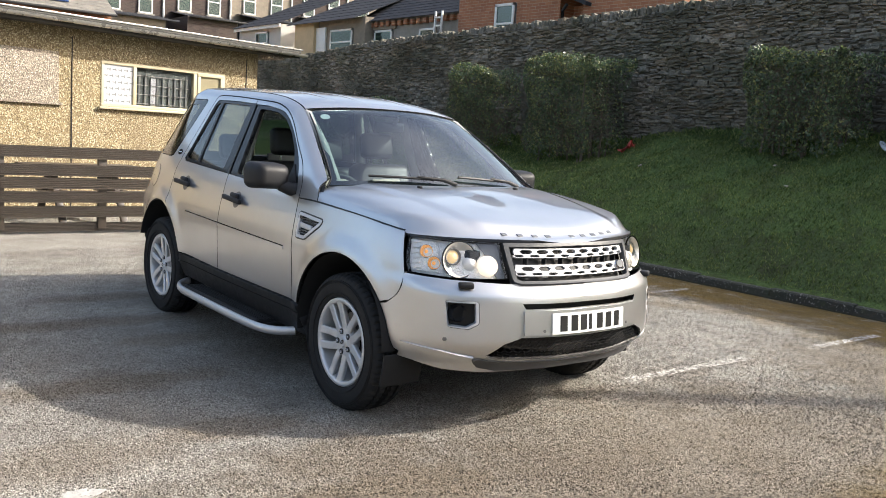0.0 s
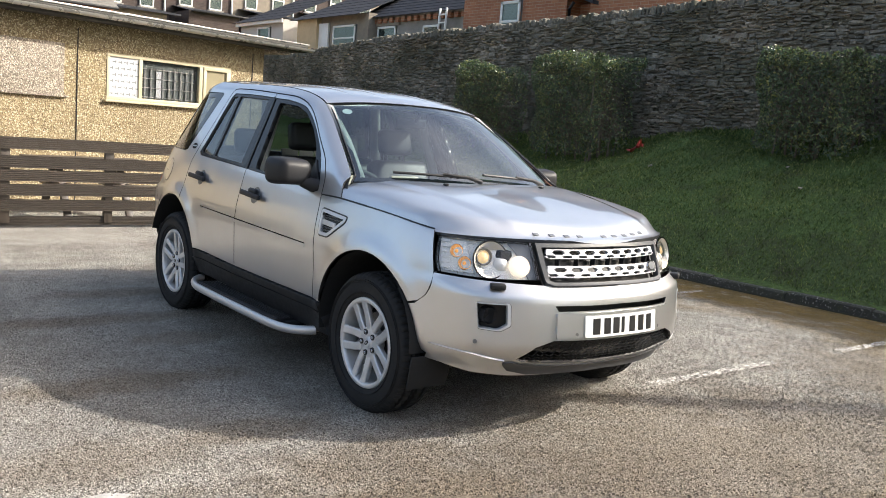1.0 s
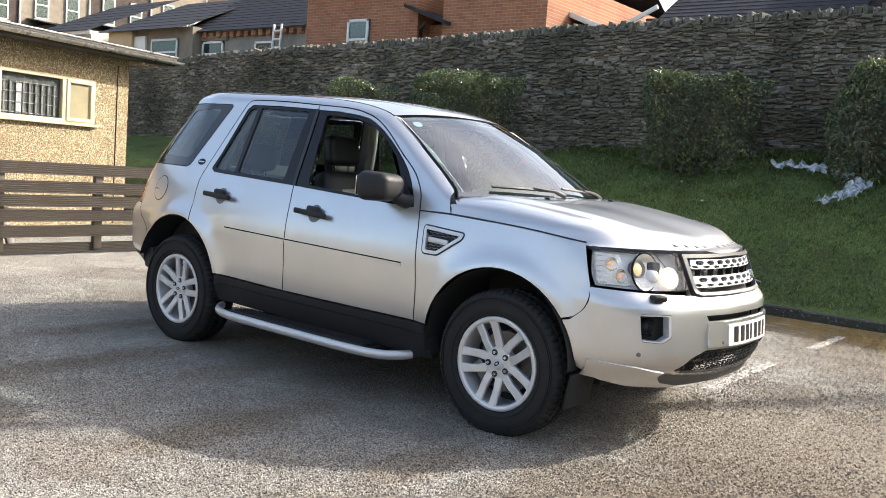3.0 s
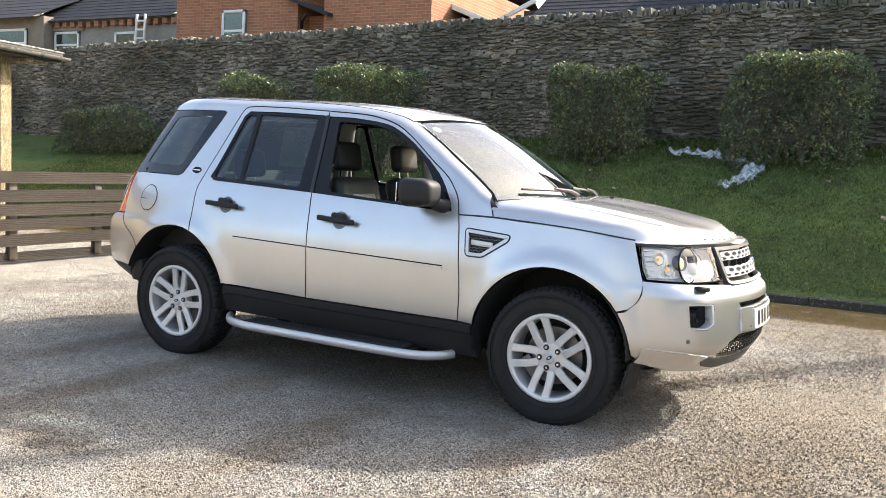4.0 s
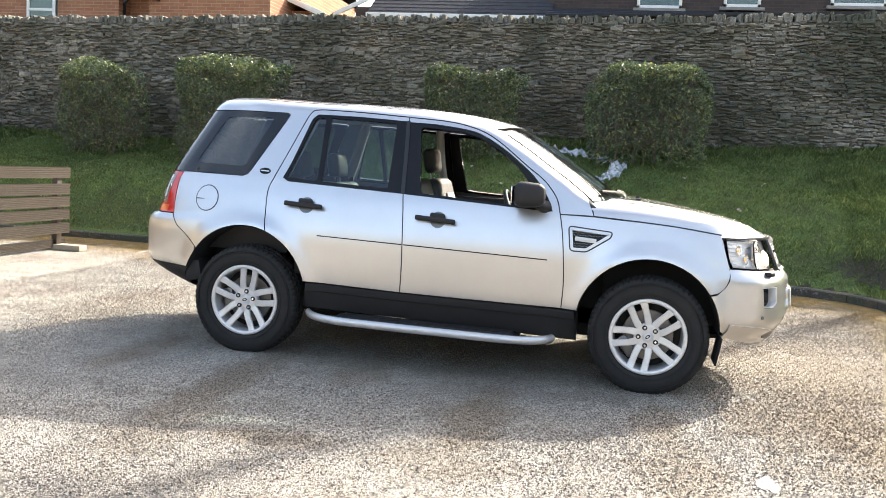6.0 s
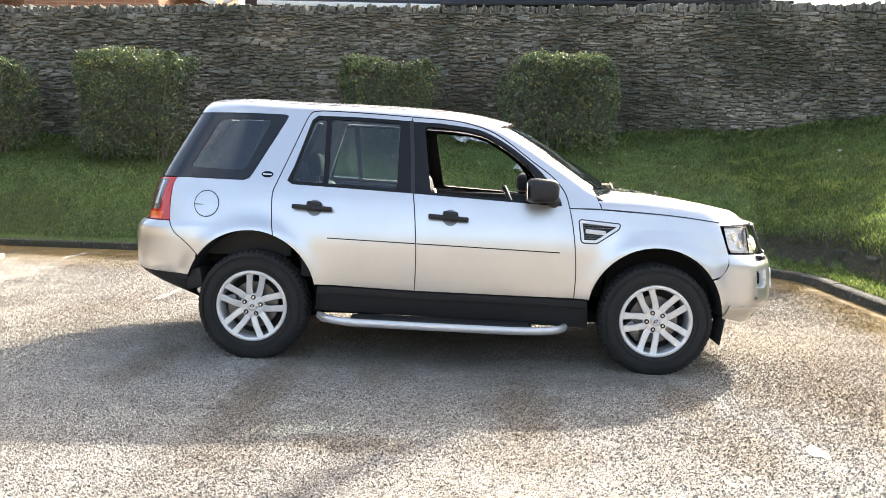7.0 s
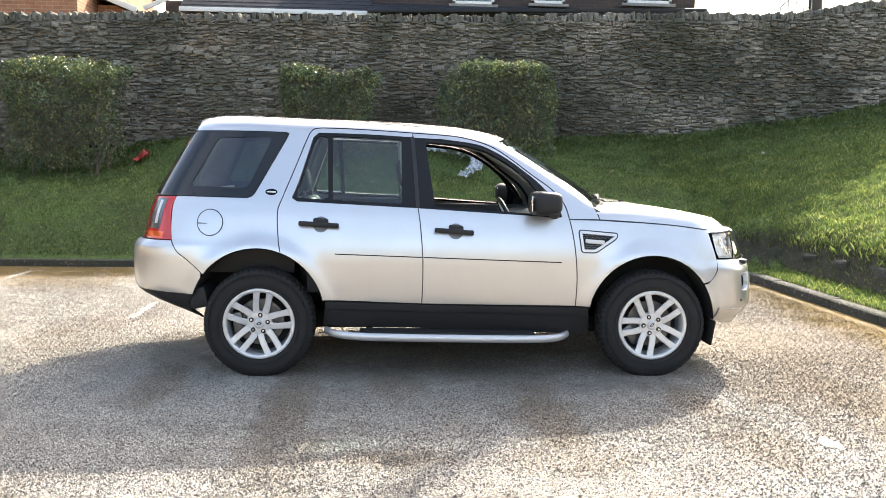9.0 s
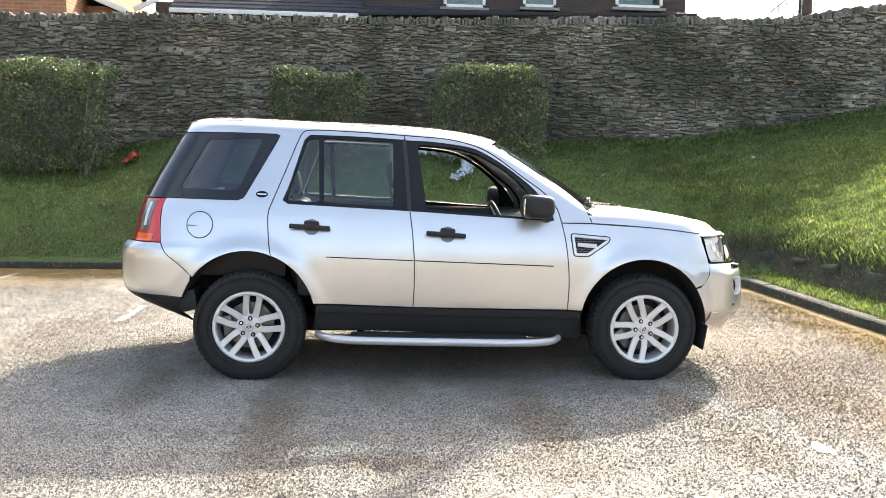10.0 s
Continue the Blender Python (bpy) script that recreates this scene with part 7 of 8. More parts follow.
hedge(-8.85, -7.30, 7.40, 8.40, 0.10, 2.72, 12000, seed=1, open_low=0.5, label="clipped green privet shrub with yellow-green top beside the wall")
hedge(-6.55, -4.80, 7.35, 8.45, 0.12, 2.92, 19000, seed=2, open_low=0.6, label="broad clipped privet hedge with bare stems at the foot")
hedge(-2.28, -0.74, 7.70, 8.75, 0.08, 2.90, 16000, seed=3, open_low=0.6, label="square clipped privet hedge against the stone wall")
hedge(0.35, 2.26, 7.65, 8.80, 0.08, 3.08, 19000, 0.30, seed=4, open_low=0.7, label="round-topped privet hedge with glossy sunlit crown")
hedge(-13.5, -10.9, 7.5, 8.6, 0.05, 2.12, 13000, 0.3, seed=6, label="low dark spreading shrub at the foot of the wall")

# bare shrub at the right
rp = random.Random(12)
sb = float(bank_height(np.array(9.1), np.array(7.8)))
shrub = thing("bare_shrub", "leafless twiggy shrub on the grass bank", "shrub", at=Matrix.Translation((9.1, 7.8, sb)))
for k in range(16):
    a = rp.uniform(0, 6.28)
    e = Vector((math.cos(a) * rp.uniform(0.2, 0.75), math.sin(a) * rp.uniform(0.2, 0.6), rp.uniform(0.5, 1.5)))
    mid_ = e * 0.5 + Vector((rp.uniform(-.1, .1), rp.uniform(-.1, .1), 0.08))
    tube("branch", [(0, 0, -0.03), tuple(mid_ * 0.5), tuple(mid_), tuple(e)], [0.012, 0.009, 0.007, 0.003], M_twig, shrub, 5)

# ---- litter ----
def crumple(name, path, width, material, label, cat, amp=0.05, seed=1, n=40, m_=8):
    rr = random.Random(seed)
    bm = bmesh.new()
    pts = dense(path, max(2, n // max(1, len(path) - 1)))
    rows = []
    for i, p in enumerate(pts):
        d = pts[min(i + 1, len(pts) - 1)] - pts[max(0, i - 1)]
        nrm = Vector((-d[1], d[0], 0)).normalized()
        w = width * (0.55 + 0.45 * abs(math.sin(i * 0.55 + seed)))
        row = []
        for j in range(m_):
            t = j / (m_ - 1) - 0.5
            q = Vector((p[0], p[1], 0)) + nrm * t * w
            g = float(bank_height(np.array(q.x), np.array(q.y)))
            row.append(bm.verts.new((q.x, q.y, g + 0.03 + abs(noise.noise(Vector((q.x * 7, q.y * 7, seed)))) * amp * 2 + rr.uniform(0, amp * 0.4))))
        rows.append(row)
    for a, b in zip(rows, rows[1:]):
        for j in range(m_ - 1):
            bm.faces.new((a[j], a[j + 1], b[j + 1], b[j]))
    return tagged(part(name, bm, material, None, "", 60), label, cat)


def film_material():
    m, nt, b = nodes_of("clear_film")
    b.inputs["Base Color"].default_value = (0.75, 0.80, 0.86, 1)
    b.inputs["Roughness"].default_value = 0.18
    nz = noise_tex(nt, 14.0, 4)
    nt.links.new(ramp(nt, nz, [(0.3, (0.12, 0.12, 0.12)), (0.7, (0.65, 0.65, 0.65))]), b.inputs["Alpha"])
    return m


M_film = film_material()
crumple("plastic_sheet", [(-0.36, 8.15), (0.0, 7.98), (0.35, 7.95), (0.70, 7.86), (0.97, 7.58), (0.92, 7.3), (0.77, 7.08), (0.62, 6.88)], 0.22, M_film, "torn sheet of clear plastic film caught on the bank", "plastic sheet", 0.11, 3)
crumple("red_litter", [(-4.60, 8.05), (-4.50, 8.02), (-4.40, 8.06)], 0.24, M_redlitter, "crumpled red plastic litter under the hedge", "litter", 0.11, 5, 10, 6)
for k, (x, y) in enumerate(((-0.75, 6.6), (1.9, 7.2), (3.0, 7.0), (-1.3, 7.2), (5.6, 7.4), (2.6, 6.2), (-3.3, 6.9))):
    crumple("paper_scrap", [(x, y), (x + 0.03, y + 0.01), (x + 0.06, y)], 0.05, M_board, "small pale scrap of paper in the grass", "litter", 0.04, 20 + k, 4, 4)

# ---- deck-board fence ----
FX0, FY0, FY1 = -5.82, -4.6, 3.62
fence = thing("fence", "low fence of grooved brown decking boards on posts", "fence", at=Matrix())
rngf = random.Random(21)
for zb, zt, depth in ((0.905, 1.04, 0), (0.70, 0.835, 0), (0.545, 0.675, 0), (0.385, 0.515, 0), (0.21, 0.34, 0), (0.03, 0.135, -0.06)):
    y = FY1
    cuts = [FY1, -2.3 + rngf.uniform(-0.3, 0.3), FY0]
    for ya, yb in zip(cuts, cuts[1:]):
        hgt = zt - zb
        prof = [(0.0, 0.0), (0.028, 0.0)]
        for g in range(6):
            z0, z1 = hgt * (g + 0.05) / 6, hgt * (g + 0.95) / 6
            prof += [(0.028, z0), (0.028, z0 + (z1 - z0) * 0.62), (0.018, z0 + (z1 - z0) * 0.68), (0.018, z1)]
        prof += [(0.028, hgt), (0.0, hgt)]
        bm = bmesh.new()
        sag = rngf.uniform(-0.008, 0.008)
        ra = [bm.verts.new((FX0 + a + depth, ya - 0.004, zb + z)) for a, z in prof]
        rb_ = [bm.verts.new((FX0 + a + depth, yb + 0.004, zb + z + sag)) for a, z in prof]
        for i in range(len(prof)):
            bm.faces.new((ra[i], ra[(i + 1) % len(prof)], rb_[(i + 1) % len(prof)], rb_[i]))
        bm.faces.new(ra)
        bm.faces.new(rb_[::-1])
        part("fence_board", bm, M_fence, fence)
for y in (3.45, 2.3, 1.15, 0.0, -1.15, -2.3, -3.45, -4.5):
    box("fence_post", (0.075, 0.10, 0.94), pose(FX0 - 0.04, y, 0.53), M_fence, fence, 0.006)
    if y > 3:
        box("post_foot", (0.62, 0.16, 0.075), pose(FX0 + 0.02, y, 0.038, 0, 0, 2), M_concrete, fence, 0.01, label="pale timber foot")

# picnic tables behind the fence
def picnic_table(at):
    ob = thing("picnic_table", "brown wooden picnic table with crossed legs", "picnic table", at=at)
    for k in range(5):
        box("table_plank", (0.135, 1.5, 0.035), pose(-0.29 + 0.145 * k, 0, 0.74), M_fence, ob, 0.006)
    for sx in (-0.68, 0.68):
        for k in (-1, 1):
            box("bench_plank", (0.12, 1.5, 0.035), pose(sx + 0.065 * k, 0, 0.44), M_fence, ob, 0.006)
    for y in (-0.40, 0.40):
        for sg in (-1, 1):
            box("leg", (0.05, 0.09, 0.88), pose(0.26 * sg, y, 0.375, 0, -32 * sg, 0), M_fence, ob, 0.006)
        box("cross_bar", (1.5, 0.05, 0.09), pose(0, y + 0.05, 0.40), M_fence, ob, 0.006)
    return ob


picnic_table(pose(-7.15, 0.12, 0, 0, 0, 4))

# ---- hut ----
HUT = Matrix.Translation((-8.74, 0.80, 0)) @ Matrix.Rotation(math.atan2(0.245, 0.9695), 4, "Z")
hut = thing("hut", "single-storey ochre pebble-dashed hut with a low roof", "building", at=HUT)


def hbox(name, x0, x1, y0, y1, z0, z1, material, parent=hut, r=0.0, label=""):
    return box(name, (x1 - x0, y1 - y0, z1 - z0), pose((x0 + x1) / 2, (y0 + y1) / 2, (z0 + z1) / 2), material, parent, r, 2, label)


# front wall in strips round the window (local x out of the wall, y along it)
L0, L1 = -6.5, 3.05
WY0, WY1, WZ0, WZ1 = 0.03, 2.34, 1.57, 2.26
front = hbox("wall", -0.25, 0, L0, WY0, 0, 2.72, M_dash, label="ochre spar-dashed wall with dark stains")
hbox("wall", -0.25, 0, WY1, L1, 0, 2.72, M_dash)
hbox("wall", -0.25, 0, WY0, WY1, 0, WZ0, M_dash)
hbox("wall", -0.25, 0, WY0, WY1, WZ1, 2.72, M_dash)
hbox("wall", -6.0, -0.25, L1 - 0.25, L1, 0, 2.62, M_dash)
hbox("wall", -6.0, -0.25, L0, L0 + 0.25, 0, 2.62, M_dash)
hbox("wall", -6.25, -6.0, L0, L1, 0, 2.62, M_dash)
for y in (-0.44, 2.80, -3.9):
    hbox("joint_strip", 0.001, 0.012, y - 0.006, y + 0.006, 0.0, 2.55, M_trim, label="dark joint strip")
board = hbox("window_board", 0.002, 0.03, -2.9, -0.65, 1.58, 2.31, M_board, hut, 0.005, "boarded-over window painted cream")
hbox("board_sill", 0.0, 0.05, -2.95, -0.60, 1.54, 1.58, M_board, hut, 0.006)
win = hbox("window", -0.06, 0.012, WY0, WY1, WZ0 - 0.0, WZ0 + 0.05, M_cream, hut, 0.006, "cream timber window of three lights")
hbox("window_sill", -0.06, 0.075, WY0 - 0.05, WY1 + 0.03, WZ0 - 0.04, WZ0 - 0.002, M_cream, win, 0.008, "cream sill")
hbox("window_frame", -0.06, 0.012, WY0, WY1, WZ1 - 0.05, WZ1, M_cream, win, 0.006)
for y0, y1 in ((WY0, WY0 + 0.05), (0.575, 0.635), (1.70, 1.77), (WY1 - 0.05, WY1)):
    hbox("window_frame", -0.06, 0.014, y0, y1, WZ0 + 0.05, WZ1 - 0.05, M_cream, win, 0.006)
hbox("net_pane", -0.028, -0.012, 0.08, 0.575, WZ0 + 0.05, WZ1 - 0.05, M_net, win, 0, "white patterned net behind the glass")
for k in range(6):
    for j in range(5):
        off = 0.05 if k % 2 else 0.0
        hbox("net_mark", -0.013, -0.009, 0.10 + j * 0.098 + off - 0.02, 0.10 + j * 0.098 + off + 0.03, WZ0 + 0.085 + k * 0.095, WZ0 + 0.099 + k * 0.095, M_slatgrey, win)
        hbox("net_mark", -0.013, -0.009, 0.10 + j * 0.098 + off + 0.03, 0.10 + j * 0.098 + off + 0.042, WZ0 + 0.070 + k * 0.095, WZ0 + 0.115 + k * 0.095, M_slatgrey, win)
hbox("pane", -0.02, -0.014, 0.635, 1.70, WZ0 + 0.05, WZ1 - 0.05, M_lens, win, 0, "clear glass")
hbox("blind_backing", -0.085, -0.065, 0.0, 2.3, 1.45, 2.4, M_blind, win)
for k in range(4):
    hbox("blind_bar", -0.036, -0.026, 0.64, 1.62, WZ0 + 0.075 + k * 0.145, WZ0 + 0.088 + k * 0.145, M_gutter, win)
for k in range(9):
    hbox("blind_slat", -0.052, -0.042, 0.70 + k * 0.11, 0.735 + k * 0.11 + (0.055 if k == 2 else 0), WZ0 + 0.06, WZ1 - (0.16 if k != 2 else 0.2), M_slatgrey if k != 2 else M_net, win)
hbox("casement", -0.03, 0.03, 1.77, 2.30, WZ0 + 0.02, WZ0 + 0.075, M_cream, win, 0.006)
hbox("casement", -0.03, 0.03, 1.77, 2.30, WZ1 - 0.09, WZ1 - 0.035, M_cream, win, 0.006)
hbox("casement", -0.03, 0.03, 1.77, 1.83, WZ0 + 0.075, WZ1 - 0.09, M_cream, win, 0.006)
hbox("casement", -0.03, 0.03, 2.24, 2.30, WZ0 + 0.075, WZ1 - 0.09, M_cream, win, 0.006)
hbox("painted_pane", -0.02, -0.005, 1.83, 2.24, WZ0 + 0.075, WZ1 - 0.09, M_ochre_pane, win, 0, "ochre painted pane")
# roof: slab with fascia, gutter and soffit end
bm = bmesh.new()
rbox(bm, (6.9, L1 - L0 + 0.9, 0.05), pose(-3.02, (L0 + L1) / 2 + 0.2, 2.95, 0, 3.0, 0), 0.01)
roof_h = part("roof", bm, M_felt, hut, "low grey felt roof", 30)
hbox("soffit", 0.0, 0.40, L0 - 0.2, L1 + 0.62, 2.665, 2.685, M_felt, hut, 0.004)
hbox("fascia", 0.385, 0.41, L0 - 0.2, L1 + 0.62, 2.66, 2.80, M_felt, hut, 0.004, "weathered grey fascia board")
bm = bmesh.new()
ga = [(0.47 + 0.055 * math.cos(a), 2.765 + 0.055 * math.sin(a)) for a in (math.pi + math.pi * k / 8 for k in range(9))]
gb = [(0.47 + 0.047 * math.cos(a), 2.765 + 0.047 * math.sin(a)) for a in (2 * math.pi - math.pi * k / 8 for k in range(9))]
ra = [bm.verts.new((x, L0 - 0.25, z)) for x, z in ga + gb]
rb_ = [bm.verts.new((x, L1 + 0.72, z - 0.03)) for x, z in ga + gb]
for i in range(18):
    bm.faces.new((ra[i], ra[(i + 1) % 18], rb_[(i + 1) % 18], rb_[i]))
bm.faces.new(ra)
bm.faces.new(rb_[::-1])
part("gutter", bm, M_gutter, hut, "half-round grey gutter", 40)
hbox("roof_edge", 0.36, 0.43, L0 - 0.25, L1 + 0.68, 2.80, 2.825, M_gutter, hut, 0.006)
hbox("soffit_end", -0.3, 0.30, L1 + 0.03, L1 + 0.35, 2.60, 2.66, M_board, hut, 0.004)

# ---- houses over the wall ----
def window_at(parent, x0, x1, z0, z1, y, split=0.5, material=None):
    """A white framed window in a wall that faces -y."""
    w = box("window", (x1 - x0, 0.06, z1 - z0), pose((x0 + x1) / 2, y - 0.01, (z0 + z1) / 2), M_roomdark, parent, 0, label="white-framed window")
    t = 0.07
    for a, b, c, d in ((x0, x0 + t, z0, z1), (x1 - t, x1, z0, z1), (x0, x1, z0, z0 + t), (x0, x1, z1 - t, z1)):
        box("window_frame", (b - a, 0.07, d - c), pose((a + b) / 2, y - 0.045, (c + d) / 2), M_white, w, 0.005)
    zs = z0 + (z1 - z0) * split
    box("window_bar", (x1 - x0, 0.06, 0.06), pose((x0 + x1) / 2, y - 0.045, zs), M_white, w, 0.005)
    box("pane", (x1 - x0 - 2 * t, 0.006, z1 - z0 - 2 * t), pose((x0 + x1) / 2, y - 0.05, (z0 + z1) / 2), M_tint, w, 0)
    box("window_sill", (x1 - x0 + 0.16, 0.14, 0.07), pose((x0 + x1) / 2, y - 0.06, z0 - 0.035), M_greystone, w, 0.005)
    return w


def slope_roof(parent, x0, x1, y0, z0, y1, z1, material=None, courses=14, name="roof", label="dark slate roof"):
    """A pitched sheet of overlapping courses from the eave (y0, z0) to the ridge (y1, z1)."""
    rf = None
    for k in range(courses):
        a, b = k / courses, (k + 1.25) / courses
        bm = bmesh.new()
        th = 0.02
        ya, za, yb, zb = y0 + (y1 - y0) * a, z0 + (z1 - z0) * a + 0.014, y0 + (y1 - y0) * b, z0 + (z1 - z0) * b
        vs = [bm.verts.new(p) for p in ((x0, ya, za), (x1, ya, za), (x1, yb, zb), (x0, yb, zb), (x0, ya, za - th), (x1, ya, za - th), (x1, yb, zb - th), (x0, yb, zb - th))]
        for f in ((0, 1, 2, 3), (7, 6, 5, 4), (0, 4, 5, 1), (1, 5, 6, 2), (2, 6, 7, 3), (3, 7, 4, 0)):
            bm.faces.new([vs[i] for i in f])
        ob = part(name if rf is None else "slate_course", bm, material or M_slate, parent if rf is None else rf, label if rf is None else "")
        rf = rf or ob
    return rf


GZ = 2.2
# orange brick house
h1 = thing("brick_house", "orange brick house with a white window behind the wall", "house")
box("wall", (3.97, 7, 3.65), pose(-12.59, 15.72, GZ + 1.825), M_orange_b, h1, 0, label="smooth orange brick wall")
window_at(h1, -12.93, -12.18, 4.05, 4.94, 12.2, 0.42)
slope_roof(h1, -14.7, -10.45, 11.95, 5.72, 15.7, 7.9)
slope_roof(h1, -14.7, -10.45, 19.5, 5.72, 15.7, 7.9)
# its lean-to with gutter and downpipe
box("lean_to_wall", (1.1, 4, 2.6), pose(-10.2, 14.7, GZ + 1.3), M_orange_b, h1, 0)
bm = bmesh.new()
vs = [bm.verts.new(p) for p in ((-10.9, 12.0, 5.22), (-9.55, 12.0, 4.74), (-9.55, 16, 4.74), (-10.9, 16, 5.22), (-10.9, 12.0, 5.14), (-9.55, 12.0, 4.66), (-9.55, 16, 4.66), (-10.9, 16, 5.14))]
for f in ((0, 1, 2, 3), (7, 6, 5, 4), (0, 4, 5, 1), (1, 5, 6, 2), (2, 6, 7, 3), (3, 7, 4, 0)):
    bm.faces.new([vs[i] for i in f])
part("lean_to_roof", bm, M_slate, h1)
tube("downpipe", [(-10.25, 12.1, 4.75), (-10.38, 12.1, 4.6), (-10.4, 12.1, 2.3)], 0.04, M_trim, h1, 8)
# brick block with a sunlit gable beside it
h2 = thing("brick_house", "red brick house with a white bargeboard behind the wall", "house")
box("wall", (2.92, 6, 3.46), pose(-8.35, 15.2, GZ + 1.73), M_orange_b, h2, 0, label="red brick wall with pale joints")
slope_roof(h2, -9.95, -6.8, 12.0, 5.58, 15.2, 7.4)
slope_roof(h2, -9.95, -6.8, 18.4, 5.58, 15.2, 7.4)
box("gable_wall", (1.3, 5, 2.55), pose(-6.9, 16.0, GZ + 1.27), M_orange_b, h2, 0)
bm = bmesh.new()
vs = [bm.verts.new(p) for p in ((-7.6, 13.2, 5.28), (-5.95, 13.2, 4.62), (-5.95, 18, 4.62), (-7.6, 18, 5.28), (-7.6, 13.2, 5.18), (-5.95, 13.2, 4.52), (-5.95, 18, 4.52), (-7.6, 18, 5.18))]
for f in ((0, 1, 2, 3), (7, 6, 5, 4), (0, 4, 5, 1), (1, 5, 6, 2), (2, 6, 7, 3), (3, 7, 4, 0)):
    bm.faces.new([vs[i] for i in f])
part("gable_roof", bm, M_slate, h2)
box("bargeboard", (1.75, 0.05, 0.12), pose(-6.78, 13.17, 4.93, 0, 21.8, 0), M_white, h2, 0.005)
# long low house with a slate roof and white fascia
h3 = thing("terrace_house", "long brick house with slate roof and white fascia boards", "house")
box("wall", (12.6, 6, 2.87), pose(0.6, 17.6, GZ + 1.435), M_brown, h3, 0, label="brown brick wall")
slope_roof(h3, -5.25, -0.9, 14.0, 4.80, 16.8, 6.6, courses=16)
box("fascia", (4.35, 0.05, 0.10), pose(-3.07, 13.98, 4.79), M_white, h3, 0.005, label="white fascia board")
box("bargeboard", (1.0, 0.05, 0.10), pose(-5.55, 13.9, 4.97, 0, -25, 0), M_white, h3, 0.005)
box("upper_wall", (7.9, 5, 3.0), pose(2.95, 17.2, 5.2 + 0.9), M_brown, h3, 0)
for x0, x1 in ((1.0, 2.0), (2.9, 3.7), (5.15, 6.3)):
    window_at(h3, x0, x1, 5.14 + 0.03 * x0, 6.3, 14.7)
slope_roof(h3, -1.0, 6.95, 13.9, 4.86, 14.75, 5.16, courses=4)
box("gutter", (7.9, 0.1, 0.08), pose(2.95, 13.88, 4.93, 0, -1.6, 0), M_trim, h3, 0.02)
slope_roof(h3, -1.1, 7.0, 14.4, 7.6, 17.2, 9.3)
# stone extension with brick corbels under the slates
h4 = thing("stone_extension", "grey stone back extension with slate roof and brick eaves", "house")
box("wall", (6.1, 5, 3.14), pose(-19.3, 16.6, GZ + 1.57), M_greystone, h4, 0, label="grey squared stone wall")
window_at(h4, -21.66, -20.54, 3.9, 4.93, 14.1, 0.6)
window_at(h4, -18.95, -18.05, 3.9, 4.86, 14.1, 0.6)
box("lintel", (1.5, 0.1, 0.16), pose(-21.1, 14.08, 5.03), M_buff, h4, 0.005)
bz_ = 5.12
for k in range(17):
    box("brick_corbel", (0.2, 0.14, 0.16), pose(-22.2 + k * 0.36, 14.03, bz_), M_orange_b, h4, 0.006)
slope_roof(h4, -22.75, -16.5, 13.85, 5.24, 17.0, 7.2, courses=14)
for sg in (-1, 1):
    box("ladder_side", (0.06, 0.06, 0.9), pose(-17.55 + 0.17 * sg, 13.75, 4.85, 0, 3, 0), M_white, h4, 0.01)
for k in range(3):
    box("ladder_rung", (0.34, 0.05, 0.05), pose(-17.55, 13.75, 4.6 + 0.25 * k), M_white, h4, 0.01)
# pale extensions further along
h5 = thing("rendered_extension", "yellow and grey rendered back extensions with slate roofs", "house")
box("wall", (1.5, 4, 3.2), pose(-25.8, 15.5, GZ + 1.6), M_yellow, h5, 0, label="yellow rendered wall")
box("wall", (3.3, 4, 3.2), pose(-23.4, 15.7, GZ + 1.6), M_buff, h5, 0)
window_at(h5, -24.05, -22.5, 4.0, 5.02, 13.7, 0.55)
box("door_frame", (0.75, 0.08, 1.3), pose(-24.75, 13.65, 4.5), M_white, h5, 0.01)
slope_roof(h5, -26.9, -21.9, 13.3, 5.30, 17.0, 7.0, courses=8)
h6 = thing("white_extension", "whitewashed back extension with a slate lean-to roof", "house")
box("wall", (3.9, 4, 3.26), pose(-29.7, 15.5, GZ + 1.63), M_whitewash, h6, 0, label="white rendered wall")
window_at(h6, -29.95, -28.8, 4.3, 5.2, 13.5, 0.5)
box("fascia", (4.3, 0.06, 0.14), pose(-29.6, 13.3, 5.36), M_white, h6, 0.005)
slope_roof(h6, -31.8, -27.5, 13.2, 5.42, 17.0, 7.2, courses=8)
# terrace far behind, rising up the hill
rngt = random.Random(31)
walls_ = (M_brown, M_brown, M_buff, M_brown, M_buff)
for k in range(7):
    y0 = 9.6 + 3.6 * k
    zb = 6.15 + 0.33 * k
    hs = thing("terrace_house", "dark stone terraced house with white sash windows on the hill", "house", "far terrace", at=Matrix.Translation((-40, y0 + 1.8, 0)) @ Matrix.Rotation(radians(90), 4, "Z"))
    box("wall", (3.58, 7, 9.5), pose(0, 3.5, zb - 0.8), walls_[k % 5], hs, 0, label="dark weathered wall")
    for xa in (-1.15, 0.45):
        window_at(hs, xa, xa + 0.72, zb + 0.35, zb + 1.75, 0.0)
    slope_roof(hs, -1.9, 1.9, -0.3, zb + 3.9, 3.5, zb + 6.2, courses=6)
    box("lean_to_wall", (2.6, 2.6, zb - 2.3), pose(rngt.uniform(-0.4, 0.4), -1.3, GZ + (zb - 2.3) / 2), (M_buff, M_brown, M_brown)[k % 3], hs, 0)
    slope_roof(hs, -1.5, 1.5, -2.8, zb - 0.15, 0.0, zb + 0.30, courses=5)
    box("fascia", (3.0, 0.06, 0.08), pose(0, -2.83, zb - 0.12), (M_slate, M_trim)[k % 2], hs, 0.005)
    tube("downpipe", [(1.72, -0.06, zb + 3.8), (1.72, -0.06, 2.2)], 0.05, M_white, hs, 6)

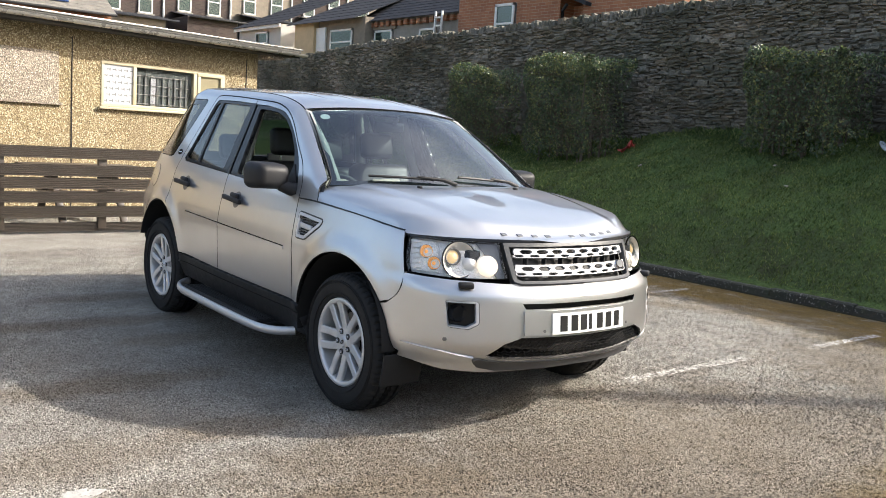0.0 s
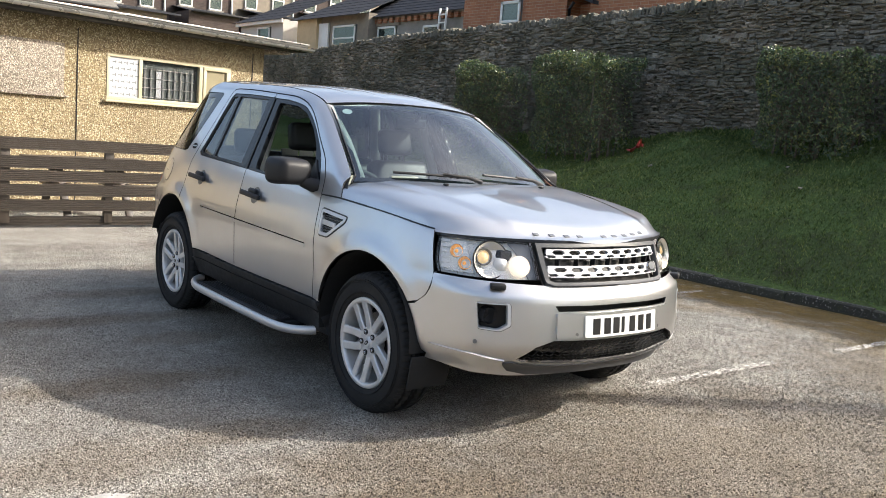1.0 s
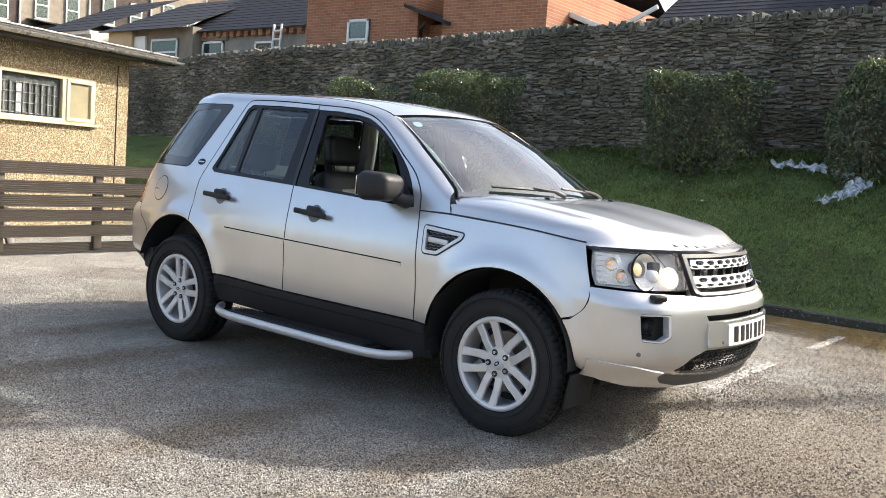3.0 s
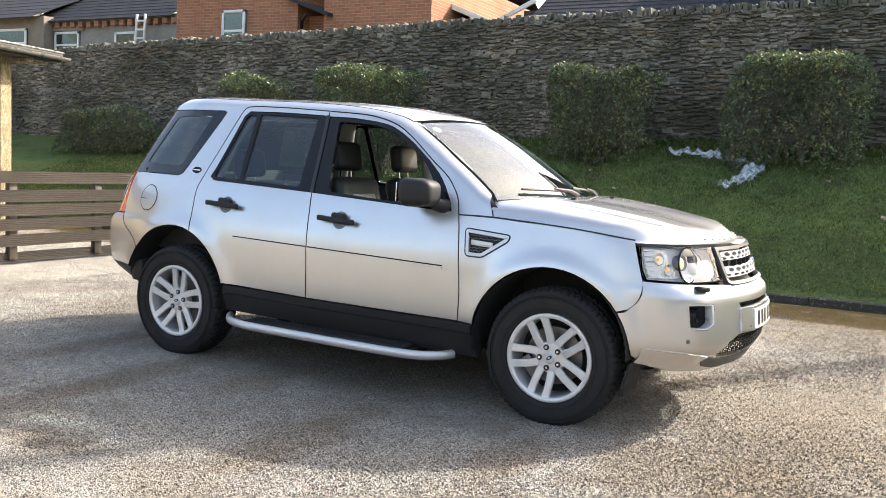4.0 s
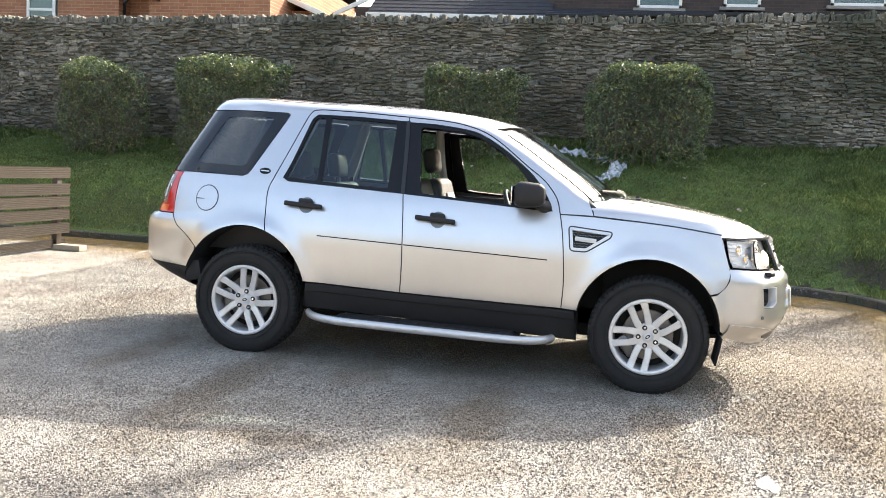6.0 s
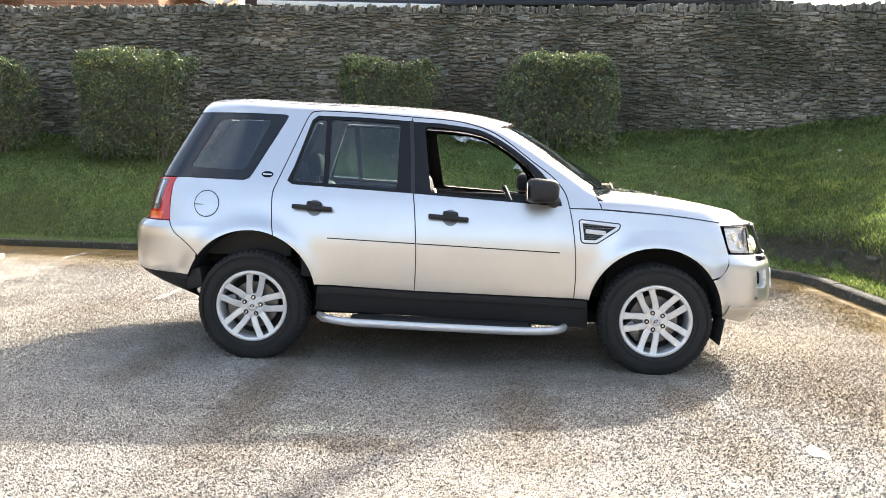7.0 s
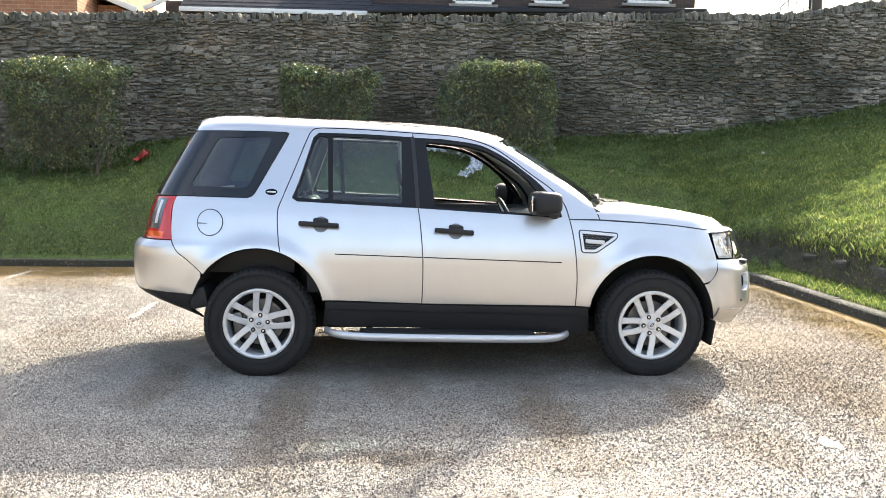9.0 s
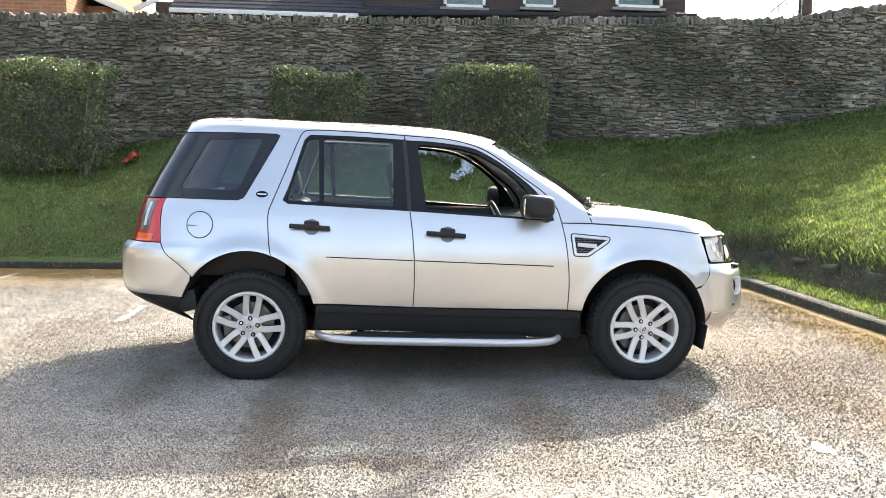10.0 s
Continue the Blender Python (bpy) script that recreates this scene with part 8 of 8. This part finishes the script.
# low house beyond the hut, with a solar panel on its slates
h7 = thing("low_house", "low brick house with grey slate roof and solar panel", "house", at=Matrix.Translation((-28, 3.45, 0)) @ Matrix.Rotation(radians(90), 4, "Z"))
box("wall", (6.9, 6, 4.95), pose(0, 3.1, 2.45), M_orange_b, h7, 0, label="orange brick wall")
roof_7 = slope_roof(h7, -3.6, 3.55, -0.25, 4.93, 4.0, 7.2, M_oldslate, 16, label="worn grey-brown slate roof")
box("gutter", (7.1, 0.11, 0.09), pose(0, -0.28, 4.92), M_trim, h7, 0.03)
box("solar_panel", (0.95, 0.75, 0.05), pose(1.55, 0.55, 5.42, 28, 0, 0), M_panel, roof_7, 0.008, label="dark blue solar panel")

# telegraph pole behind the wall, and a stair rail beside it
pole = thing("telegraph_pole", "tall tarred wooden telegraph pole behind the wall", "telegraph pole", at=Matrix.Translation((7.62, 10.0, GZ)))
tube("pole_shaft", [(0, 0, 0), (0, 0, 3), (0, 0, 8.6)], [0.14, 0.125, 0.10], M_pole, pole, 14)
box("cross_arm", (1.1, 0.09, 0.10), pose(0, -0.12, 8.2), M_pole, pole, 0.01)
rail_t = thing("stair_railing", "thin grey metal stair railing behind the wall", "railing")
for (xa, za, xb, zb) in ((6.9, 4.45, 7.5, 4.95), (7.75, 4.75, 8.9, 5.3)):
    tube("rail_bar", [(xa, 9.9, za), (xb, 9.9, zb)], 0.02, M_gutter, rail_t, 6)
    for k in range(5):
        t = k / 4
        tube("baluster", [(xa + (xb - xa) * t, 9.9, za + (zb - za) * t), (xa + (xb - xa) * t, 9.9, 2.2)], 0.012, M_gutter, rail_t, 5)

# wooded hillside across the valley, behind the car park
hx, hy = np.arange(-420, 421, 20.0), np.arange(-320, -119, 20.0)
hill_m, hill_nt, hill_b = nodes_of("far_hillside")
hill_c = ramp(hill_nt, noise_tex(hill_nt, 0.03, 6, 0.7), [(0.35, (0.07, 0.085, 0.07)), (0.55, (0.12, 0.14, 0.12)), (0.7, (0.17, 0.185, 0.16))])
hill_nt.links.new(hill_c, hill_b.inputs["Base Color"])
hill_b.inputs["Roughness"].default_value = 1.0
sheet("hillside", hx, hy, lambda x, y: -2 + (26 + 14 * np.sin(x * 0.011 + 1.9) + 4 * np.sin(x * 0.043)) * smooth(-120, -230, y), hill_m, label="wooded hillside across the valley", category="hillside")
